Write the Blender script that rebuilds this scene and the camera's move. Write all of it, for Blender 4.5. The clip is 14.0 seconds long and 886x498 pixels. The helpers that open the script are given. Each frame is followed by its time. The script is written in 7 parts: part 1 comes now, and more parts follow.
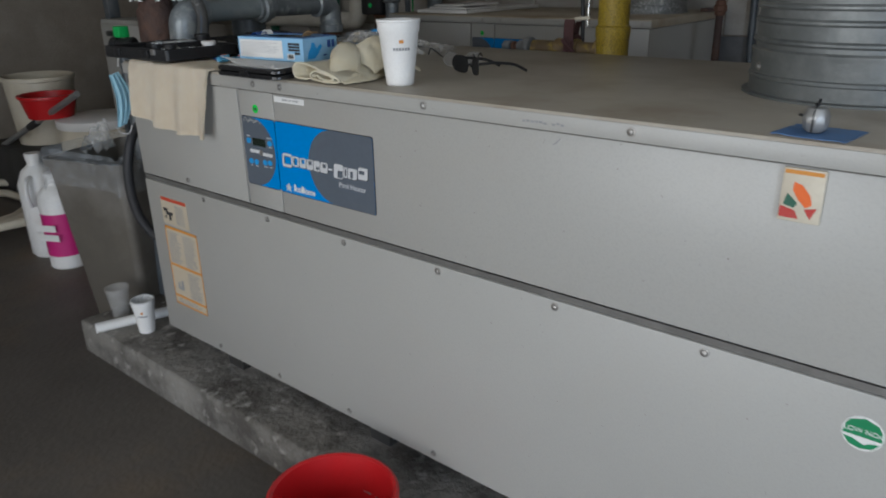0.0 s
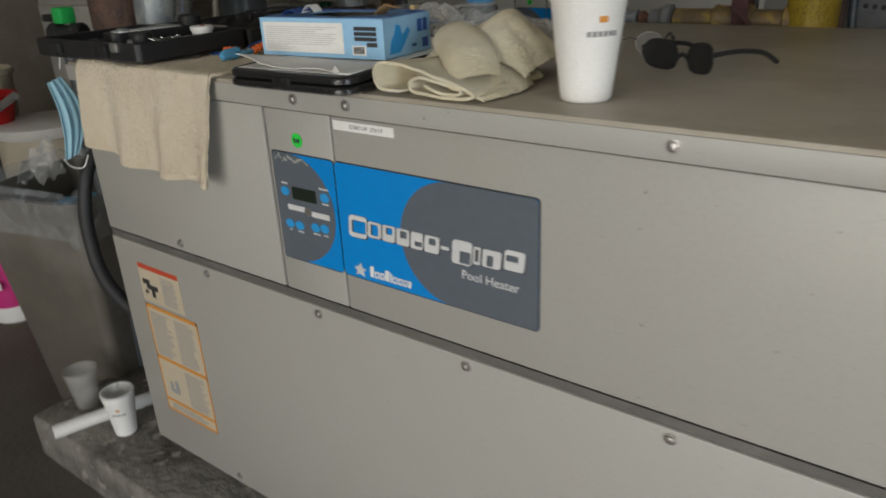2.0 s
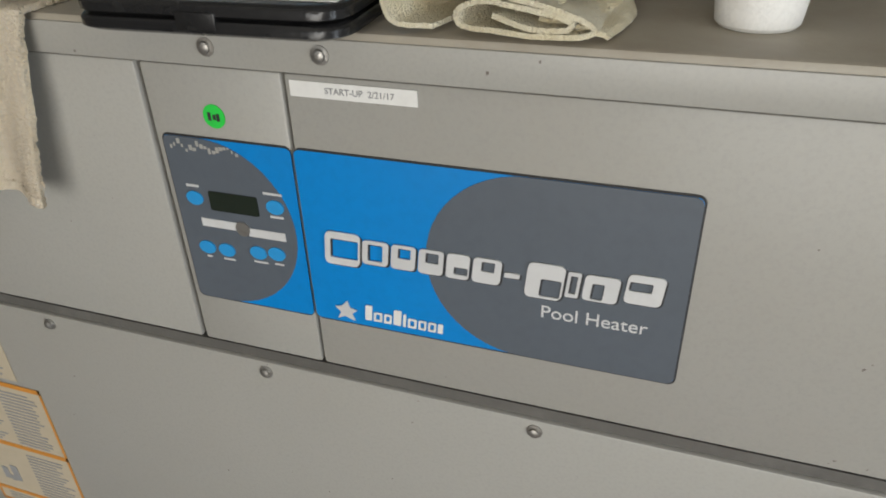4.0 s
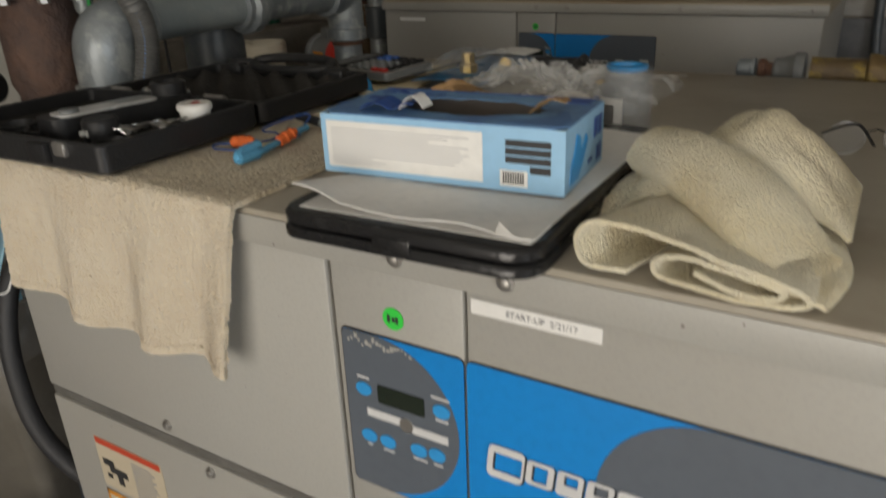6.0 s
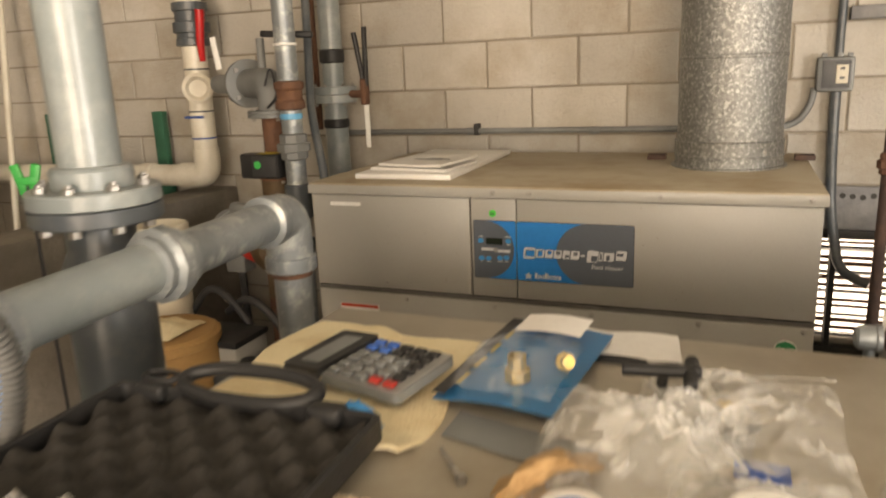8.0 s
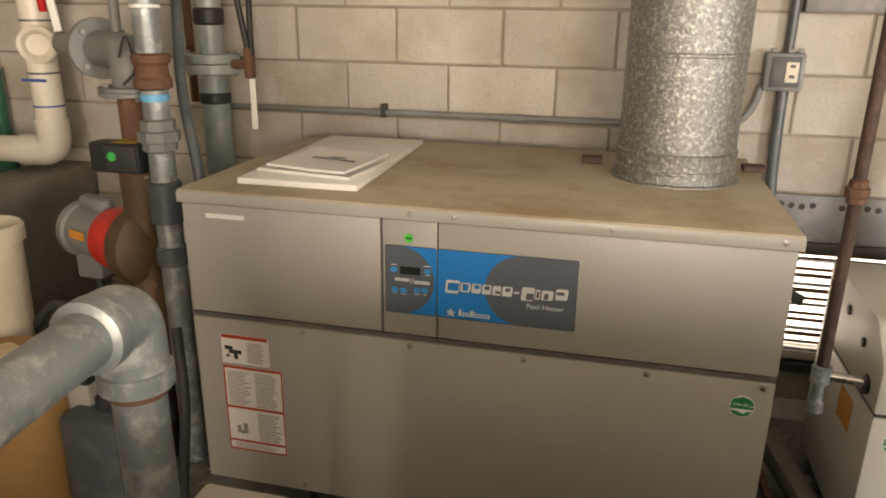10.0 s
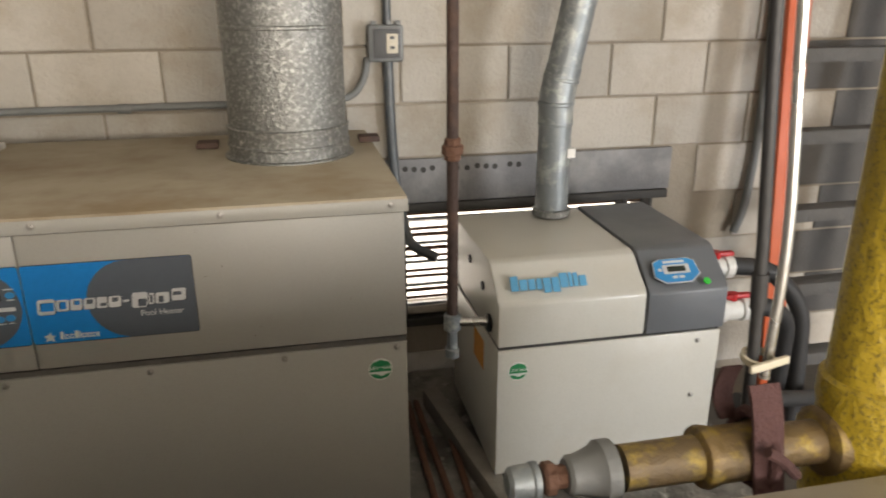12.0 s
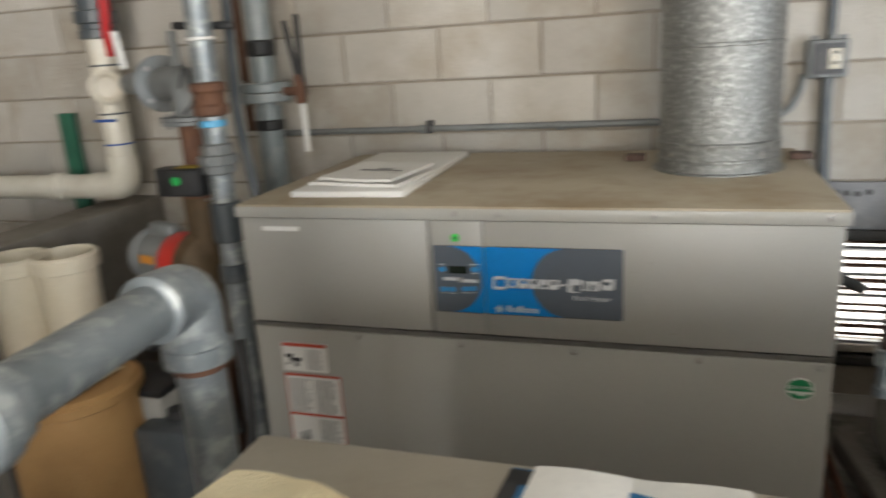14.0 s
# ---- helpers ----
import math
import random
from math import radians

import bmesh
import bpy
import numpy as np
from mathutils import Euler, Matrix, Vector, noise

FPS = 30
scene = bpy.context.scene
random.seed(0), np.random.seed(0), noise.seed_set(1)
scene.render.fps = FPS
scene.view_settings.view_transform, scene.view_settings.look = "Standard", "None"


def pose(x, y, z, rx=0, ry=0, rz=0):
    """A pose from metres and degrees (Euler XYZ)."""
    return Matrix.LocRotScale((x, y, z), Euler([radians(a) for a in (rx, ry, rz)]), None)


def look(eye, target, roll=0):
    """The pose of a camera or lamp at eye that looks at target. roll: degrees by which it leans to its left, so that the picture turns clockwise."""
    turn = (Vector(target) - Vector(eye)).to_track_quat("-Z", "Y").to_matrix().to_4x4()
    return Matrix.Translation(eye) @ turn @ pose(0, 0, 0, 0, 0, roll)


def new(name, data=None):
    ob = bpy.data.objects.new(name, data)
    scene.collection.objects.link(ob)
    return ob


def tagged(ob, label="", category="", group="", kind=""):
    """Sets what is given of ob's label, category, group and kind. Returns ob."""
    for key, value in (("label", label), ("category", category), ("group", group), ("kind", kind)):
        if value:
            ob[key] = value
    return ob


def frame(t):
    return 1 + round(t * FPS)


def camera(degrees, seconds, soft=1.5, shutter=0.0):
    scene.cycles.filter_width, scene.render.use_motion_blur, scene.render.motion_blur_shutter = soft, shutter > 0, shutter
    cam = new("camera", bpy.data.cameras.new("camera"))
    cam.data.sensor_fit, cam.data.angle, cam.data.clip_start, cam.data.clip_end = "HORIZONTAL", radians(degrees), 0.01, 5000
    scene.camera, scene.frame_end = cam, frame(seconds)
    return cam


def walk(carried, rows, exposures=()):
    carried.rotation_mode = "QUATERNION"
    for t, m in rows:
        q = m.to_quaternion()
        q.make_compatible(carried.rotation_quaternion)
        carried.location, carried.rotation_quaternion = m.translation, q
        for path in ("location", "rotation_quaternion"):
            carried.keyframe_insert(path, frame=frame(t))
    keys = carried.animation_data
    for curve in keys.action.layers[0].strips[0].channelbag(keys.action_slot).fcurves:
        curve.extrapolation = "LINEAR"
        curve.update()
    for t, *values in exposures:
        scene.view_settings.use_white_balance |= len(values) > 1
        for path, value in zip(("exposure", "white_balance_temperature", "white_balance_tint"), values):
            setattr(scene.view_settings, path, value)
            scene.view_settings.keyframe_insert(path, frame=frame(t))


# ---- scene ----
cam = camera(63.0, 14.0, soft=1.8, shutter=0.5)
PATH = [
    (0, (0.65, 0.139, 1.406), (-0.554, 1.568, 0.693), -1.1),
    (0.5, (0.476, 0.202, 1.38), (-0.66, 1.698, 0.694), 0.2),
    (1, (0.283, 0.36, 1.378), (-0.831, 1.853, 0.652), 0.3),
    (1.5, (0.116, 0.484, 1.37), (-1.046, 1.926, 0.615), -0.4),
    (2, (-0.096, 0.54, 1.357), (-1.22, 1.997, 0.575), -2.7),
    (2.5, (-0.278, 0.588, 1.337), (-1.242, 2.133, 0.511), -4.3),
    (2.7, (-0.327, 0.625, 1.326), (-1.229, 2.185, 0.46), -3.9),
    (4.8, (-0.572, 0.774, 1.316), (-1.081, 2.386, 0.247), -1.7),
    (5, (-0.572, 0.776, 1.322), (-1.146, 2.37, 0.259), -1.7),
    (5.5, (-0.585, 0.773, 1.359), (-1.38, 2.334, 0.393), -3.3),
    (6, (-0.588, 0.799, 1.404), (-1.553, 2.366, 0.62), -2.2),
    (6.5, (-0.658, 0.847, 1.429), (-1.685, 2.412, 0.724), -2.4),
    (7, (-0.832, 0.895, 1.487), (-1.712, 2.59, 0.892), -4.3),
    (7.5, (-0.937, 0.978, 1.51), (-1.713, 2.751, 1.007), -2.7),
    (8, (-0.984, 1.158, 1.548), (-1.725, 2.953, 1.07), -2.4),
    (8.2, (-0.998, 1.236, 1.572), (-1.725, 3.041, 1.109), -1.9),
    (10.3, (-1.186, 1.571, 1.676), (-1.6, 3.419, 1.031), 0.1),
    (10.5, (-1.178, 1.57, 1.659), (-1.574, 3.424, 1.021), -0.6),
    (11, (-1.108, 1.589, 1.662), (-1.294, 3.471, 1.012), -1.3),
    (11.5, (-1.05, 1.637, 1.639), (-0.858, 3.518, 0.987), 0.0),
    (12, (-1.009, 1.647, 1.636), (-0.62, 3.493, 0.973), -0.2),
    (12.5, (-0.994, 1.639, 1.638), (-0.531, 3.467, 0.974), -0.2),
    (13, (-1.025, 1.619, 1.632), (-0.713, 3.495, 1.013), -1.7),
    (13.5, (-1.073, 1.577, 1.611), (-1.216, 3.489, 1.044), -3.4),
    (14, (-1.122, 1.501, 1.606), (-1.737, 3.324, 1.059), -3.7),
]
EXPOSURES = [(0, 0.27, 5800, 11), (1.5, 0.32, 6400, 10), (2.5, 0.42, 6500, 10), (5, 0.56, 6400, 10), (6, 0.56, 6900, 12), (6.5, 0.72, 7300, 14), (7.0, 1.1, 7500, 14), (7.5, 2.2, 8800, 17), (8.2, 2.58, 8600, 18), (10.5, 2.65, 8000, 17), (12.5, 2.33, 7100, 14), (13.3, 2.35, 7200, 14), (14, 2.5, 6400, 11)]
walk(cam, [(t, look(eye, target, roll)) for t, eye, target, roll in PATH], EXPOSURES)


# ---- world and light ----
world = bpy.data.worlds.new("world")
scene.world = world
world.use_nodes = True
wn = world.node_tree.nodes
sky = wn.new("ShaderNodeTexSky")
sky.sky_type, sky.sun_disc = "NISHITA", False
sky.sun_elevation, sky.sun_rotation = radians(50), radians(140)
wn["Background"].inputs["Strength"].default_value = 0.12
world.node_tree.links.new(sky.outputs["Color"], wn["Background"].inputs["Color"])


def area_lamp(name, m, sx, sy, watts, colour):
    d = bpy.data.lights.new(name, "AREA")
    d.shape, d.size, d.size_y, d.energy, d.color = "RECTANGLE", sx, sy, watts, colour
    ob = new(name, d)
    ob.matrix_world = m
    return ob


# daylight through the open roller door, the small side door and the louvre
area_lamp("door_daylight", look((-0.05, -2.86, 1.30), (-0.5, 0.5, 1.0)), 2.7, 2.3, 74, (1.0, 0.95, 0.87))
area_lamp("side_door_daylight", look((3.56, -1.1, 1.2), (0.0, 1.3, 0.8)), 1.1, 2.1, 52, (0.84, 0.92, 1.0))


# ---- materials ----
def surf(name, c1, c2, rough=0.6, metal=0.0, scale=6.0, bump=0.15, bscale=90.0, stain=None, amount=0.35, sscale=2.2,
         stretch=(1, 1, 1), vary=0.0, clear=0.0, rvar=0.12, trans=0.0, sheen=0.0, edge=(0.48, 0.68), speck=None, sp=(0.74, 0.78, 40)):
    """A procedural surface: two colours mixed by broad noise, fine grain, stains with a shape of their own, relief."""
    m = bpy.data.materials.new(name)
    m.use_nodes = True
    nt = m.node_tree
    n, l = nt.nodes, nt.links
    b = n["Principled BSDF"]
    tc, mp = n.new("ShaderNodeTexCoord"), n.new("ShaderNodeMapping")
    mp.inputs["Scale"].default_value = stretch
    oi = n.new("ShaderNodeObjectInfo")
    off = n.new("ShaderNodeVectorMath")
    off.operation = "SCALE"
    off.inputs[0].default_value = (7.1, 3.3, 5.7)
    l.new(oi.outputs["Random"], off.inputs["Scale"])
    l.new(tc.outputs["Object"], mp.inputs["Vector"])
    l.new(off.outputs[0], mp.inputs["Location"])

    def nz(s, detail=5.0, r=0.6):
        k = n.new("ShaderNodeTexNoise")
        k.inputs["Scale"].default_value, k.inputs["Detail"].default_value, k.inputs["Roughness"].default_value = s, detail, r
        l.new(mp.outputs[0], k.inputs["Vector"])
        return k.outputs["Fac"]

    def ramp(f, a, z):
        k = n.new("ShaderNodeMapRange")
        k.inputs["From Min"].default_value, k.inputs["From Max"].default_value = a, z
        l.new(f, k.inputs["Value"])
        return k.outputs[0]

    def mix(f, a, z):
        k = n.new("ShaderNodeMix")
        k.data_type = "RGBA"
        l.new(f, k.inputs["Factor"])
        for v, s in ((a, k.inputs["A"]), (z, k.inputs["B"])):
            if isinstance(v, tuple):
                s.default_value = (*v, 1)
            else:
                l.new(v, s)
        return k.outputs["Result"]

    big, fine = nz(scale), nz(bscale, 3.0)
    col = mix(ramp(big, 0.3, 0.7), c1, c2)
    dark = tuple(0.82 * x for x in c1)
    k = n.new("ShaderNodeMath")
    k.operation = "MULTIPLY"
    l.new(ramp(fine, 0.45, 0.75), k.inputs[0])
    k.inputs[1].default_value = 0.5
    col = mix(k.outputs[0], col, dark)
    if stain:
        k = n.new("ShaderNodeMath")
        k.operation = "MULTIPLY"
        l.new(ramp(nz(sscale, 7.0, 0.65), *edge), k.inputs[0])
        k.inputs[1].default_value = amount
        col = mix(k.outputs[0], col, stain)
    if speck:
        col = mix(ramp(nz(sp[2], 2.0, 0.5), sp[0], sp[1]), col, speck)
    if vary:
        h = n.new("ShaderNodeHueSaturation")
        mr = n.new("ShaderNodeMapRange")
        mr.inputs["To Min"].default_value, mr.inputs["To Max"].default_value = 1 - vary, 1 + vary
        l.new(oi.outputs["Random"], mr.inputs["Value"])
        l.new(mr.outputs[0], h.inputs["Value"])
        l.new(col, h.inputs["Color"])
        col = h.outputs[0]
    l.new(col, b.inputs["Base Color"])
    mr = n.new("ShaderNodeMapRange")
    mr.inputs["To Min"].default_value, mr.inputs["To Max"].default_value = max(0.03, rough - rvar), min(1, rough + rvar)
    l.new(big, mr.inputs["Value"])
    l.new(mr.outputs[0], b.inputs["Roughness"])
    b.inputs["Metallic"].default_value = metal
    b.inputs["Coat Weight"].default_value = clear
    b.inputs["Transmission Weight"].default_value = trans
    b.inputs["Sheen Weight"].default_value = sheen
    if bump:
        bp = n.new("ShaderNodeBump")
        bp.inputs["Strength"].default_value, bp.inputs["Distance"].default_value = bump, 0.01
        l.new(fine, bp.inputs["Height"])
        l.new(bp.outputs[0], b.inputs["Normal"])
    return m


def glow(name, colour, strength):
    m = bpy.data.materials.new(name)
    m.use_nodes = True
    b = m.node_tree.nodes["Principled BSDF"]
    b.inputs["Base Color"].default_value = (*colour, 1)
    b.inputs["Emission Color"].default_value = (*colour, 1)
    b.inputs["Emission Strength"].default_value = strength
    return m


def film_clear(name, colour, alpha, rough=0.15, streak=0.0):
    """Thin clear plastic film: mostly see-through, with gloss and creases."""
    m = surf(name, colour, colour, rough, bump=0.5, bscale=25.0, rvar=0.05)
    n, l = m.node_tree.nodes, m.node_tree.links
    n["Principled BSDF"].inputs["Alpha"].default_value = alpha
    if streak:
        # creases and double layers show as milky streaks
        tc, k, r = n.new("ShaderNodeTexCoord"), n.new("ShaderNodeTexNoise"), n.new("ShaderNodeMapRange")
        k.inputs["Scale"].default_value, k.inputs["Detail"].default_value, k.inputs["Distortion"].default_value = streak, 4.0, 1.6
        r.inputs["From Min"].default_value, r.inputs["From Max"].default_value = 0.46, 0.66
        r.inputs["To Min"].default_value, r.inputs["To Max"].default_value = alpha * 0.55, min(0.8, alpha * 1.6)
        l.new(tc.outputs["Object"], k.inputs["Vector"])
        l.new(k.outputs["Fac"], r.inputs["Value"])
        l.new(r.outputs[0], n["Principled BSDF"].inputs["Alpha"])
    return m


JACKET = surf("jacket_paint", (0.385, 0.375, 0.342), (0.358, 0.348, 0.317), 0.40, scale=1.6, bump=0.03, bscale=260, stain=(0.36, 0.33, 0.28), amount=0.22, sscale=3.1, speck=(0.16, 0.14, 0.12), sp=(0.765, 0.79, 105))
DUSTY = surf("dusty_top_paint", (0.40, 0.365, 0.30), (0.33, 0.295, 0.235), 0.45, scale=2.6, bump=0.06, bscale=220, stain=(0.22, 0.17, 0.115), amount=0.6, sscale=3.6)
DUSTY2 = surf("tan_dust_paint", (0.44, 0.39, 0.30), (0.36, 0.30, 0.21), 0.62, scale=2.2, bump=0.08, bscale=220, stain=(0.24, 0.165, 0.09), amount=0.7, sscale=2.6)
DARKGAP = surf("dark_steel", (0.05, 0.048, 0.045), (0.035, 0.033, 0.03), 0.7, metal=0.2)
SEAMGREY = surf("seam_steel", (0.17, 0.163, 0.148), (0.12, 0.115, 0.105), 0.5, metal=0.3, scale=5, stain=(0.26, 0.25, 0.23), amount=0.4, sscale=9)
TXGREY = surf("pale_grey_enamel", (0.33, 0.325, 0.30), (0.28, 0.275, 0.25), 0.5, bump=0.1, stain=(0.17, 0.15, 0.12), amount=0.4)
SCREW = surf("screw_steel", (0.42, 0.41, 0.39), (0.33, 0.31, 0.28), 0.42, metal=0.8)
BLUE = surf("plate_blue", (0.0, 0.225, 0.62), (0.0, 0.205, 0.57), 0.38, bump=0.02)
SLATE = surf("plate_slate", (0.105, 0.122, 0.145), (0.095, 0.11, 0.13), 0.4, bump=0.02)
SILVER = surf("plate_silver", (0.75, 0.75, 0.74), (0.6, 0.6, 0.6), 0.35, metal=0.15, bump=0.02)
BUTTON = surf("button_blue", (0.03, 0.30, 0.66), (0.02, 0.27, 0.6), 0.4, bump=0.0)
LCD = surf("display_green_black", (0.02, 0.028, 0.02), (0.015, 0.02, 0.015), 0.2, bump=0.0)
WHITE = surf("white_plastic", (0.78, 0.77, 0.74), (0.72, 0.71, 0.67), 0.45, bump=0.02)
PAPER = surf("paper", (0.74, 0.73, 0.70), (0.68, 0.66, 0.62), 0.85, bump=0.05)
INK = surf("black_ink", (0.03, 0.03, 0.032), (0.025, 0.025, 0.025), 0.6, bump=0.0)
GREYINK = surf("grey_ink", (0.30, 0.30, 0.30), (0.26, 0.26, 0.26), 0.8, bump=0.0)
GREENDOT = surf("green_sticker", (0.02, 0.62, 0.06), (0.02, 0.55, 0.06), 0.6, bump=0.0)
GREEN = surf("green_label", (0.01, 0.24, 0.09), (0.01, 0.2, 0.07), 0.5, bump=0.0)
ORANGE = surf("label_orange", (0.62, 0.26, 0.035), (0.55, 0.22, 0.03), 0.6, bump=0.0)
REDLAB = surf("label_red", (0.52, 0.06, 0.025), (0.45, 0.05, 0.02), 0.6, bump=0.0)
LABTAN = surf("label_tan", (0.52, 0.45, 0.33), (0.47, 0.40, 0.29), 0.6, bump=0.0)
BLOCK = surf("painted_block", (0.47, 0.443, 0.398), (0.40, 0.375, 0.332), 0.85, scale=3.0, bump=0.5, bscale=70, stain=(0.33, 0.28, 0.215), amount=0.65, sscale=3.4, vary=0.11, edge=(0.46, 0.66))
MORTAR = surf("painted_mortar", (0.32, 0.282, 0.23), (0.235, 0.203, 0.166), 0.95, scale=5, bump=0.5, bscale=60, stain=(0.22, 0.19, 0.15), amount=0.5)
DARKBLOCK = surf("dark_grey_block", (0.11, 0.107, 0.105), (0.08, 0.078, 0.076), 0.9, scale=3.0, bump=0.5, bscale=70, stain=(0.08, 0.075, 0.07), amount=0.5)
LINTEL = surf("bare_steel_lintel", (0.21, 0.21, 0.215), (0.14, 0.14, 0.145), 0.6, metal=0.3, scale=5, bump=0.3, stain=(0.36, 0.35, 0.33), amount=0.4, sscale=6)
CONCRETE = surf("worn_concrete", (0.26, 0.24, 0.21), (0.19, 0.17, 0.145), 0.85, scale=3, bump=0.5, bscale=50, stain=(0.10, 0.085, 0.065), amount=0.6, sscale=2.4)
PADCONC = surf("kerb_concrete", (0.27, 0.255, 0.225), (0.13, 0.12, 0.105), 0.85, scale=7, bump=0.9, bscale=34, stain=(0.055, 0.048, 0.04), amount=0.8, sscale=3.2, edge=(0.45, 0.58), speck=(0.34, 0.325, 0.29), sp=(0.60, 0.74, 22))
FLOORC = surf("stained_floor_concrete", (0.115, 0.102, 0.086), (0.075, 0.066, 0.056), 0.6, scale=1.7, bump=0.35, bscale=45, stain=(0.20, 0.135, 0.07), amount=0.4, sscale=1.3)
PAINTW = surf("ceiling_paint", (0.74, 0.72, 0.66), (0.68, 0.66, 0.60), 0.9, scale=2, bump=0.2)
GALV = surf("galvanised_sheet", (0.29, 0.295, 0.286), (0.175, 0.18, 0.175), 0.44, metal=0.7, scale=75, bump=0.45, bscale=130, stain=(0.55, 0.55, 0.53), amount=0.6, sscale=90, rvar=0.16, edge=(0.52, 0.6))
DULLFLUE = surf("weathered_galvanised_sheet", (0.20, 0.212, 0.205), (0.12, 0.128, 0.125), 0.48, metal=0.45, scale=6, bump=0.12, bscale=60, stain=(0.33, 0.335, 0.32), amount=0.5, sscale=8, rvar=0.14)
GALVD = surf("dull_galvanised_steel", (0.27, 0.295, 0.305), (0.17, 0.19, 0.20), 0.42, metal=0.4, scale=9, bump=0.15, bscale=110, stain=(0.50, 0.52, 0.5), amount=0.65, sscale=16, edge=(0.5, 0.62))
CPVC = surf("grey_pvc", (0.24, 0.27, 0.27), (0.185, 0.215, 0.22), 0.32, scale=7, bump=0.05, stain=(0.45, 0.46, 0.44), amount=0.35, sscale=9)
DARKPVC = surf("dark_grey_pvc", (0.075, 0.087, 0.097), (0.05, 0.06, 0.067), 0.38, scale=7, bump=0.05, stain=(0.20, 0.20, 0.19), amount=0.4, sscale=9)
WPVC = surf("white_pvc", (0.70, 0.67, 0.58), (0.60, 0.56, 0.47), 0.38, scale=5, bump=0.05, stain=(0.36, 0.29, 0.2), amount=0.3, sscale=6)
RUST = surf("rusty_iron", (0.16, 0.08, 0.05), (0.10, 0.05, 0.034), 0.8, metal=0.2, scale=12, bump=0.6, bscale=80, stain=(0.26, 0.12, 0.06), amount=0.5, sscale=12)
BRONZE = surf("dark_bronze", (0.13, 0.085, 0.045), (0.08, 0.055, 0.03), 0.6, metal=0.4, scale=9, bump=0.3)
YELLOW = surf("flaking_yellow_paint", (0.44, 0.315, 0.026), (0.33, 0.23, 0.018), 0.5, scale=9, bump=0.5, bscale=60, stain=(0.12, 0.09, 0.025), amount=0.8, sscale=240, stretch=(1, 1, 0.8), edge=(0.50, 0.62))
BRIGHT = surf("bright_steel", (0.72, 0.72, 0.70), (0.60, 0.60, 0.58), 0.28, metal=0.85, bump=0.05)
RUSTDK = surf("dark_rusty_iron", (0.085, 0.052, 0.042), (0.05, 0.034, 0.03), 0.75, metal=0.2, scale=10, bump=0.6, bscale=80, stain=(0.15, 0.08, 0.05), amount=0.5, sscale=12)
YELLOWW = surf("worn_yellow_fitting", (0.22, 0.145, 0.06), (0.10, 0.075, 0.05), 0.5, metal=0.3, scale=14, bump=0.3, bscale=80, stain=(0.52, 0.37, 0.05), amount=0.5, sscale=26, edge=(0.49, 0.63))
BLACKP = surf("black_plastic", (0.018, 0.018, 0.019), (0.024, 0.024, 0.024), 0.42, bump=0.1, bscale=200)
BLACKP.node_tree.nodes["Principled BSDF"].inputs["Specular IOR Level"].default_value = 0.32
FOAM = surf("dark_foam", (0.045, 0.042, 0.038), (0.032, 0.03, 0.028), 0.95, bump=0.4, bscale=160)
FOAM.node_tree.nodes["Principled BSDF"].inputs["Specular IOR Level"].default_value = 0.1
RUBBER = surf("black_rubber", (0.022, 0.022, 0.024), (0.03, 0.03, 0.03), 0.6)
TOWEL = surf("cream_terry", (0.93, 0.79, 0.56), (0.84, 0.68, 0.45), 0.98, scale=30, bump=1.0, bscale=360, stain=(0.60, 0.45, 0.28), amount=0.25, sscale=6, sheen=0.5)
CLOTH = surf("cream_cloth", (0.90, 0.83, 0.63), (0.86, 0.75, 0.48), 0.97, scale=14, bump=0.8, bscale=420, stain=(0.60, 0.46, 0.20), amount=0.4, sscale=11, sheen=0.3)
STYRO = surf("white_foam", (0.82, 0.81, 0.78), (0.79, 0.78, 0.74), 0.7, bump=0.15, bscale=300)
BOXBLUE = surf("box_light_blue", (0.30, 0.53, 0.73), (0.26, 0.48, 0.69), 0.5, bump=0.03)
BOXDEEP = surf("box_deep_blue", (0.03, 0.09, 0.33), (0.025, 0.08, 0.29), 0.5, bump=0.03)
BOXMID = surf("box_mid_blue", (0.10, 0.22, 0.45), (0.08, 0.18, 0.40), 0.5, bump=0.03)
BOXTOP = surf("box_top_blue", (0.17, 0.35, 0.58), (0.13, 0.29, 0.52), 0.45, scale=14, bump=0.03, stain=(0.06, 0.14, 0.36), amount=0.7, sscale=16)
CARD = surf("card_inside", (0.20, 0.17, 0.14), (0.16, 0.135, 0.11), 0.9)
RAG = surf("cream_rag", (0.88, 0.78, 0.54), (0.78, 0.66, 0.42), 0.95, scale=8, bump=0.6, bscale=200, stain=(0.45, 0.28, 0.1), amount=0.5, sscale=6)
TAPEBLUE = surf("tape_spool_blue", (0.03, 0.12, 0.42), (0.025, 0.10, 0.38), 0.4)
TAPEWHITE = surf("tape_white", (0.76, 0.75, 0.71), (0.70, 0.69, 0.65), 0.5)
REDP = surf("red_plastic", (0.52, 0.012, 0.014), (0.45, 0.01, 0.012), 0.38, bump=0.03)
REDENAMEL = surf("red_enamel", (0.50, 0.03, 0.02), (0.42, 0.025, 0.02), 0.4, stain=(0.25, 0.05, 0.03), amount=0.3)
LADDER = surf("orange_fibreglass", (0.58, 0.10, 0.025), (0.50, 0.085, 0.02), 0.5, bump=0.1, stain=(0.3, 0.12, 0.06), amount=0.3)
ALU = surf("dull_aluminium", (0.40, 0.40, 0.39), (0.32, 0.32, 0.31), 0.45, metal=0.6)
STEEL = surf("bright_steel", (0.62, 0.61, 0.59), (0.5, 0.49, 0.47), 0.28, metal=0.95, bump=0.03)
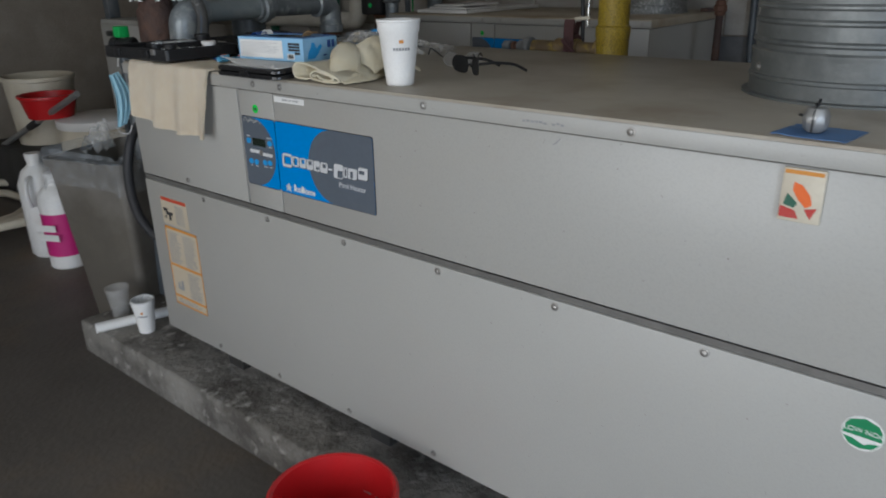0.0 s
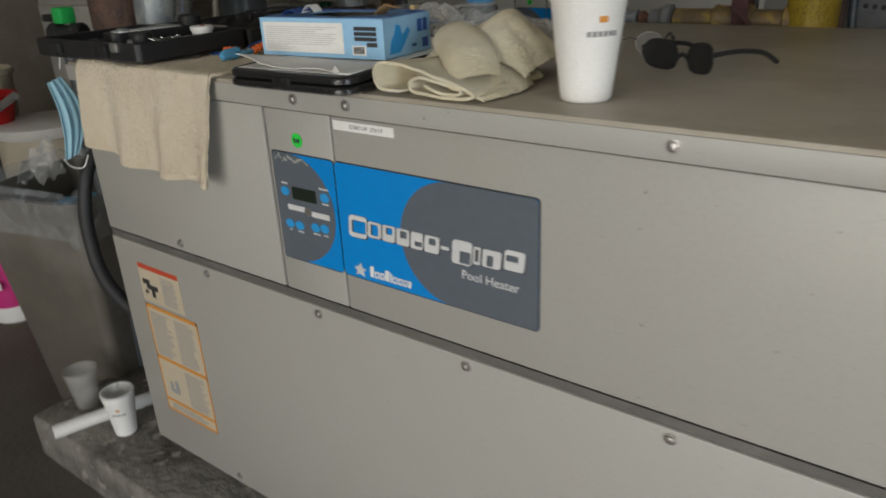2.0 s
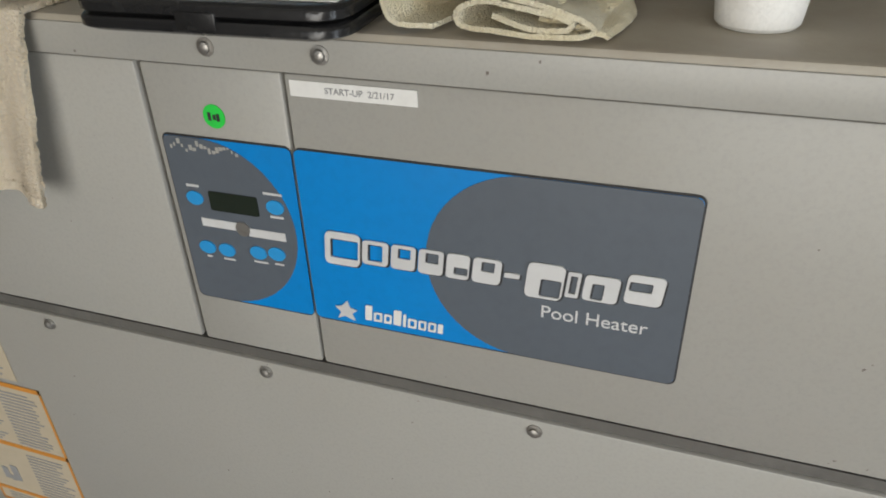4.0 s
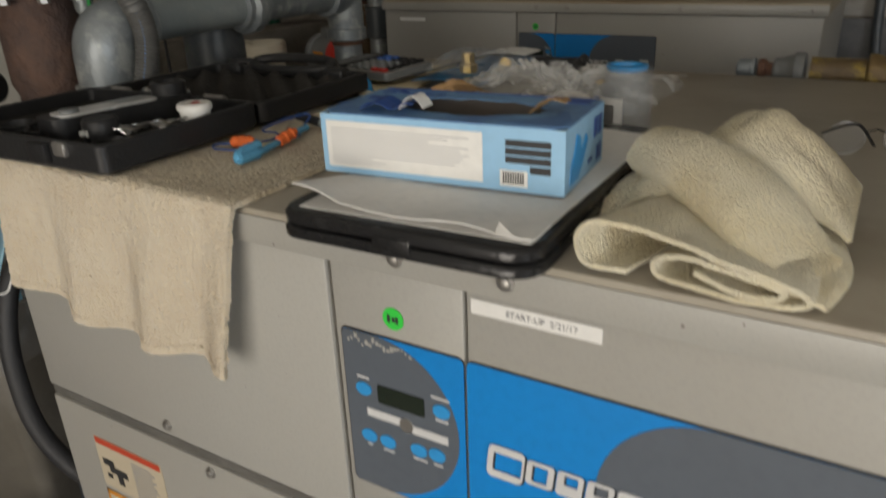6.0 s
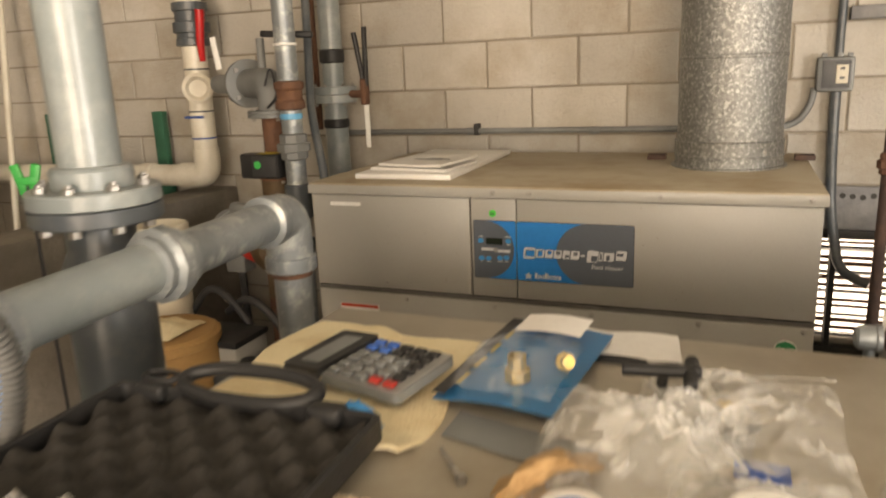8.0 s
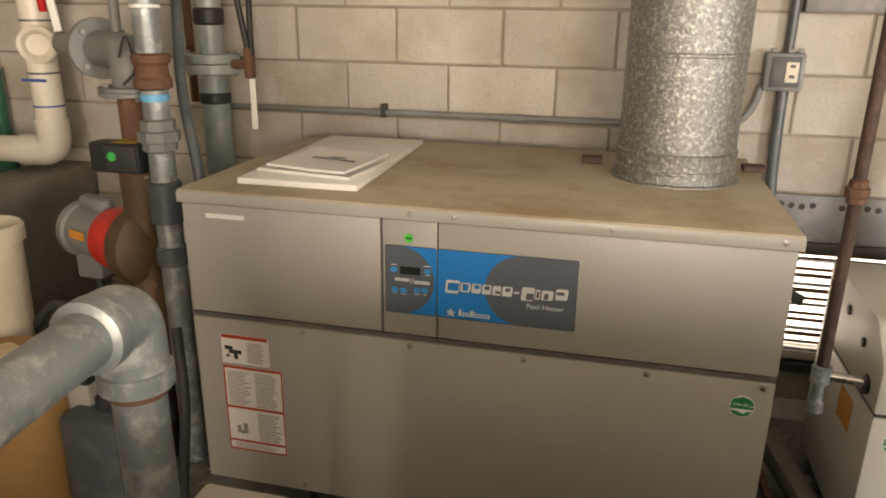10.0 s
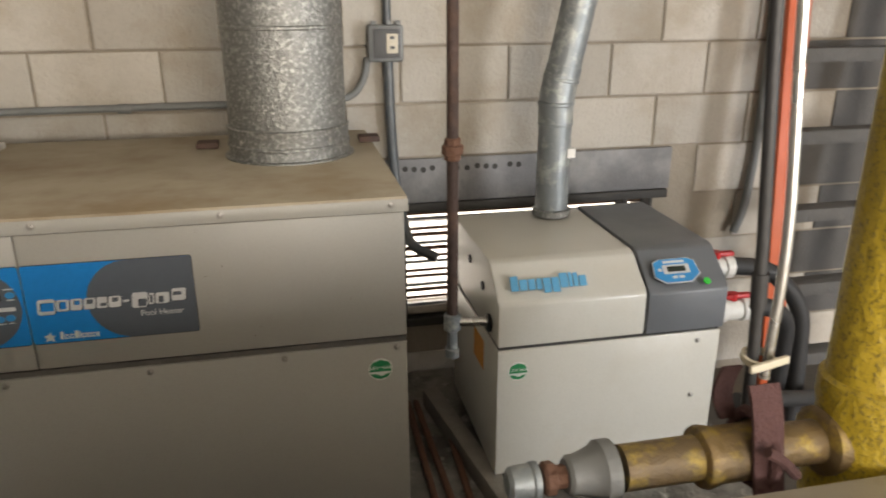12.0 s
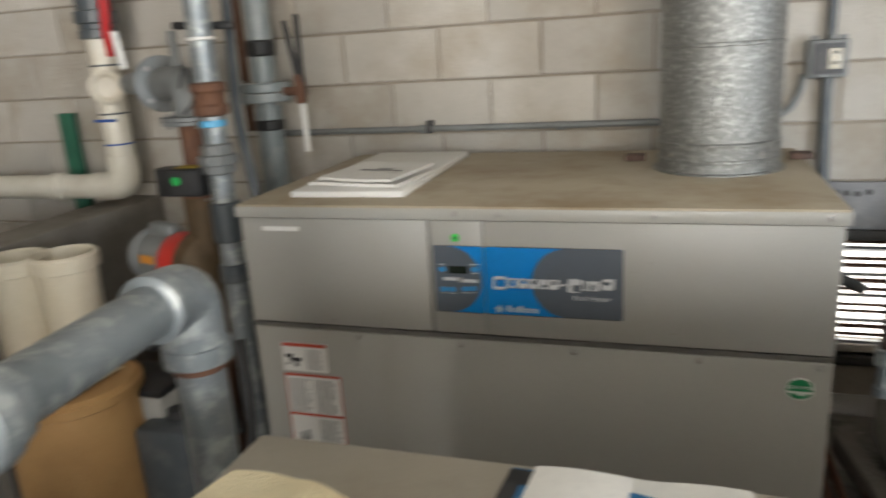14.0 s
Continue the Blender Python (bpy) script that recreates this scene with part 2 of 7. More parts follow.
TANKGREY = surf("grey_bin_plastic", (0.125, 0.112, 0.09), (0.10, 0.09, 0.073), 0.5, bump=0.08, stain=(0.33, 0.31, 0.28), amount=0.3)
DRUM = surf("brown_fibre_drum", (0.42, 0.25, 0.10), (0.36, 0.20, 0.075), 0.75, scale=5, bump=0.2, stain=(0.22, 0.13, 0.06), amount=0.4)
PUMPGREY = surf("grey_enamel", (0.20, 0.21, 0.21), (0.15, 0.16, 0.16), 0.5, bump=0.1, stain=(0.09, 0.08, 0.07), amount=0.4)
CREAMP = surf("cream_plastic", (0.64, 0.59, 0.47), (0.58, 0.52, 0.40), 0.5, stain=(0.38, 0.3, 0.2), amount=0.3)
MAGENTA = surf("magenta_label", (0.55, 0.02, 0.19), (0.5, 0.02, 0.17), 0.5, bump=0.0)
MASKBLUE = surf("mask_blue", (0.34, 0.56, 0.64), (0.30, 0.51, 0.60), 0.9)
BOXTEAL = surf("card_teal_blue", (0.01, 0.15, 0.34), (0.01, 0.12, 0.28), 0.3, bump=0.02)
FAINTINK = surf("faint_grey_ink", (0.50, 0.50, 0.50), (0.46, 0.46, 0.46), 0.8, bump=0.0)
CASEBLACK = surf("glossy_case_plastic", (0.014, 0.014, 0.015), (0.018, 0.018, 0.018), 0.24, bump=0.06, bscale=120, stain=(0.05, 0.05, 0.048), amount=0.5, sscale=30, edge=(0.55, 0.7))
GREENP = surf("green_plastic", (0.02, 0.42, 0.09), (0.02, 0.36, 0.08), 0.4)
DGREEN = surf("green_conduit", (0.02, 0.12, 0.07), (0.015, 0.09, 0.055), 0.5)
ORANGEP = surf("orange_foam", (0.80, 0.17, 0.04), (0.72, 0.14, 0.03), 0.8)
SKYBLUE = surf("light_blue_plastic", (0.12, 0.42, 0.68), (0.1, 0.38, 0.62), 0.4)
STRAP = surf("maroon_strap", (0.10, 0.045, 0.043), (0.075, 0.035, 0.033), 0.9, bump=0.5, bscale=200)
BRASS = surf("brass", (0.62, 0.45, 0.17), (0.52, 0.37, 0.13), 0.35, metal=0.9)
ERWHITE = surf("cream_jacket_paint", (0.62, 0.605, 0.545), (0.585, 0.57, 0.515), 0.32, scale=2, bump=0.03, bscale=240, stain=(0.46, 0.40, 0.3), amount=0.25, sscale=3)
ERGREY = surf("grey_hood_plastic", (0.155, 0.165, 0.18), (0.135, 0.145, 0.158), 0.42, bump=0.06, bscale=250)
SKYGLOW = glow("daylight_beyond", (1.0, 0.97, 0.90), 0.6)
CLEARBAG = film_clear("clear_bag_film", (0.82, 0.81, 0.77), 0.30, 0.12, 16.0)
CLEARBAG2 = film_clear("clear_wrap_film", (0.62, 0.66, 0.68), 0.16, 0.07, 18.0)
CLEARFILM = film_clear("clear_thin_film", (0.6, 0.62, 0.64), 0.10, 0.07)
CLEARJAR = film_clear("clear_jar_plastic", (0.45, 0.48, 0.50), 0.14, 0.07)
BROWNPAPER = surf("brown_paper", (0.46, 0.29, 0.14), (0.38, 0.23, 0.10), 0.9, bump=0.3)
CLEARCUP = film_clear("clear_cup_plastic", (0.55, 0.54, 0.51), 0.26, 0.12)
HOSEGREY = surf("grey_hose_rubber", (0.105, 0.105, 0.10), (0.08, 0.08, 0.076), 0.5, bump=0.1, stain=(0.22, 0.22, 0.21), amount=0.4)


# ---- building tools ----
def mesh_of(name, bm, mats, smooth=True):
    me = bpy.data.meshes.new(name)
    bmesh.ops.recalc_face_normals(bm, faces=bm.faces)
    if smooth:
        for f in bm.faces:
            f.smooth = True
        for e in bm.edges:
            e.smooth = not (len(e.link_faces) == 2 and e.calc_face_angle(0) > radians(38))
    bm.to_mesh(me)
    bm.free()
    for m in mats if isinstance(mats, (list, tuple)) else [mats]:
        me.materials.append(m)
    return me


def thing(name, m, label, category, group="", kind=""):
    """An Empty at the base of a thing, to parent its parts."""
    ob = new(name)
    ob.empty_display_size = 0.05
    ob.matrix_basis = m
    return tagged(ob, label, category, group, kind)


# fine print, too small to pick apart
PRINT = {"label_text", "caption", "small_print", "barcode", "label_picture", "dark_print", "label_frame", "paint_chip", "end_print", "cover_mark", "badge", "printed_mark", "top_print", "green_dot_mark", "emblem_shadow"}


def part(name, bm, material, parent, label="", smooth=True):
    ob = new(name, mesh_of(name, bm, material, smooth))
    ob.parent = parent
    return tagged(ob, label, kind="stuff" if name in PRINT else "")


def share(name, me, parent, m):
    ob = new(name, me)
    ob.parent = parent
    ob.matrix_basis = m
    return ob


def single(name, bm, material, label, category, kind="", group="", m=None, smooth=True):
    ob = new(name, mesh_of(name, bm, material, smooth))
    if m:
        ob.matrix_basis = m
    return tagged(ob, label, category, group, kind)


def box(x0, x1, y0, y1, z0, z1, bevel=0.0, bm=None, seg=2, m=None):
    bm = bm or bmesh.new()
    vs = [bm.verts.new((x, y, z)) for z in (z0, z1) for y in (y0, y1) for x in (x0, x1)]
    fs = [bm.faces.new([vs[i] for i in q]) for q in ((0, 2, 3, 1), (4, 5, 7, 6), (0, 1, 5, 4), (2, 6, 7, 3), (0, 4, 6, 2), (1, 3, 7, 5))]
    if m:
        for v in vs:
            v.co = m @ v.co
    if bevel:
        bmesh.ops.bevel(bm, geom=list({e for f in fs for e in f.edges}), offset=bevel, segments=seg, affect="EDGES", profile=0.5)
    return bm


def lathe(profile, seg=24, bm=None, m=None, caps=True):
    """Turn (radius, height) pairs round z; m places it."""
    bm = bm or bmesh.new()
    m = m or Matrix()
    rings = []
    for r, z in profile:
        rings.append([bm.verts.new(m @ Vector((r * math.cos(6.28319 * i / seg), r * math.sin(6.28319 * i / seg), z))) for i in range(seg)])
    for a, b in zip(rings, rings[1:]):
        for i in range(seg):
            bm.faces.new((a[i], a[(i + 1) % seg], b[(i + 1) % seg], b[i]))
    if caps:
        for r in (rings[0], rings[-1]):
            bm.faces.new(r)
    return bm


def along(a, b):
    """The pose at a whose z points to b."""
    a, b = Vector(a), Vector(b)
    return Matrix.Translation(a) @ (b - a).to_track_quat("Z", "Y").to_matrix().to_4x4()


def rod(a, b, r, seg=16, bm=None, r2=None, bevel=0.0):
    h = (Vector(b) - Vector(a)).length
    r2 = r if r2 is None else r2
    prof = [(r, 0), (r2, h)] if not bevel else [(r - bevel, 0), (r, bevel), (r2, h - bevel), (r2 - bevel, h)]
    return lathe(prof, seg, bm, along(a, b))


def rounded(pts, bend, steps=6):
    """A polyline with its corners rounded to arcs of about that radius."""
    pts = [Vector(p) for p in pts]
    out = [pts[0]]
    for p, c, q in zip(pts, pts[1:], pts[2:]):
        u, v = (p - c), (q - c)
        k = min(bend, u.length * 0.49, v.length * 0.49)
        a, b = c + u.normalized() * k, c + v.normalized() * k
        for i in range(steps + 1):
            t = i / steps
            out.append(a * (1 - t) ** 2 + c * 2 * t * (1 - t) + b * t * t)
    return out + [pts[-1]]


def sweep(pts, r, seg=14, bm=None, bend=0.0, steps=6, caps=True):
    """A tube along points; r is a radius or a function of the way 0..1."""
    bm = bm or bmesh.new()
    pts = rounded(pts, bend, steps) if bend else [Vector(p) for p in pts]
    rings, up = [], None
    for i, p in enumerate(pts):
        d = (pts[min(i + 1, len(pts) - 1)] - pts[max(i - 1, 0)]).normalized()
        if up is None:
            up = d.orthogonal().normalized()
        up = (up - d * up.dot(d)).normalized()
        s = d.cross(up)
        rr = r(i / (len(pts) - 1)) if callable(r) else r
        rings.append([bm.verts.new(p + rr * (math.cos(6.28319 * k / seg) * up + math.sin(6.28319 * k / seg) * s)) for k in range(seg)])
    for a, b in zip(rings, rings[1:]):
        for k in range(seg):
            bm.faces.new((a[k], a[(k + 1) % seg], b[(k + 1) % seg], b[k]))
    if caps:
        bm.faces.new(rings[0])
        bm.faces.new(rings[-1])
    return bm


def slab(outline, z0, z1, bm=None, m=None):
    """A flat outline of (x, y) pairs given a thickness."""
    bm = bm or bmesh.new()
    m = m or Matrix()
    lo = [bm.verts.new(m @ Vector((x, y, z0))) for x, y in outline]
    hi = [bm.verts.new(m @ Vector((x, y, z1))) for x, y in outline]
    bm.faces.new(lo[::-1])
    bm.faces.new(hi)
    k = len(lo)
    for i in range(k):
        bm.faces.new((lo[i], lo[(i + 1) % k], hi[(i + 1) % k], hi[i]))
    return bm


def round_rect(x0, x1, y0, y1, r, n=5):
    out = []
    for cx, cy, a in ((x1 - r, y1 - r, 0), (x0 + r, y1 - r, 90), (x0 + r, y0 + r, 180), (x1 - r, y0 + r, 270)):
        out += [(cx + r * math.cos(radians(a + 90 * i / n)), cy + r * math.sin(radians(a + 90 * i / n))) for i in range(n + 1)]
    return out


def disc(cx, cy, r, n=24):
    return [(cx + r * math.cos(6.28319 * i / n), cy + r * math.sin(6.28319 * i / n)) for i in range(n)]


def sheet(nx, ny, f, bm=None, thick=0.0):
    """A cloth or film: f(u, v) gives the place; thick adds a back face."""
    bm = bm or bmesh.new()

    def grid(off):
        g = [[None] * (ny + 1) for _ in range(nx + 1)]
        for i in range(nx + 1):
            for j in range(ny + 1):
                p = Vector(f(i / nx, j / ny))
                if off:
                    e = 0.01
                    a = Vector(f(min(1, i / nx + e), j / ny)) - Vector(f(max(0, i / nx - e), j / ny))
                    b = Vector(f(i / nx, min(1, j / ny + e))) - Vector(f(i / nx, max(0, j / ny - e)))
                    p = p - a.cross(b).normalized() * off
                g[i][j] = bm.verts.new(p)
        return g
    g = grid(0)
    for i in range(nx):
        for j in range(ny):
            bm.faces.new((g[i][j], g[i + 1][j], g[i + 1][j + 1], g[i][j + 1]))
    if thick:
        h = grid(thick)
        for i in range(nx):
            for j in range(ny):
                bm.faces.new((h[i][j], h[i][j + 1], h[i + 1][j + 1], h[i + 1][j]))
        rim = [(i, 0) for i in range(nx)] + [(nx, j) for j in range(ny)] + [(i, ny) for i in range(nx, 0, -1)] + [(0, j) for j in range(ny, 0, -1)]
        for (a, b), (c, d) in zip(rim, rim[1:] + rim[:1]):
            bm.faces.new((g[a][b], g[c][d], h[c][d], h[a][b]))
    return bm


def lettering(name, text, size, material, parent, m, depth=0.0004, align="LEFT", label=""):
    cu = bpy.data.curves.new(name, "FONT")
    cu.body, cu.size, cu.extrude, cu.align_x = text, size, depth, align
    tmp = new(name + "_curve", cu)
    bpy.context.view_layer.update()
    me = bpy.data.meshes.new_from_object(tmp.evaluated_get(bpy.context.evaluated_depsgraph_get()))
    bpy.data.objects.remove(tmp)
    me.materials.clear()
    me.materials.append(material)
    ob = new(name, me)
    ob.parent = parent
    ob.matrix_basis = m
    return tagged(ob, label)


FRONT = pose(0, 0, 0, 90)  # flat drawings (x, y) stood up on a wall that faces -y


def bars(rows, bm=None, m=None, t=0.0006):
    """Plain bars (x0, x1, y, height) for writing that cannot be read."""
    bm = bm or bmesh.new()
    for x0, x1, y, h in rows:
        slab([(x0, y), (x1, y), (x1, y + h), (x0, y + h)], 0, t, bm, m)
    return bm


def text_block(x0, x1, y0, y1, lines, rng, fill=0.55):
    out, h = [], (y1 - y0) / lines
    for i in range(lines):
        out.append((x0, x0 + (x1 - x0) * rng.uniform(0.7, 1.0), y0 + i * h, h * fill))
    return out


def wob(x, y, z, s=1.0):
    return noise.noise(Vector((x * s, y * s, z * s)))


# ---- the room ----
WALL_Y, FLOOR_Z, CEIL_Z = 4.29, 0.0, 3.05
X_LEFT, X_RIGHT, Y_FRONT = -6.2, 3.6, -2.9

single("floor", box(X_LEFT - 0.2, X_RIGHT + 0.2, Y_FRONT - 0.2, WALL_Y + 0.4, -0.15, FLOOR_Z), FLOORC, "dark stained concrete floor with brown patches", "floor", "structure")
single("ceiling", box(X_LEFT - 0.2, X_RIGHT + 0.2, Y_FRONT - 0.2, WALL_Y + 0.4, CEIL_Z, CEIL_Z + 0.15), PAINTW, "plain painted concrete ceiling", "ceiling", "structure")
single("ground", box(-30, 30, -40, 40, -0.4, -0.16), CONCRETE, "paved ground outside the room", "ground", "structure")

# back wall with the louvre opening
LV = (-1.30, 0.43, 0.40, 0.855)  # x0, x1, z0, z1 of the opening
bw = bmesh.new()
for x0, x1, z0, z1 in ((X_LEFT - 0.2, LV[0], 0, CEIL_Z), (LV[1], X_RIGHT + 0.2, 0, CEIL_Z), (LV[0], LV[1], 0, LV[2]), (LV[0], LV[1], LV[3], CEIL_Z)):
    box(x0, x1, WALL_Y + 0.008, WALL_Y + 0.19, z0, z1, bm=bw)
wall_back = single("wall_back", bw, MORTAR, "painted concrete block wall with grey mortar joints", "wall", "structure", smooth=False)
# mortar colour instead of block paint, to darken the poorly lit left side
single("wall_left", box(X_LEFT - 0.19, X_LEFT, Y_FRONT, WALL_Y, 0, CEIL_Z), MORTAR, "painted block wall in the darker mortar colour", "wall", "structure")
rw = bmesh.new()
for y0, y1, z0, z1 in ((Y_FRONT, -1.7, 0, CEIL_Z), (-0.5, WALL_Y, 0, CEIL_Z), (-1.7, -0.5, 2.35, CEIL_Z)):
    box(X_RIGHT, X_RIGHT + 0.19, y0, y1, z0, z1, bm=rw)
single("wall_right", rw, BLOCK, "painted block wall with an open side door", "wall", "structure", smooth=False)
fw = bmesh.new()
for x0, x1, z0, z1 in ((X_LEFT, -1.45, 0, CEIL_Z), (1.35, X_RIGHT, 0, CEIL_Z), (-1.45, 1.35, 2.5, CEIL_Z)):
    box(x0, x1, Y_FRONT - 0.19, Y_FRONT, z0, z1, bm=fw)
single("wall_front", fw, BLOCK, "painted block wall with an open doorway", "wall", "structure", smooth=False)


# ---- the two long pool heaters ----
SCREW_ME = mesh_of("screw", lathe([(0.0085, 0), (0.0085, 0.0012), (0.0055, 0.0016), (0.0052, 0.0045), (0.003, 0.0056)], 10), SCREW)


def clipped(x0, x1, y0, y1, cx, r, right):
    """The part of a plate that a big disc and the plate's end fill."""
    arc = []
    for i in range(25):
        a = radians(90 + 180 * i / 24) if right else radians(90 - 180 * i / 24)
        arc.append((min(x1, max(x0, cx + r * math.cos(a))), min(y1, max(y0, (y0 + y1) / 2 + r * math.sin(a)))))
    e, rr = (x1, 0.006) if right else (x0, 0.006)
    s = -1 if right else 1
    return arc + [(e + s * rr, y0), (e + s * rr * 0.3, y0 + rr * 0.3), (e, y0 + rr), (e, y1 - rr), (e + s * rr * 0.3, y1 - rr * 0.3), (e + s * rr, y1)]


def hollow(x, y, w, h, z0, z1, m, hole=(0.26, 0.74, 0.2, 0.8)):
    """A plain slanted block with an open middle, solid where it is narrow."""
    k = min(w, h)

    def ring(q, r):
        return [(px + 0.10 * (py - y), py) for px, py in round_rect(x + q[0] * w, x + q[1] * w, y + q[2] * h, y + q[3] * h, r, 3)]
    full = (0, 1, 0, 1)
    if k < 0.008:
        return slab(ring(full, k * 0.2), z0, z1, m=m)
    bm = bmesh.new()
    rs = [[bm.verts.new(m @ Vector((px, py, q))) for px, py in ring(e, r)] for e, r, q in ((full, k * 0.16, z0), (full, k * 0.16, z1), (hole, k * 0.05, z1), (hole, k * 0.05, z0))]
    n = len(rs[0])
    for a, b in zip(rs, rs[1:] + rs[:1]):
        for i in range(n):
            bm.faces.new((a[i], a[(i + 1) % n], b[(i + 1) % n], b[i]))
    return bm


def heater(x, y, z, length, top, lab_frame, lab_ground, label, screws_low, screws_top, sticker_x, left_strip):
    """A long sheet-metal pool heater: x, y, z is the front bottom left corner of its jacket."""
    D, Hh = 0.885, 0.912
    h = thing("pool_heater", pose(x, y, z), label, "heater", "pool heaters")
    part("body", box(0.012, length - 0.012, 0.014, D - 0.012, 0.004, Hh - 0.012), DARKGAP, h)
    seam, cap, g = 0.545, 0.872, 0.003
    part("lower_panel", box(0.004, length - 0.004, 0, 0.02, 0, seam - 0.008, 0.003), JACKET, h)
    part("seam_flange", box(0.004, length - 0.004, 0.004, 0.018, seam - 0.0065, seam + 0.0065), SEAMGREY, h, "bare metal flange in the seam")
    up = part("upper_panel", box(0.004, 0.575 - g, 0, 0.02, seam + 0.011, cap, 0.003), JACKET, h)
    cp = part("control_panel", box(0.575 + g, 0.725 - g / 2, 0, 0.02, seam + 0.011, cap, 0.003), JACKET, h)
    rp = part("upper_panel", box(0.725 + g / 2, length - 0.004, 0, 0.02, seam + 0.011, cap, 0.003), JACKET, h)
    for a in (0.004, length - 0.016):
        part("side_panel", box(a, a + 0.012, 0.021, D - 0.004, 0, cap, 0.002), JACKET, h)
    part("back_panel", box(0.018, length - 0.018, D - 0.012, D, 0, cap), JACKET, h)
    lip = bmesh.new()
    box(-0.004, length + 0.004, -0.005, D + 0.004, cap + 0.002, Hh, 0.006, lip)
    part("top_cover", lip, top, h, "dusty sheet-metal top cover")
    # a cream strip of lip that has kept its paint
    part("cover_lip", box(-0.0055, length + 0.0055, -0.0075, -0.0045, cap + 0.003, Hh - 0.007, 0.001), JACKET, h)
    for sx in screws_low:
        share("screw", SCREW_ME, h, pose(sx, 0.0, seam - 0.022, 90))
    for i in range(int(length / 0.31)):
        share("screw", SCREW_ME, h, pose(0.32 + 0.305 * i, 0.0, 0.02, 90))
    share("screw", SCREW_ME, h, pose(0.27, 0.0, seam + 0.028, 90))
    share("screw", SCREW_ME, h, pose(length - 0.03, 0.0, seam - 0.02, 90))
    for sx in screws_top:
        share("screw", SCREW_ME, h, pose(sx, -0.0075, 0.892, 90))
    # name plate, in two pieces across the seam
    px0, px1, py0, py1 = 0.587, 1.077, 0.619, 0.803
    cut, F = 0.7245, pose(0, -0.0005, 0, 90)
    for a, b, nm in ((px0, cut - 0.001, "name_plate"), (cut + 0.002, px1, "name_plate")):
        o = round_rect(a, b, py0, py1, 0.006)
        pl = part(nm, slab(o, 0, 0.0015, m=F), BLUE, h, "blue and slate printed plate")
        part("plate_edge", slab(round_rect(a - (0.0018 if a == px0 else 0), b + (0.0018 if b == px1 else 0), py0 - 0.0018, py1 + 0.0018, 0.007), 0, 0.0009, m=F), INK, pl)
        if a == px0:
            part("slate_field", slab(clipped(a, b, py0, py1, a + 0.038, 0.092, False), 0.0015, 0.0022, m=F), SLATE, pl)
            part("display", slab(round_rect(0.626, 0.680, 0.728, 0.749, 0.002), 0.0022, 0.0035, m=F), LCD, pl)
            for bx, by in ((0.609, 0.739), (0.699, 0.741), (0.611, 0.683), (0.634, 0.683), (0.671, 0.686), (0.692, 0.688)):
                part("button", slab([(bx + 0.0095 * math.cos(i * 0.2618), by + 0.0075 * math.sin(i * 0.2618)) for i in range(24)], 0.0022, 0.0036, m=F), BUTTON, pl)
            part("caption", bars([(0.602, 0.616, 0.751, 0.0025), (0.688, 0.708, 0.7535, 0.0025), (0.692, 0.706, 0.729, 0.0025), (0.608, 0.614, 0.671, 0.002),
                                  (0.628, 0.641, 0.671, 0.002), (0.664, 0.680, 0.674, 0.002), (0.688, 0.698, 0.675, 0.002)], m=pose(0, -0.0027, 0, 90)), SILVER, pl)
            part("badge", bars([(0.611, 0.652, 0.708, 0.009), (0.664, 0.705, 0.704, 0.009)], m=pose(0, -0.0027, 0, 90)), SILVER, pl)
            part("badge", slab(disc(0.658, 0.711, 0.008), 0.0022, 0.0034, m=F), SCREW, pl)
            if lab_frame is ORANGE:
                rng = random.Random(4)
                part("paint_chip", bars([(0.594 + 0.0042 * i, 0.594 + 0.0042 * i + 0.0016 + 0.0022 * rng.random(), 0.790 + 0.004 * rng.random() + 0.003 * math.sin(i), 0.002 + rng.random() * 0.004) for i in range(18)], m=pose(0, -0.0027, 0, 90)), JACKET, pl)
        else:
            part("slate_field", slab(clipped(a, b, py0, py1, 0.942, 0.0925, True), 0.0015, 0.0022, m=F), SLATE, pl)
            # the maker's lettering, as plain silver blocks
            wide = [(0.746 + 1.12 * (q[0] - 0.742), 1.13 * q[1], q[2]) for q in [(0.742, 0.032, 0.036), (0.777, 0.023, 0.026), (0.803, 0.021, 0.026), (0.827, 0.021, 0.026), (0.851, 0.019, 0.026), (0.873, 0.023, 0.026),
                    (0.900, 0.012, 0.005), (0.916, 0.029, 0.036), (0.948, 0.010, 0.026), (0.961, 0.026, 0.026), (0.992, 0.027, 0.029)]]
            holes = ((0.22, 0.90, 0.26, 0.74), (0.28, 0.72, 0.2, 0.8), (0.34, 0.74, 0.5, 0.82), (0.34, 0.74, 0.5, 0.82), (0.40, 0.88, 0.22, 0.42), (0.36, 0.70, 0.52, 0.82), (0.3, 0.7, 0.3, 0.7),
                     (0.46, 0.92, 0.06, 0.52), (0.3, 0.7, 0.2, 0.8), (0.30, 0.52, 0.06, 0.64), (0.14, 0.62, 0.48, 0.70))
            for (lx, lw, lh), hole in zip(wide, holes):
                hole = (hole[0] - 0.07, min(0.95, hole[1] + 0.07), max(0.06, hole[2] - 0.05), hole[3] + 0.05)
                low = 0.695 - (0.006 if lh > 0.03 else 0) + (0.010 if lh < 0.01 else 0) + (0.004 if lh == 0.029 else 0)
                part("emblem_shadow", hollow(lx + 0.0016, low - 0.0016, lw, lh, 0.0022, 0.0028, F, hole), INK, pl)
                part("emblem_block", hollow(lx, low, lw, lh, 0.0028, 0.0042, F, hole), SILVER, pl)
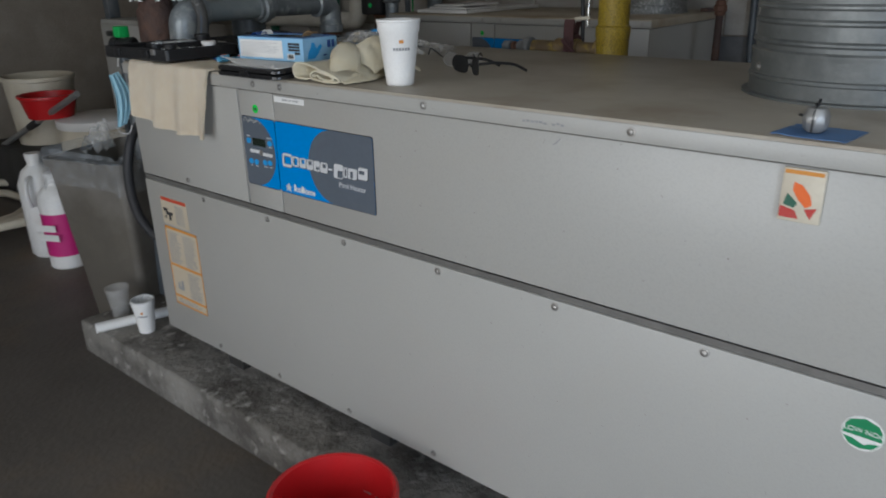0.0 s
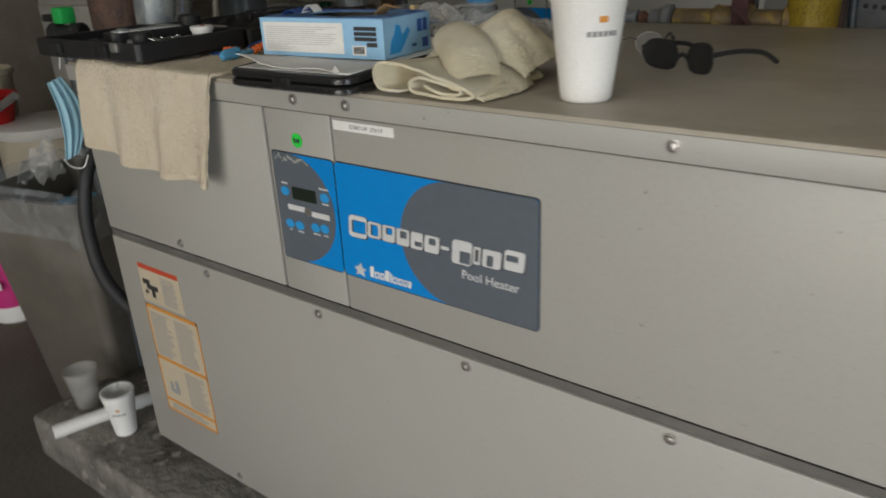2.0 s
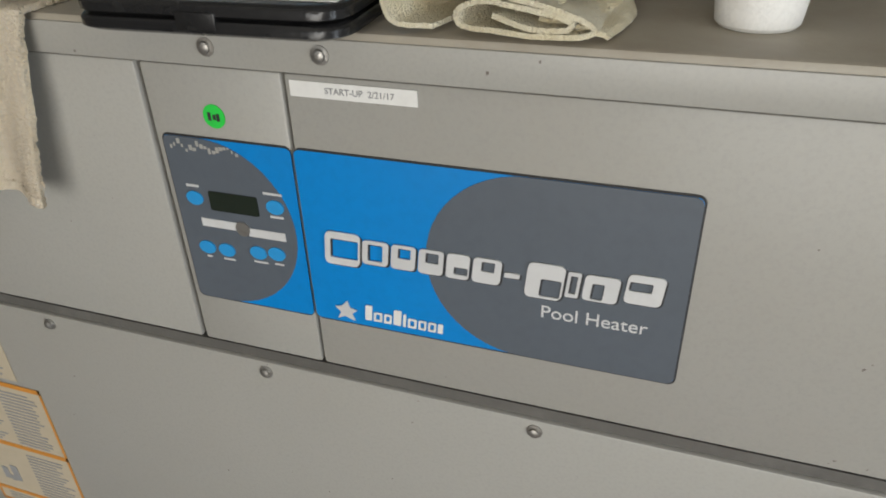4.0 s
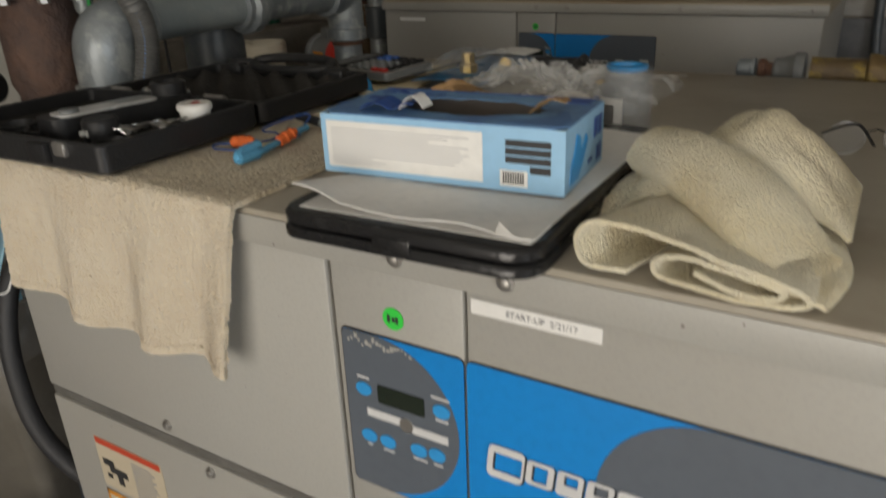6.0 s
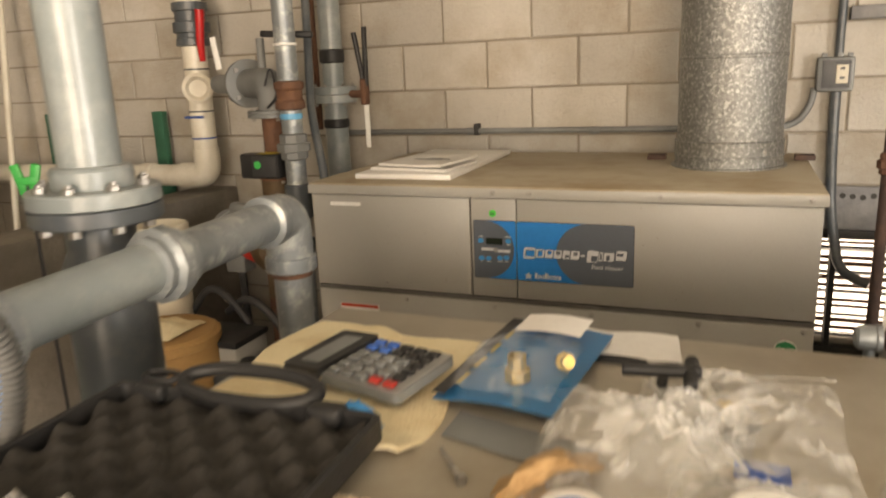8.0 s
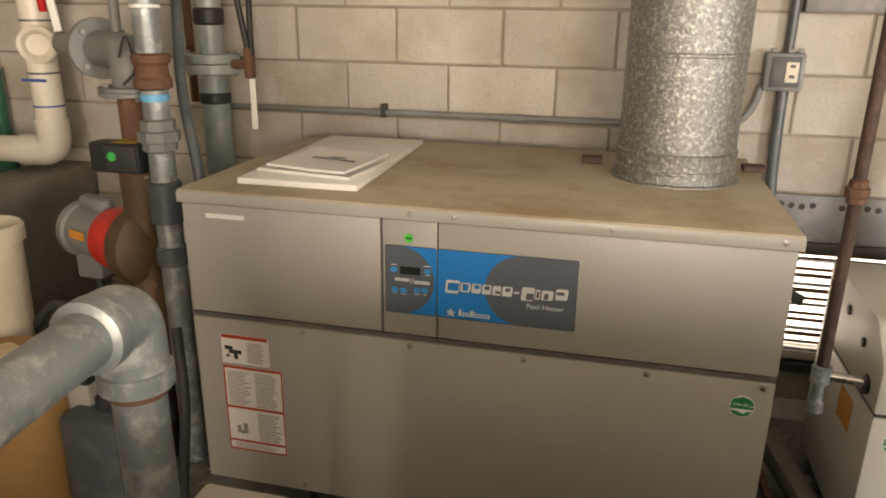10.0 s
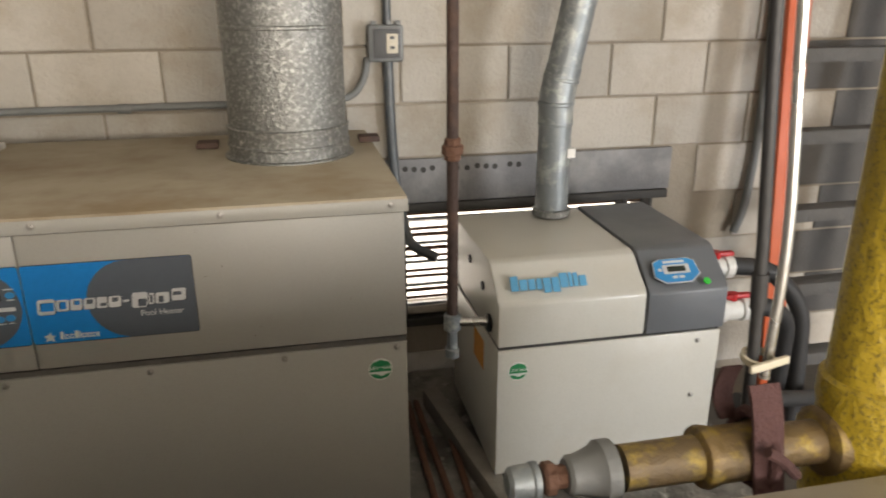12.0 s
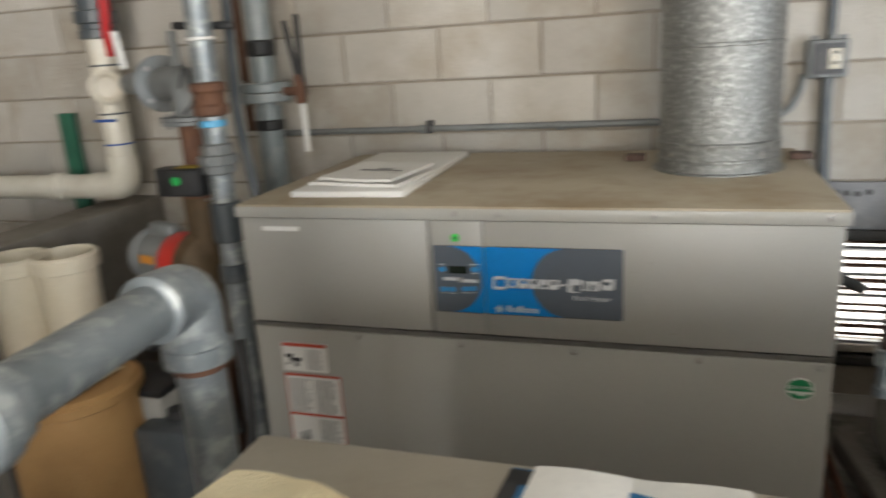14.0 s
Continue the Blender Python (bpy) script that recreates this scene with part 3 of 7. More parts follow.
            for row in [(0.782, 0.789, 0.6275, 0.018), (0.791, 0.800, 0.6275, 0.011), (0.802, 0.810, 0.6275, 0.011), (0.812, 0.820, 0.6275, 0.018), (0.822, 0.825, 0.6275, 0.015), (0.827, 0.836, 0.6275, 0.011), (0.838, 0.846, 0.6275, 0.011), (0.848, 0.856, 0.6275, 0.011), (0.858, 0.863, 0.6275, 0.011)]:
                part("emblem_block", hollow(row[0], row[2], row[1] - row[0], row[3], 0.0022, 0.0032, F), WHITE, pl)
            part("emblem_block", slab([(x0, y0 - 0.0135) for x0, y0 in ((0.752, 0.637), (0.760, 0.641), (0.771, 0.637), (0.768, 0.645), (0.774, 0.650), (0.766, 0.652), (0.764, 0.660), (0.758, 0.653), (0.750, 0.651), (0.756, 0.645))], 0.0022, 0.0034, m=F), SILVER, pl)
            lettering("caption", "Pool Heater", 0.0188, SILVER, pl, pose(0.956, -0.0029, 0.668, 90))
    # stickers
    part("green_dot", slab(disc(0.649, 0.826, 0.0115), 0, 0.0008, m=F), GREENDOT, h, "round bright green sticker")
    part("green_dot_mark", bars([(0.643, 0.646, 0.822, 0.008), (0.648, 0.651, 0.823, 0.005), (0.652, 0.655, 0.822, 0.007)], m=pose(0, -0.0014, 0, 90)), INK, h)
    if left_strip:
        part("label_strip", slab([(0.075, 0.835), (0.19, 0.835), (0.19, 0.848), (0.075, 0.848)], 0, 0.0008, m=F), WHITE, h, "white embossed label strip")
    else:
        st = part("label_strip", slab([(0.732, 0.853), (0.848, 0.853), (0.848, 0.867), (0.732, 0.867)], 0, 0.0008, m=F), WHITE, h, "white label strip with a date")
        lettering("strip_text", "START-UP  2/21/17", 0.0078, GREYINK, st, pose(0.765, -0.0016, 0.8575, 90))
    # warning labels
    wl = part("warning_label", slab([(0.085, 0.40), (0.182, 0.40), (0.182, 0.492), (0.085, 0.492)], 0, 0.0008, m=F), lab_ground, h, "warning label with a coloured frame")
    part("label_head", bars([(0.087, 0.180, 0.480, 0.011)], m=pose(0, -0.0014, 0, 90)), REDLAB, wl)
    rng = random.Random(7)
    part("label_text", bars(text_block(0.137, 0.176, 0.408, 0.474, 11, rng, 0.4), m=pose(0, -0.0014, 0, 90)), GREYINK, wl)
    part("label_picture", bars([(0.092, 0.108, 0.443, 0.012), (0.100, 0.126, 0.432, 0.012), (0.110, 0.118, 0.415, 0.017), (0.094, 0.101, 0.42, 0.008)], m=pose(0, -0.0014, 0, 90)), INK, wl)
    wl.matrix_basis = pose(0.085, 0, 0) @ Matrix.Diagonal((1.54, 1, 1, 1)) @ pose(-0.085, 0, 0)
    wl2 = part("warning_label", slab([(0.085, 0.112), (0.205, 0.112), (0.205, 0.392), (0.085, 0.392)], 0, 0.0008, m=F), lab_ground, h, "long printed instruction label")
    part("label_frame", bars([(0.085, 0.205, 0.384, 0.008), (0.085, 0.205, 0.253, 0.008), (0.085, 0.205, 0.140, 0.007), (0.085, 0.205, 0.112, 0.005),
                              (0.085, 0.0875, 0.112, 0.28), (0.2025, 0.205, 0.112, 0.28)], m=pose(0, -0.0014, 0, 90)), lab_frame, wl2)
    part("label_text", bars(text_block(0.092, 0.140, 0.266, 0.378, 17, rng, 0.4) + text_block(0.149, 0.197, 0.266, 0.378, 17, rng, 0.4)
                            + text_block(0.149, 0.197, 0.152, 0.246, 14, rng, 0.4) + text_block(0.098, 0.19, 0.121, 0.138, 3, rng, 0.4), m=pose(0, -0.0014, 0, 90)), GREYINK, wl2)
    part("label_picture", bars([(0.104, 0.112, 0.170, 0.026), (0.117, 0.126, 0.170, 0.034), (0.112, 0.118, 0.168, 0.012)], m=pose(0, -0.0014, 0, 90)), GREYINK, wl2)
    wl2.matrix_basis = wl.matrix_basis.copy()
    gs = part("green_sticker", slab(disc(sticker_x, 0.468, 0.030), 0, 0.0008, m=F), WHITE, h, "round green and white sticker")
    part("sticker_band", slab([(sticker_x - 0.028, 0.462), (sticker_x + 0.028, 0.462), (sticker_x + 0.026, 0.478), (sticker_x + 0.02, 0.488), (sticker_x, 0.495), (sticker_x - 0.02, 0.488), (sticker_x - 0.026, 0.478)], 0.0008, 0.0014, m=F), GREEN, gs)
    part("sticker_ring", slab([(sticker_x - 0.026, 0.457), (sticker_x - 0.016, 0.445), (sticker_x, 0.441), (sticker_x + 0.016, 0.445), (sticker_x + 0.026, 0.457), (sticker_x + 0.012, 0.454), (sticker_x + 0.004, 0.449), (sticker_x - 0.012, 0.456)], 0.0008, 0.0014, m=F), GREEN, gs)
    lettering("sticker_text", "LOW NOx", 0.0115, WHITE, gs, pose(sticker_x, -0.0024, 0.469, 90), align="CENTER")
    # feet under the jacket
    for fx in (0.25, 0.95, 1.45, length - 0.2):
        if fx < length:
            for fy in (0.09, D - 0.14):
                part("foot", box(fx - 0.04, fx + 0.04, fy, fy + 0.05, -0.126, 0.003, 0.003), DARKGAP, h)
    part("base_rail", box(0.03, length - 0.03, 0.12, 0.15, -0.05, 0.003), DARKGAP, h)
    return h


heater_near = heater(-1.588, 1.277, 0.258, 2.22, DUSTY, ORANGE, LABTAN, "long grey sheet-metal pool heater on a low concrete plinth",
       (0.34, 0.649, 0.956, 1.263, 1.568, 1.870), (0.660, 0.768, 1.24, 1.706, 2.1), 2.125, False)
heater_far = heater(-2.325, 3.247, 0.288, 1.565, DUSTY2, REDLAB, WHITE, "grey sheet-metal pool heater with a tan dusty top",
       (0.34, 0.649, 0.956, 1.263), (0.654, 0.768, 1.15, 1.53), 1.493, True)

# plinths
single("plinth", box(-2.16, 1.1, 1.20, 2.25, -0.02, 0.132, 0.012, seg=3), PADCONC, "rough low concrete plinth under the heater", "plinth", "structure")
single("plinth", box(-2.60, 0.42, 3.12, 4.285, -0.02, 0.162, 0.012, seg=3), PADCONC, "rough low concrete plinth along the block wall", "plinth", "structure")


def flue(name, x, y, z, r, top, label, GALV=GALV, ribs=()):
    f = thing(name, pose(x, y, z), label, "flue pipe", "flues")
    part("collar", lathe([(r + 0.018, 0.0), (r + 0.018, 0.004), (r + 0.006, 0.006), (r + 0.004, 0.075), (r + 0.006, 0.08), (r + 0.007, 0.086), (r + 0.002, 0.09)], 48, caps=False), GALV, f, "crimped collar at the foot")
    part("duct", lathe([(r, 0.01), (r, 0.35), (r + 0.003, 0.353), (r + 0.003, 0.359), (r, 0.362), (r, top)], 48), GALV, f)
    part("bead", lathe([(r + 0.003, 0.030), (r + 0.008, 0.034), (r + 0.008, 0.040), (r + 0.003, 0.044)], 48, caps=False), GALV, f)
    for q in ribs:
        part("rib", lathe([(r + 0.001, q), (r + 0.006, q + 0.004), (r + 0.006, q + 0.008), (r + 0.001, q + 0.012)], 48, caps=False), GALV, f)
    for i in range(4):
        share("screw", SCREW_ME, f, pose(0, 0, 0.055, 0, 0, 40 + 90 * i) @ pose(0, -r - 0.004, 0, 90))
    return f


flue("flue_pipe", -1.013, 3.80, 1.20, 0.167, 1.85, "wide spangled galvanised steel flue on the heater top")
flue("flue_pipe", 0.345, 1.775, 1.17, 0.19, 1.88, "wide dull galvanised steel flue with rolled ribs on the heater top", DULLFLUE, (0.098, 0.135, 0.162))


# ---- things on the near heater's top ----
TOP = 1.170


def towel():
    """A terry towel that lies on the top and hangs over the front edge."""
    x0, x1, flat = -1.520, -1.108, 0.40

    def f(u, v):
        hang = 0.158 + 0.031 * min(1, u / 0.5) ** 0.7
        s = v * (flat + hang)
        x = x0 + (x1 - x0) * u
        if s < hang:
            d = hang - s
            k = d / hang
            wave = 0.5 + 0.5 * math.sin(6.28319 * (2.7 * u + 0.30 * u * u + 0.12) + 1.1 * k)
            y = 1.258 - 0.026 * wave * k ** 0.8 - 0.004 * wob(u * 6, k * 2, 5) * k - 0.004 * min(1, d / 0.02)
            z = TOP + 0.006 - d
            x += k * (0.016 - 0.036 * u)
        else:
            d = s - hang
            y = 1.262 + d
            z = TOP + 0.007 + 0.003 * wob(x, y, 1, 9) + 0.004 * max(0, wob(x, y, 3, 5))
            x += 0.05 * d * (1 if u > 0.5 else 0) * (u - 0.5) - 0.02 * d
        fuzz = 0.0026 * wob(u * 110, v * 140, 2) + 0.0012 * wob(u * 45, v * 55, 7)
        return (x, y + (fuzz if s < hang else 0), z + (0 if s < hang else fuzz))
    t = thing("towel", pose(0, 0, 0), "cream terry towel hanging over the heater's front edge", "towel")
    part("terry", sheet(150, 170, f, thick=0.006), TOWEL, t)

    def hem(u, v):
        p = Vector(f(u, 0.0005 + 0.018 * v))
        return (p.x, p.y - 0.0012, p.z)
    part("hem", sheet(90, 3, hem, thick=0.003), TOWEL, t, "stitched bottom hem")


towel()


def hard_case():
    c = thing("instrument_case", pose(-1.283, 1.246, TOP + 0.014, 0, 0, 2.2), "open black plastic instrument case lined with egg-crate foam", "case")
    W, Dh = 0.335, 0.245

    def tub(y0, y1, h):
        bm = bmesh.new()
        rs = [[bm.verts.new((x, y, z)) for x, y in round_rect(-W + e, -e, y0 + e, y1 - e, 0.012 - e * 0.5)] for z, e in ((0, 0.004), (0.004, 0), (h - 0.002, 0), (h, 0.002), (h, 0.006), (h - 0.002, 0.008), (0.006, 0.009))]
        k = len(rs[0])
        for p, q in zip(rs, rs[1:]):
            for i in range(k):
                bm.faces.new((p[i], p[(i + 1) % k], q[(i + 1) % k], q[i]))
        bm.faces.new(rs[0])
        bm.faces.new(rs[-1])
        return bm
    part("base", tub(0, Dh, 0.034), BLACKP, c)
    part("lid", tub(Dh + 0.006, 2 * Dh + 0.02, 0.030), BLACKP, c)

    def egg(u, v):
        x, y = -W + 0.012 + (W - 0.024) * u, Dh + 0.016 + (Dh - 0.006) * v
        return (x, y, 0.016 + 0.010 * math.sin(x * 112) * math.sin(y * 112) + 0.0012 * wob(x * 30, y * 30, 4))
    part("foam", sheet(72, 56, egg), FOAM, c, "dark egg-crate foam lining")
    part("foam", box(-W + 0.010, -0.010, 0.010, Dh - 0.010, 0.006, 0.016, 0.002), FOAM, c)
    for hx in (-0.27, -0.08):
        part("hinge", rod((hx - 0.018, Dh + 0.003, 0.032), (hx + 0.018, Dh + 0.003, 0.032), 0.005, 10), SCREW, c, "small metal hinge")
    for lx in (-0.25, -0.10):
        part("latch", box(lx - 0.016, lx + 0.016, -0.008, 0.001, 0.008, 0.03, 0.002), BLACKP, c)
    part("latch", box(-0.072, -0.052, -0.006, 0.001, 0.018, 0.034, 0.002), SCREW, c, "metal latch")
    hy = 2 * Dh + 0.012
    ho = [(-0.172 + 0.086 * math.copysign(abs(math.cos(a)) ** 0.8, math.cos(a)), hy + 0.024 + 0.027 * math.sin(a), 0.032 + 0.006 * math.sin(a)) for a in [k * 6.28319 / 40 for k in range(41)]]
    part("handle", sweep(ho, 0.0085, 12), BLACKP, c, "black oval carrying handle")
    for lx in (-0.285, -0.062):
        part("latch", box(lx - 0.020, lx + 0.020, hy - 0.012, hy + 0.014, 0.012, 0.034, 0.006, seg=3), BLACKP, c)
    part("latch_loop", sweep([(-0.285 + 0.024 * math.cos(a), hy + 0.018 + 0.012 * math.sin(a), 0.034) for a in [k * 6.28319 / 20 for k in range(21)]], 0.004, 8), BLACKP, c)
    z = TOP + 0.0305
    g = thing("water_meter", pose(-1.425, 1.374, z, 0, 0, 83), "grey handheld water test meter with a round socket", "meter")
    part("housing", slab(round_rect(-0.094, 0.102, -0.027, 0.027, 0.018), 0, 0.026), BLACKP, g)
    part("face", slab(round_rect(-0.078, 0.052, -0.021, 0.021, 0.012), 0.026, 0.0275), SILVER, g, "silver front plate")
    part("display", slab(round_rect(-0.005, 0.045, -0.015, 0.015, 0.003), 0.0275, 0.029), STEEL, g, "glossy display window")
    part("socket", lathe([(0.022, 0.026), (0.023, 0.042), (0.019, 0.044), (0.0165, 0.042), (0.0165, 0.03)], 24, m=pose(0.078, 0, 0)), BLACKP, g)
    part("button", lathe([(0.012, 0.0275), (0.012, 0.031), (0.010, 0.032)], 16, m=pose(-0.06, 0, 0)), PUMPGREY, g)
    v = thing("vial", pose(-1.368, 1.310, z), "small black capped test vial", "vial")
    part("cap", lathe([(0.019, 0), (0.021, 0.003), (0.021, 0.024), (0.018, 0.028)], 20), BLACKP, v)
    lettering("cap_number", "#10", 0.011, WHITE, v, pose(-0.012, -0.0214, 0.009, 90))
    for i, (x, y, r) in enumerate(((-1.325, 1.292, 0.021), (-1.47, 1.300, 0.019), (-1.53, 1.30, 0.022), (-1.50, 1.276, 0.02))):
        single("foam_ring", lathe([(r, 0), (r + 0.003, 0.001), (r + 0.003, 0.008), (r, 0.009), (r - 0.002, 0.002)], 20, caps=False), BLACKP, "black ring socket for a test vial", "ring", group="vial sockets", m=pose(x, y, z))
    b = thing("reagent_cup", pose(-1.318, 1.408, z), "small white lidded reagent cup", "cup")
    part("cup", lathe([(0.016, 0), (0.019, 0.02), (0.0195, 0.024)], 20), WHITE, b)
    part("lid", lathe([(0.0215, 0.022), (0.0215, 0.028), (0.019, 0.030), (0.001, 0.029)], 20), WHITE, b)
    part("mark", slab(disc(0.003, 0, 0.006, 8), 0.0302, 0.0306), REDENAMEL, b, "small red print")

    def foil(x, y, a, w, l, seed):
        def f(u, v):
            return ((u - 0.5) * w, (v - 0.5) * l, 0.006 + 0.006 * wob(u * 4, v * 6, seed) + 0.008 * abs(math.sin(v * 7 + seed)) * u)
        single("foil_sachet", sheet(10, 14, f, thick=0.0008), STEEL, "crumpled silver foil reagent sachet", "sachet", group="foil sachets", m=pose(x, y, z + 0.003, 0, 0, a))
    for q in ((-1.345, 1.352, -40, 0.03, 0.075, 1), (-1.338, 1.372, -30, 0.028, 0.07, 2), (-1.36, 1.318, -64, 0.026, 0.06, 3), (-1.505, 1.50, 80, 0.035, 0.085, 5), (-1.475, 1.512, 60, 0.03, 0.06, 6)):
        foil(*q)


hard_case()


def tray_stack():
    t = thing("clipboard_case", pose(-1.022, 1.222, TOP + 0.001, 1.2, 0, 2.0), "shallow black plastic clipboard case with rounded corners", "clipboard case")
    def shell(z0, z1, e):
        bm = bmesh.new()
        rs = [[bm.verts.new((x, y, z)) for x, y in round_rect(q, 0.245 - q, q, 0.375 - q, 0.028)] for z, q in ((z0, 0.005), (z0 + 0.003, e), (z1 - 0.004, e), (z1 - 0.001, 0.002 + e), (z1, 0.006))]
        k = len(rs[0])
        for p, q in zip(rs, rs[1:]):
            for i in range(k):
                bm.faces.new((p[i], p[(i + 1) % k], q[(i + 1) % k], q[i]))
        bm.faces.new(rs[0])
        bm.faces.new(rs[-1])
        return bm
    part("tray", shell(0, 0.0125, 0.0), CASEBLACK, t)
    part("lid", shell(0.013, 0.026, 0.001), CASEBLACK, t)
    part("clasp", box(0.105, 0.14, -0.001, 0.006, 0.005, 0.019, 0.001), CASEBLACK, t)

    def pap(u, v):
        x, y = 0.010 + 0.226 * u + 0.012 * v, 0.022 + 0.31 * v + 0.006 * wob(u * 5, 0, 3)
        c = max(0, 0.22 - u) * max(0, 0.25 - v) * 0.28 + 0.0015 * (1 - v) ** 6 * (1 + math.sin(11 * u))
        return (x, y, 0.028 + 0.004 * max(0, wob(u * 2, v * 2, 0)) + c + 0.0015 * abs(wob(u * 9, v * 7, 5)))
    ps = thing("paper_sheets", t.matrix_basis.copy(), "white papers with curled edges on the black clipboard case", "paper")
    part("top_sheet", sheet(40, 30, pap, thick=0.0012), PAPER, ps)
    part("lower_sheet", sheet(20, 20, lambda u, v: (0.020 + 0.215 * u, 0.016 + 0.32 * v, 0.0268 + 0.0004 * u), thick=0.0006), PAPER, ps)
    part("folded_corner", sheet(5, 5, lambda u, v: (0.205 + 0.018 * u * (1 - v), 0.016 + 0.010 * v, 0.0295 + 0.006 * v + 0.001 * u), thick=0.0005), PAPER, ps)
    g = thing("glove_box", pose(-1.036, 1.316, TOP + 0.034, 0, 0, 5.0), "light blue cardboard glove box torn open on top", "box")
    W, Dp, Hh, w = 0.238, 0.122, 0.056, 0.0012
    part("front", box(0, W, 0, w, 0, Hh), BOXBLUE, g)
    part("back", box(0, W, Dp - w, Dp, 0, Hh), BOXBLUE, g)
    part("end", box(0, w, w, Dp - w, 0, Hh), BOXBLUE, g)
    part("end", box(W - w, W, w, Dp - w, 0, Hh), BOXBLUE, g, "end flap with dark blue print")
    part("bottom", box(w, W - w, w, Dp - w, 0, 0.001), CARD, g)
    lining = bmesh.new()
    lo, hi = ([lining.verts.new((x, y, z)) for x, y in ((0.002, 0.002), (W - 0.002, 0.002), (W - 0.002, Dp - 0.002), (0.002, Dp - 0.002))] for z in (0.0015, Hh - 0.0005))
    for i in range(4):
        lining.faces.new((lo[i], lo[(i + 1) % 4], hi[(i + 1) % 4], hi[i]))
    part("inner_lining", lining, CARD, g, "dark inside of the box")
    # top with a ragged oval opening
    n = 48
    bm = bmesh.new()
    rng = random.Random(11)
    inner, outer = [], []
    for i in range(n):
        a = 6.28319 * i / n
        k = 1 + 0.09 * rng.uniform(-1, 1)
        inner.append((0.128 + 0.072 * k * math.cos(a), 0.060 + 0.034 * k * math.sin(a)))
        c, s = math.cos(a), math.sin(a)
        q = min((W / 2) / max(abs(c), 1e-6), (Dp / 2) / max(abs(s), 1e-6))
        outer.append((W / 2 + q * c, Dp / 2 + q * s))
    vi = [[bm.verts.new((x, y, z)) for x, y in ring] for ring, z in ((outer, Hh), (inner, Hh), (inner, Hh + 0.0012), (outer, Hh + 0.0012))]
    for a, b in ((0, 1), (1, 2), (2, 3), (3, 0)):
        for i in range(n):
            bm.faces.new((vi[a][i], vi[a][(i + 1) % n], vi[b][(i + 1) % n], vi[b][i]))
    part("top", bm, BOXTOP, g, "light blue top with a torn opening")
    part("torn_flap", sheet(8, 6, lambda u, v: (0.19 + 0.03 * u, 0.045 + 0.03 * v, Hh + 0.002 + 0.014 * math.sin(2.2 * u) * (1 - 0.4 * v) + 0.004 * wob(u * 5, v * 5, 2)), thick=0.0006), BROWNPAPER, g)
    part("torn_flap", sheet(10, 6, lambda u, v: (0.035 + 0.055 * u, 0.012 + 0.03 * v, Hh + 0.003 + 0.008 * abs(math.sin(5 * u)) + 0.003 * wob(u * 4, v * 4, 8)), thick=0.0006), BOXDEEP, g, "crumpled dark blue glove cuff")
    part("torn_flap", sheet(6, 6, lambda u, v: (0.078 + 0.025 * u, 0.012 + 0.02 * v, Hh + 0.006 + 0.012 * math.sin(3 * u)), thick=0.0006), PAPER, g)
    part("top_print", slab([(0.176, 0.008), (0.232, 0.006), (0.234, 0.030), (0.222, 0.062), (0.212, 0.064), (0.216, 0.044), (0.204, 0.030), (0.190, 0.020)], Hh + 0.0013, Hh + 0.0018), BOXMID, g, "dark blue glove-shaped print")
    part("top_print", bars([(0.206, 0.230, 0.098, 0.018), (0.012, 0.030, 0.066, 0.012), (0.004, 0.236, 0.118, 0.003)], m=pose(0, 0, Hh + 0.0013)), BOXDEEP, g)
    part("top_mark", slab([(0.012, 0.106), (0.020, 0.106), (0.025, 0.1105), (0.030, 0.106), (0.038, 0.106), (0.029, 0.112), (0.038, 0.118), (0.030, 0.118), (0.025, 0.1135), (0.020, 0.118), (0.012, 0.118), (0.021, 0.112)], Hh + 0.0014, Hh + 0.002), BOXDEEP, g)
    lettering("top_text", "Blue Nitrile Gloves", 0.0095, BOXDEEP, g, pose(0.012, 0.094, Hh + 0.0026, 0, 0, 0))
    FB = pose(0, -0.0003, 0, 90)
    part("print_panel", slab([(0.006, 0.006), (0.165, 0.006), (0.165, 0.050), (0.006, 0.050)], 0, 0.0005, m=FB), WHITE, g, "white panel of small print")
    rng = random.Random(5)
    part("small_print", bars([r for r in text_block(0.011, 0.155, 0.018, 0.046, 9, rng, 0.28)] + text_block(0.011, 0.07, 0.010, 0.018, 3, rng, 0.3), m=pose(0, -0.0009, 0, 90), t=0.0004), FAINTINK, g)
    part("dark_print", bars([(0.186, 0.226, 0.040 - 0.0072 * i, 0.0055) for i in range(3)] + [(0.208, 0.226, 0.0175, 0.006)], m=pose(0, -0.0004, 0, 90)), INK, g)
    part("barcode_ground", bars([(0.181, 0.206, 0.005, 0.014)], m=pose(0, -0.0004, 0, 90)), WHITE, g)
    part("barcode", bars([(0.184 + 0.0022 * i, 0.1851 + 0.0022 * i, 0.0075, 0.010) for i in range(9)], m=pose(0, -0.0011, 0, 90)), INK, g)
    EM = pose(W + 0.0003, 0, 0) @ pose(0, 0, 0, 90, 0, 90)
    part("end_print", slab([(0.012, 0.006), (0.038, 0.006), (0.052, 0.018), (0.066, 0.034), (0.060, 0.040), (0.046, 0.030), (0.040, 0.044), (0.030, 0.046), (0.026, 0.034), (0.016, 0.022)], 0, 0.0006, m=EM), BUTTON, g, "blue glove-shaped print")
    part("end_print", bars([(0.086, 0.098, 0.030, 0.018), (0.102, 0.112, 0.030, 0.018), (0.098, 0.114, 0.006, 0.014), (0.070, 0.082, 0.010, 0.004)], m=EM), BOXDEEP, g)


tray_stack()


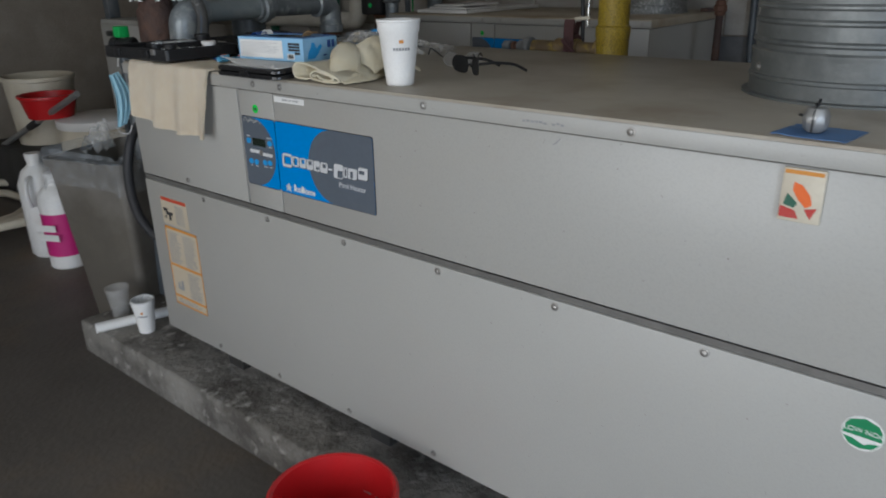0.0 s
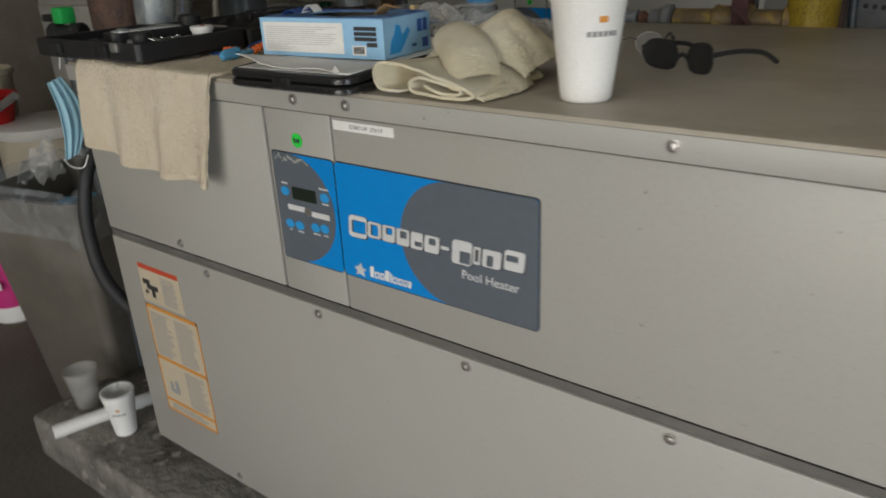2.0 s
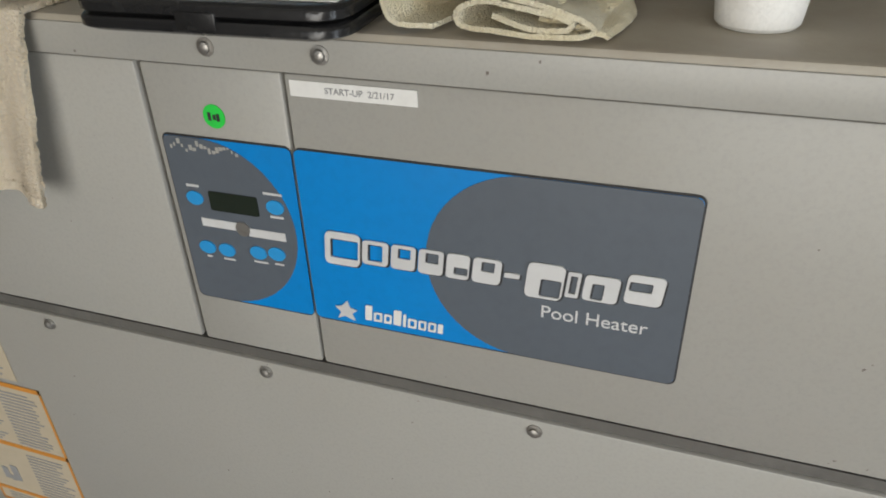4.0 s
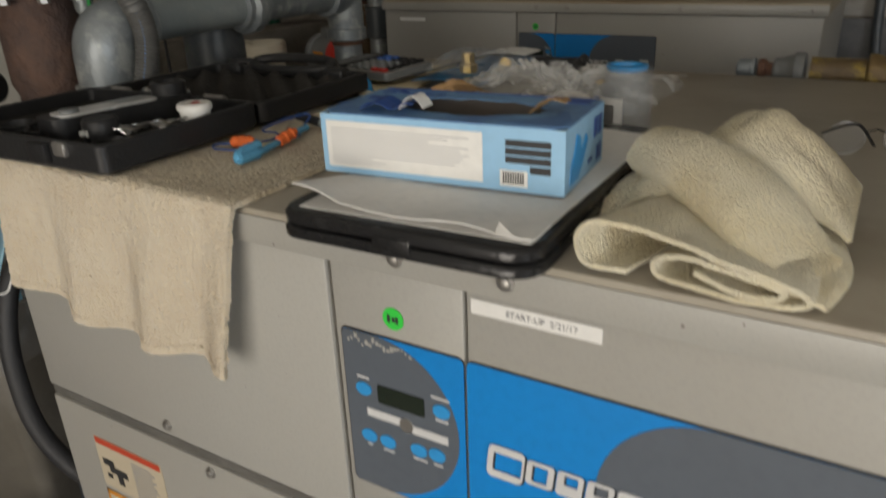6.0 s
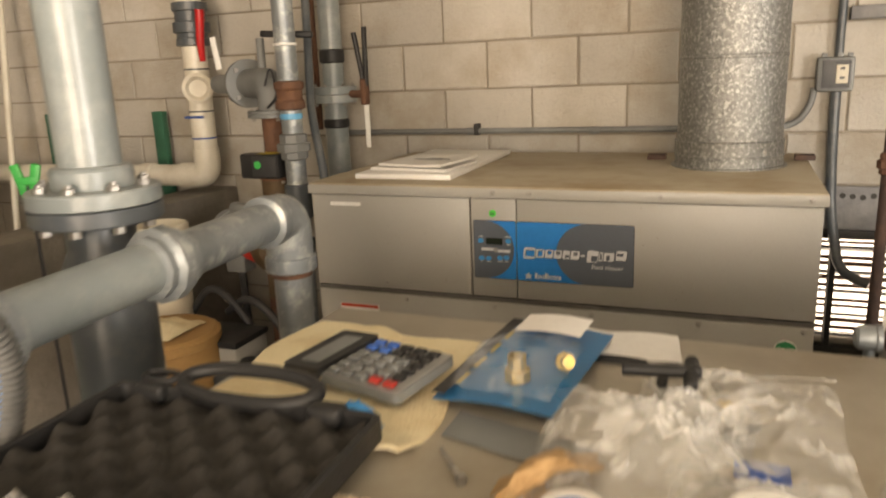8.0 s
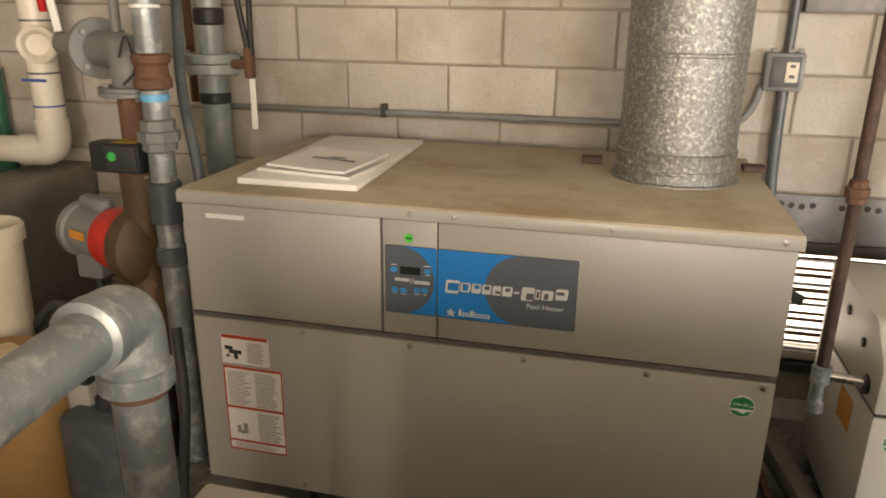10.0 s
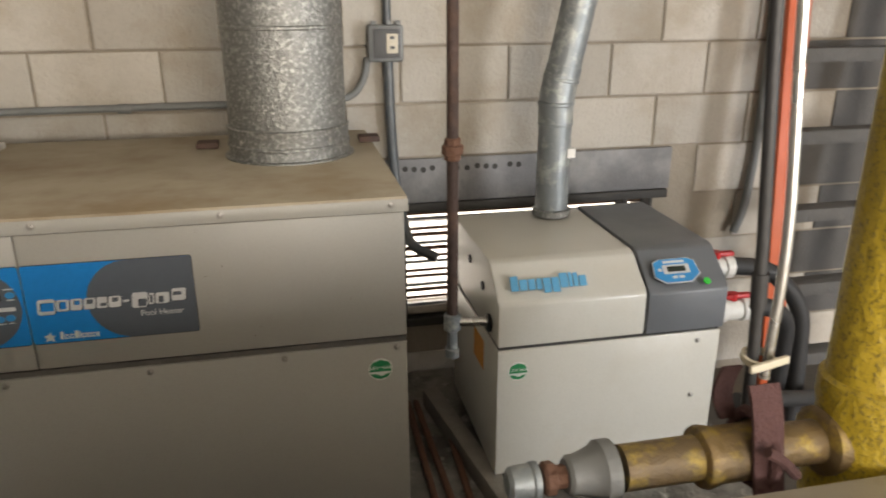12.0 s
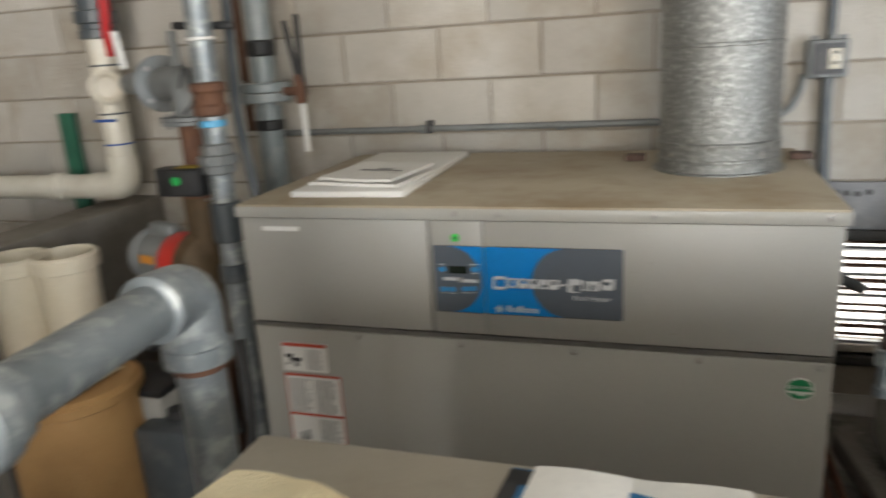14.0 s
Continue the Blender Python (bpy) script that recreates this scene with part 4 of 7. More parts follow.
def cloth_heap():
    """A cream cloth: a rolled lower fold open to the front, a thick band slanting over it, a raised back flap."""
    c = thing("folded_cloth", pose(-0.762, 1.268, TOP + 0.001), "crumpled cream cotton cloth folded into a heap", "cloth")
    prof = rounded([(0.085, 0, 0.013), (0.120, 0, 0.006), (0.143, 0, 0.007), (0.147, 0, 0.015), (0.133, 0, 0.021), (0.100, 0, 0.027), (0.066, 0, 0.026), (0.051, 0, 0.017), (0.054, 0, 0.005),
                    (0.075, 0, 0.002), (0.152, 0, 0.002), (0.164, 0, 0.007), (0.155, 0, 0.016), (0.128, 0, 0.027), (0.085, 0, 0.034), (0.040, 0, 0.041), (0.006, 0, 0.043), (-0.004, 0, 0.030), (0.001, 0, 0.003), (0.035, 0, 0.002)], 0.02, 4)

    def lower(u, v):
        k = v * (len(prof) - 1)
        i = min(int(k), len(prof) - 2)
        p = prof[i].lerp(prof[i + 1], k - i)
        y = 0.002 + 0.17 * u + 0.006 * math.sin(40 * p.x) * (1 - u)
        return (p.x + 0.30 * y * (1 - p.x / 0.165), y, p.z * (1 - 0.25 * u) + 0.0015 + 0.0006 * wob(u * 50, v * 160, 3) + 0.003 * max(0, wob(u * 4, p.x * 30, 1)))
    part("lower_fold", sheet(60, 200, lower, thick=0.004), CLOTH, c, "rolled fold open at its end")

    def band(u, v):
        # a flattened roll, from the back left down to the front right
        a = 6.28319 * v
        w, h = 0.031 + 0.006 * math.sin(3.1 * u), 0.021 + 0.004 * math.sin(5 * u)
        ax = Vector((0.012, 0.168, 0.054)).lerp(Vector((0.150, 0.030, 0.021)), u) + Vector((0, 0, 0.014 * math.sin(3.14159 * u)))
        side = Vector((0.70, 0.71, 0.06))
        pinch = 1 - 0.45 * max(0, u - 0.75) / 0.25
        r = 1 + 0.10 * wob(u * 3, math.cos(a) * 1.2, math.sin(a) * 1.2)
        p = ax + side * (w * r * math.cos(a)) + Vector((0, 0, h * r * pinch * math.sin(a)))
        fz = 0.0011 * wob(u * 60, v * 60, 9)
        return (p.x, p.y + fz, max(0.003, p.z + fz))
    part("upper_fold", sheet(110, 100, band), CLOTH, c, "thick fold slanting over the heap")

    def flap(u, v):
        x = -0.005 + 0.180 * u + 0.018 * math.sin(3 * v) * (1 - u)
        y = 0.085 + 0.215 * v - 0.035 * u * v + 0.02 * u * (1 - v)
        dome = math.sin(3.14159 * (0.05 + 0.90 * u)) ** 0.6 * math.sin(3.14159 * (0.12 + 0.86 * v)) ** 0.7
        crease = 0.014 * abs(wob(u * 2.2 + v, v * 3.4 - u, 6)) + 0.008 * math.sin(8 * (u + 0.8 * v))
        return (x, y, max(0.004, 0.004 + (0.080 + crease) * dome + 0.002 * wob(u * 6, v * 6, 2) + 0.0011 * wob(u * 60, v * 70, 9)))
    part("back_flap", sheet(100, 110, flap, thick=0.004), CLOTH, c)

    def lap(u, v):
        # the edge that falls from the slanting fold down to the metal
        x = 0.118 + 0.052 * u + 0.010 * math.sin(3 * v)
        y = 0.012 + 0.120 * v
        return (x, y, max(0.003, 0.004 + 0.036 * (1 - u) ** 0.7 * (0.35 + 0.65 * v) + 0.003 * wob(u * 5, v * 6, 12)))
    part("front_lap", sheet(24, 32, lap, thick=0.004), CLOTH, c)

    def tail(u, v):
        return (-0.030 + 0.075 * u, 0.115 + 0.10 * v, 0.005 + 0.030 * math.sin(3.14159 * u) ** 0.7 * math.sin(2.6 * v + 0.3) + 0.004 * wob(u * 5, v * 5, 20))
    part("tail", sheet(20, 20, tail, thick=0.005), CLOTH, c)


cloth_heap()


def foam_cup(x, y, z, r0, r1, h, label, lid=False, mat=STYRO):
    c = thing("foam_cup" if mat is STYRO else "plastic_cup", pose(x, y, z), label, "cup", "drinking cups")
    part("cup", lathe([(r0 - 0.003, 0), (r0, 0.003), (r0 + (r1 - r0) * 0.80, h * 0.80), (r1 - 0.001, h * 0.82), (r1, h - 0.006), (r1 + 0.002, h - 0.004), (r1 + 0.001, h),
                       (r1 - 0.004, h), (r1 - 0.005, h * 0.82), (r0 - 0.004, 0.006)], 40), mat, c)
    if lid:
        part("lid", lathe([(r1 + 0.003, h - 0.004), (r1 + 0.003, h + 0.003), (r1 - 0.004, h + 0.006), (r1 - 0.009, h + 0.002), (0.002, h + 0.002)], 32), CLEARJAR, c, "clear plastic lid")
        part("straw", rod((0.004, 0, h), (0.008, 0.004, h + 0.025), 0.004, 8), CLEARJAR, c)
    if mat is STYRO:
        # printed mark, bent round the cup
        bm = bmesh.new()
        for a0, zz, hh, n in ((-62, h * 0.55, 0.006, 6), ):
            for i in range(n):
                a = radians(a0 + 9 * i)
                rr = r0 + (r1 - r0) * 0.62 + 0.0004
                box(-0.0022, 0.0022, -0.0003, 0.0003, 0, hh, bm=bm, m=pose(rr * math.cos(a), rr * math.sin(a), zz, 0, 0, math.degrees(a) + 90))
        part("printed_mark", bm, GREYINK, c)
        bm = bmesh.new()
        a = radians(-40)
        rr = r0 + (r1 - r0) * 0.70 + 0.0006
        box(-0.005, 0.005, -0.0004, 0.0004, 0, 0.007, bm=bm, m=pose(rr * math.cos(a), rr * math.sin(a), h * 0.66, 0, 0, math.degrees(a) + 90))
        part("printed_emblem", bm, ORANGE, c)
    return c


foam_cup(-0.494, 1.358, TOP + 0.0005, 0.031, 0.0475, 0.143, "tall white foam drinking cup on the heater top")


def spectacles(x, y, a, dark, label):
    g = thing("sunglasses" if dark else "spectacles", pose(x, y, TOP, 0, 0, a), label, "glasses")
    for s in (-1, 1):
        if dark:
            def f(u, v, s=s):
                k = (1 - abs(2 * u - 1) ** 3) ** 0.5
                return (s * (0.006 + 0.056 * u), -0.014 * u * u + 0.002, 0.026 + 0.042 * (v - 0.5) * max(0.12, k) + 0.004 * u)
            part("lens", sheet(10, 8, f, thick=0.002), BLACKP, g, "dark wraparound lens")
            part("temple", sweep([(s * 0.062, -0.01, 0.036), (s * 0.068, 0.03, 0.038), (s * 0.064, 0.09, 0.030), (s * 0.060, 0.125, 0.012)], 0.0035, 8, bend=0.02), BLACKP, g)
        else:
            part("lens", lathe([(0.0215, 0), (0.0215, 0.0012)], 24, m=pose(s * 0.031, 0, 0.019, 80)), CLEARFILM, g)
            part("rim", sweep([(s * 0.031 + 0.022 * math.cos(k * 0.5236), 0, 0.020 + 0.018 * math.sin(k * 0.5236)) for k in range(13)], 0.0008, 6), SCREW, g)
            part("temple", sweep([(s * 0.055, 0, 0.026), (s * 0.060, 0.05, 0.045), (s * 0.060, 0.095, 0.060 if s > 0 else 0.03), (s * 0.058, 0.125, 0.045)], 0.0016, 6, bend=0.02), BLACKP, g)
    part("bridge", sweep([(-0.010, 0, 0.026), (0, 0.003, 0.030), (0.010, 0, 0.026)], 0.003 if dark else 0.001, 8), BLACKP, g)
    return g


spectacles(-0.445, 1.55, -22, True, "black wraparound sunglasses lying on the heater top")
spectacles(-0.585, 1.70, 205, False, "wire-rimmed spectacles with dark temples")


def tape_roll(x, y, r, h, rim, label):
    t = thing("thread_tape", pose(x, y, TOP + 0.008 if rim else TOP), label, "tape roll")
    if rim:
        part("tape", lathe([(r - 0.004, 0.002), (r - 0.004, h + 0.001), (0.011, h + 0.001), (0.011, 0.002)], 32), TAPEWHITE, t, "white tape wound on the spool")
        part("spool", lathe([(r - 0.002, 0), (r, 0.001), (r, h + 0.002), (r - 0.002, h + 0.003), (r - 0.0035, h + 0.002), (r - 0.0035, 0.001)], 36), TAPEBLUE, t)
        part("hub", lathe([(0.0105, 0.001), (0.0105, h + 0.003), (0.009, h + 0.003), (0.009, 0.001)], 20), WHITE, t)
    else:
        part("spool", lathe([(r, 0), (r, 0.002), (r - 0.0015, 0.004), (r - 0.0015, h - 0.003), (r, h - 0.002), (r, h), (r - 0.008, h), (r - 0.009, 0.004)], 32), TAPEWHITE, t)
        part("tape", lathe([(r - 0.009, 0.002), (r - 0.009, h - 0.002), (0.010, h - 0.003), (0.010, 0.002)], 28), TAPEBLUE, t, "blue core")
        part("printed_mark", bars([(-0.008, 0.008, 0.002, h * 0.5)], m=pose(0.005, -r - 0.0002, 0, 90)), BOXDEEP, t)


tape_roll(-1.198, 1.598, 0.041, 0.019, True, "blue spool of white thread sealing tape")
tape_roll(-1.093, 1.675, 0.028, 0.029, False, "white spool of thread tape with a blue core")


def marker(a, b, cap, label):
    a, b = Vector(a), Vector(b)
    m = thing("marker_pen", along(a, b), label, "marker pen", "marker pens")
    L = (b - a).length
    part("cap", lathe([(0.0042, 0), (0.0058, 0.002), (0.0062, L * 0.36)], 14), cap, m)
    part("barrel", lathe([(0.0064, L * 0.36), (0.0064, L * 0.82), (0.005, L * 0.86), (0.0048, L * 0.99), (0.002, L)], 14), CPVC, m)
    part("printed_mark", box(-0.0062, -0.0066, -0.0025, 0.0025, L * 0.45, L * 0.7), INK, m)


marker((-1.268, 1.537, TOP + 0.021), (-1.120, 1.500, TOP + 0.014), BLACKP, "grey marker pen with a black cap")
marker((-1.236, 1.553, TOP + 0.020), (-1.092, 1.527, TOP + 0.013), REDENAMEL, "grey marker pen with a red cap")

# a rag under the calculator
rag_form = lambda u, v: (-1.583 + 0.30 * u + 0.012 * math.sin(7 * v), 1.77 + 0.315 * v - 0.03 * u + 0.008 * math.sin(9 * u), TOP + 0.003 + 0.010 * max(0, wob(u * 4, v * 3, 3)) + 0.010 * max(0, 0.12 - v) * abs(math.sin(14 * u)) * 8)
rg0 = thing("rag", pose(0, 0, 0), "stained cream rag spread under the calculator", "rag")
part("cloth", sheet(60, 50, rag_form, thick=0.004), RAG, rg0)
part("hem", sheet(60, 3, lambda u, v: Vector(rag_form(u, 0.03 * v)) + Vector((0, 0, 0.0016)), thick=0.002), RAG, rg0, "thick stitched hem")


def calculator():
    c = thing("calculator", pose(-1.505, 1.872, TOP + 0.013, 3, 0, -13), "grey desk calculator with coloured keys and tilted display", "calculator")
    part("body", slab(round_rect(0.062, 0.185, 0, 0.118, 0.008), 0, 0.012), PUMPGREY, c)
    part("face", slab(round_rect(0.066, 0.182, 0.003, 0.115, 0.006), 0.012, 0.0135), ALU, c)
    part("display_hood", slab(round_rect(0, 0.064, 0, 0.118, 0.006), 0, 0.012, m=pose(0, 0, 0.002, 0, -4)), BLACKP, c)
    part("display", slab(round_rect(0.018, 0.050, 0.016, 0.100, 0.002), 0.0125, 0.0132, m=pose(0, 0, 0.002, 0, -4)), PUMPGREY, c)
    for i in range(5):
        for j in range(6):
            mat = REDENAMEL if (i > 2 and j < 1) else (TAPEBLUE if (i < 2 and j > 3 or j == 5 and i < 2) else (BLACKP if j > 3 or i > 3 else PUMPGREY))
            x, y = 0.078 + 0.0215 * i, 0.014 + 0.0178 * j
            part("key", box(x - 0.0078, x + 0.0078, y - 0.006, y + 0.006, 0.0135, 0.0185, 0.0015, seg=1), mat, c)


calculator()


def blister():
    b = thing("blister_pack", pose(-1.296, 1.862, TOP + 0.012, 1.2, -1, -5), "blue backing card in clear wrapping with a brass fitting", "blister pack")
    part("card", sheet(10, 10, lambda u, v: (0.145 * u, 0.262 * v, 0.006 * math.sin(3 * u + v)), thick=0.0012), BOXTEAL, b)
    part("card_edge", bars([(0.0, 0.016, 0.0, 0.258), (0.0, 0.06, 0.235, 0.024)], m=pose(0, 0, 0.0085, -0.6)), INK, b)
    part("card_band", bars([(0.016, 0.022, 0.03 + 0.05 * i, 0.032) for i in range(4)], m=pose(0, 0, 0.0085, -0.6)), YELLOW, b)
    part("tag", sheet(6, 4, lambda u, v: (0.028 + 0.092 * u, 0.188 + 0.066 * v, 0.017 + 0.004 * math.sin(3 * u)), thick=0.0006), PAPER, b, "white price tag")
    part("bubble", sheet(20, 20, lambda u, v: (0.012 + 0.125 * u, 0.015 + 0.15 * v, 0.010 + 0.030 * (math.sin(3.14159 * u) * math.sin(3.14159 * v)) ** 0.5 + 0.016 * abs(wob(u * 5 + v * 2, v * 5, 1)))), CLEARBAG2, b, "clear film bubble")
    part("fitting", lathe([(0.014, 0), (0.016, 0.002), (0.016, 0.014), (0.0115, 0.016), (0.0115, 0.032), (0.009, 0.032), (0.009, 0.004)], 8, m=pose(0.082, 0.062, 0.007)), BRASS, b, "hexagonal brass fitting")
    part("fitting", lathe([(0.010, 0), (0.012, 0.002), (0.012, 0.012), (0.008, 0.014), (0.008, 0.03)], 8, m=pose(0.118, 0.125, 0.01, 70, 0, 30)), BRASS, b)


blister()
single("paper_sheet", sheet(14, 10, lambda u, v: (-1.232 + 0.185 * u + 0.012 * (1 - v), 2.064 + 0.092 * v, TOP + 0.006 + 0.003 * wob(u * 3, v * 3, 5)), thick=0.001), PAPER, "white paper sheet lying near the back edge", "paper")
single("leaflet", sheet(14, 10, lambda u, v: (-1.26 + 0.16 * u, 1.80 + 0.06 * v - 0.04 * u, TOP + 0.003 + 0.008 * u * abs(math.sin(3 * v))), thick=0.001), PUMPGREY, "folded grey leaflet under the blue pack", "leaflet")
single("scrap_board", sheet(12, 10, lambda u, v: (-1.16 + 0.12 * u, 2.045 + 0.05 * v, TOP + 0.002 + 0.001 * u), thick=0.001), INK, "dark printed leaflet near the back edge", "leaflet")


def bag(name, x0, x1, y0, y1, h, seed, label, a=0):
    """A clear plastic bag, puffed and creased."""
    def f(top):
        def g(u, v):
            e = (math.sin(3.14159 * u) * math.sin(3.14159 * v)) ** 0.45
            x = x0 + (x1 - x0) * u + 0.014 * wob(u * 3, v * 3, seed + 9)
            y = y0 + (y1 - y0) * v + 0.014 * wob(u * 3, v * 3, seed + 4)
            p, q = u + 0.8 * v, v - 0.8 * u
            fold = 1 - 2.2 * abs(wob(p * 1.3, q * 5.5, seed + 3)) + 0.35 * (0.5 - abs(wob(p * 3, q * 13, seed + 5)) * 2)
            z = h * e * (0.42 + 0.45 * wob(u * 2.4, v * 2.4, seed) + 0.38 * fold)
            return (x, y, max(0.0015, z + h * e * 0.22 * (0.4 - abs(wob(u * 9 + v * 3, v * 11, seed + 8)))))
        return g
    t = thing(name, pose(0, 0, TOP + 0.002, 0, 0, a), label, "plastic bag", "clear bags")
    part("film", sheet(110, 110, f(True)), CLEARBAG, t)
    part("seal_strip", sheet(16, 1, lambda u, v: (x0 + (x1 - x0) * u, y1 - 0.004 + 0.008 * v + 0.006 * wob(u * 3, 0, seed), 0.003 + 0.012 * abs(math.sin(3 * u + seed))), thick=0.0008), CLEARBAG, t)


bag("plastic_bag", -1.155, -0.955, 1.705, 1.925, 0.075, 2, "crumpled clear plastic bag with parts inside")
bag("plastic_bag", -1.075, -0.865, 1.775, 2.03, 0.050, 5, "creased clear plastic zip bag with fittings")
bag("plastic_bag", -1.02, -0.895, 1.64, 1.79, 0.045, 8, "small clear bag round a roll of white tape")
t2 = thing("white_tape", pose(-0.945, 1.705, TOP + 0.002, 14), "roll of white tape inside a clear bag", "tape roll")
part("tape", lathe([(0.034, 0), (0.036, 0.002), (0.036, 0.030), (0.034, 0.032), (0.020, 0.032), (0.019, 0.001)], 30), TAPEWHITE, t2)
for i, (x, y, mat) in enumerate(((-1.00, 1.90, SCREW), (-0.975, 1.88, SCREW), (-1.015, 1.87, ALU), (-0.985, 1.925, BRASS), (-0.955, 1.905, ALU))):
    single("pipe_fitting", lathe([(0.011, 0), (0.012, 0.002), (0.012, 0.012), (0.008, 0.013), (0.008, 0.024)], 8), mat, "small metal pipe fitting in a bag", "fitting", group="small fittings", m=pose(x, y, TOP + 0.008, 80, 0, 50 * i))
single("bag_print", box(-0.972, -0.925, 1.782, 1.812, TOP + 0.018, TOP + 0.0195), BOXDEEP, "small blue printed slip in a clear bag", "label")
nz = thing("nozzle_clip", pose(-1.092, 1.935, TOP + 0.035, 0, 0, 4), "black plastic nozzle clip with a cross bar", "clip")
part("bar", rod((0, 0, 0.008), (0.085, 0.004, 0.010), 0.0075, 12, bevel=0.002), BLACKP, nz)
part("cross_bar", rod((0.073, -0.030, 0.004), (0.075, 0.030, 0.012), 0.008, 10, bevel=0.002), BLACKP, nz)
part("stem", rod((0.040, 0.0, -0.032), (0.045, 0.002, 0.004), 0.006, 10), BLACKP, nz)


def brown_wrap(u, v):
    a = 6.28319 * u
    r = 0.008 + 0.020 * v + 0.012 * abs(wob(u * 7, v * 3, 3)) + 0.010 * v * wob(u * 11, v * 2, 5)
    return (-1.160 + 0.062 * v + 0.55 * r * math.cos(a), 1.695 + 0.048 * v + r * math.sin(a), TOP + 0.010 + 0.026 * math.sin(2.2 * v) + max(-0.7, math.cos(a + 2)) * r * 0.5 + 0.004 * abs(wob(u * 16, v * 9, 1)))


single("paper_wrap", sheet(48, 24, brown_wrap, thick=0.001), BROWNPAPER, "twisted scrap of brown wrapping paper", "paper")
single("paper_scrap", sheet(10, 8, lambda u, v: (-1.175 + 0.06 * u, 1.705 + 0.03 * v, TOP + 0.005 + 0.014 * abs(math.sin(5 * u)) * (1 - 0.5 * v)), thick=0.001), BROWNPAPER, "torn scrap of brown paper", "paper")
bo = thing("bolt", along((-1.209, 1.722, TOP + 0.006), (-1.252, 1.774, TOP + 0.004)), "loose steel bolt lying on the heater top", "bolt")
part("head", lathe([(0.0055, -0.005), (0.0062, -0.004), (0.0062, 0), (0.004, 0.001)], 6), STEEL, bo)
part("shank", rod((0, 0, 0), (0, 0, 0.062), 0.0026, 8), STEEL, bo)


def jar():
    j = thing("sample_jar", pose(-0.852, 1.662, TOP + 0.0005) @ Matrix.Diagonal((1, 1, 0.9, 1)), "clear plastic jar with a barcode label", "jar")
    part("body", lathe([(0.029, 0), (0.032, 0.003), (0.032, 0.070), (0.028, 0.078), (0.028, 0.084), (0.031, 0.086), (0.031, 0.098), (0.025, 0.099), (0.025, 0.080), (0.029, 0.068), (0.029, 0.004)], 32), CLEARJAR, j)
    part("rim", lathe([(0.0235, 0.094), (0.025, 0.1005), (0.020, 0.1005), (0.0185, 0.094)], 28), BUTTON, j, "bright blue ring in the mouth")
    part("label", sheet(10, 2, lambda u, v: (0.0327 * math.cos(radians(-138 + 60 * u)), 0.0327 * math.sin(radians(-138 + 60 * u)), 0.012 + 0.05 * v), thick=0.0004), WHITE, j)
    bm = bmesh.new()
    for k in range(7):
        for i in range(3):
            a = radians(-118 + 9 * i)
            box(-0.0024, 0.0024, -0.0003, 0.0003, 0.026 + 0.004 * k, 0.0285 + 0.004 * k, bm=bm, m=pose(0.0332 * math.cos(a), 0.0332 * math.sin(a), 0, 0, 0, math.degrees(a) + 90))
    part("barcode", bm, INK, j)


jar()

single("film_scrap", sheet(14, 12, lambda u, v: (-1.375 + 0.050 * u + 0.008 * wob(u * 4, v * 4, 2), 1.762 + 0.035 * v, TOP + 0.004 + 0.030 * (math.sin(3.14159 * u) * math.sin(3.14159 * v)) ** 0.5 + 0.012 * abs(wob(u * 6, v * 6, 9))), thick=0.0008), BUTTON, "crumpled scrap of bright blue film by the case", "scrap")
ep = thing("ear_plugs", pose(0, 0, TOP + 0.010), "orange foam ear plugs on a thin blue cord", "ear plugs")
for a, b in (((-1.262, 1.408, 0.006), (-1.232, 1.418, 0.008)), ((-1.208, 1.43, 0.005), (-1.203, 1.452, 0.012))):
    part("plug", lathe([(0.004, 0), (0.0075, 0.004), (0.0065, 0.012), (0.008, 0.014), (0.006, 0.022), (0.0075, 0.024), (0.004, 0.031)], 14, m=along(a, b)), ORANGEP, ep)
part("cord", sweep([(-1.232, 1.418, 0.006), (-1.228, 1.45, 0.003), (-1.25, 1.48, 0.003), (-1.28, 1.47, 0.003), (-1.262, 1.50, 0.014), (-1.235, 1.535, 0.02), (-1.232, 1.50, 0.003), (-1.21, 1.475, 0.003), (-1.205, 1.452, 0.008)], 0.0012, 6, bend=0.02), BOXDEEP, ep)
part("cord", sweep([(-1.262, 1.408, 0.004), (-1.285, 1.40, 0.003), (-1.268, 1.382, 0.003), (-1.23, 1.392, 0.003), (-1.21, 1.41, 0.003), (-1.208, 1.43, 0.005)], 0.0012, 6, bend=0.02), BOXDEEP, ep)
ts = thing("plastic_clip", pose(0, 0, TOP + 0.011), "bent light blue plastic clip", "clip")
part("arm", sweep([(-1.222, 1.502, 0.006), (-1.196, 1.385, 0.004)], 0.0042, 8), SKYBLUE, ts)
part("arm", sweep([(-1.196, 1.385, 0.004), (-1.194, 1.352, 0.005), (-1.200, 1.362, 0.010), (-1.204, 1.395, 0.011)], 0.0065, 8, bend=0.006), SKYBLUE, ts)

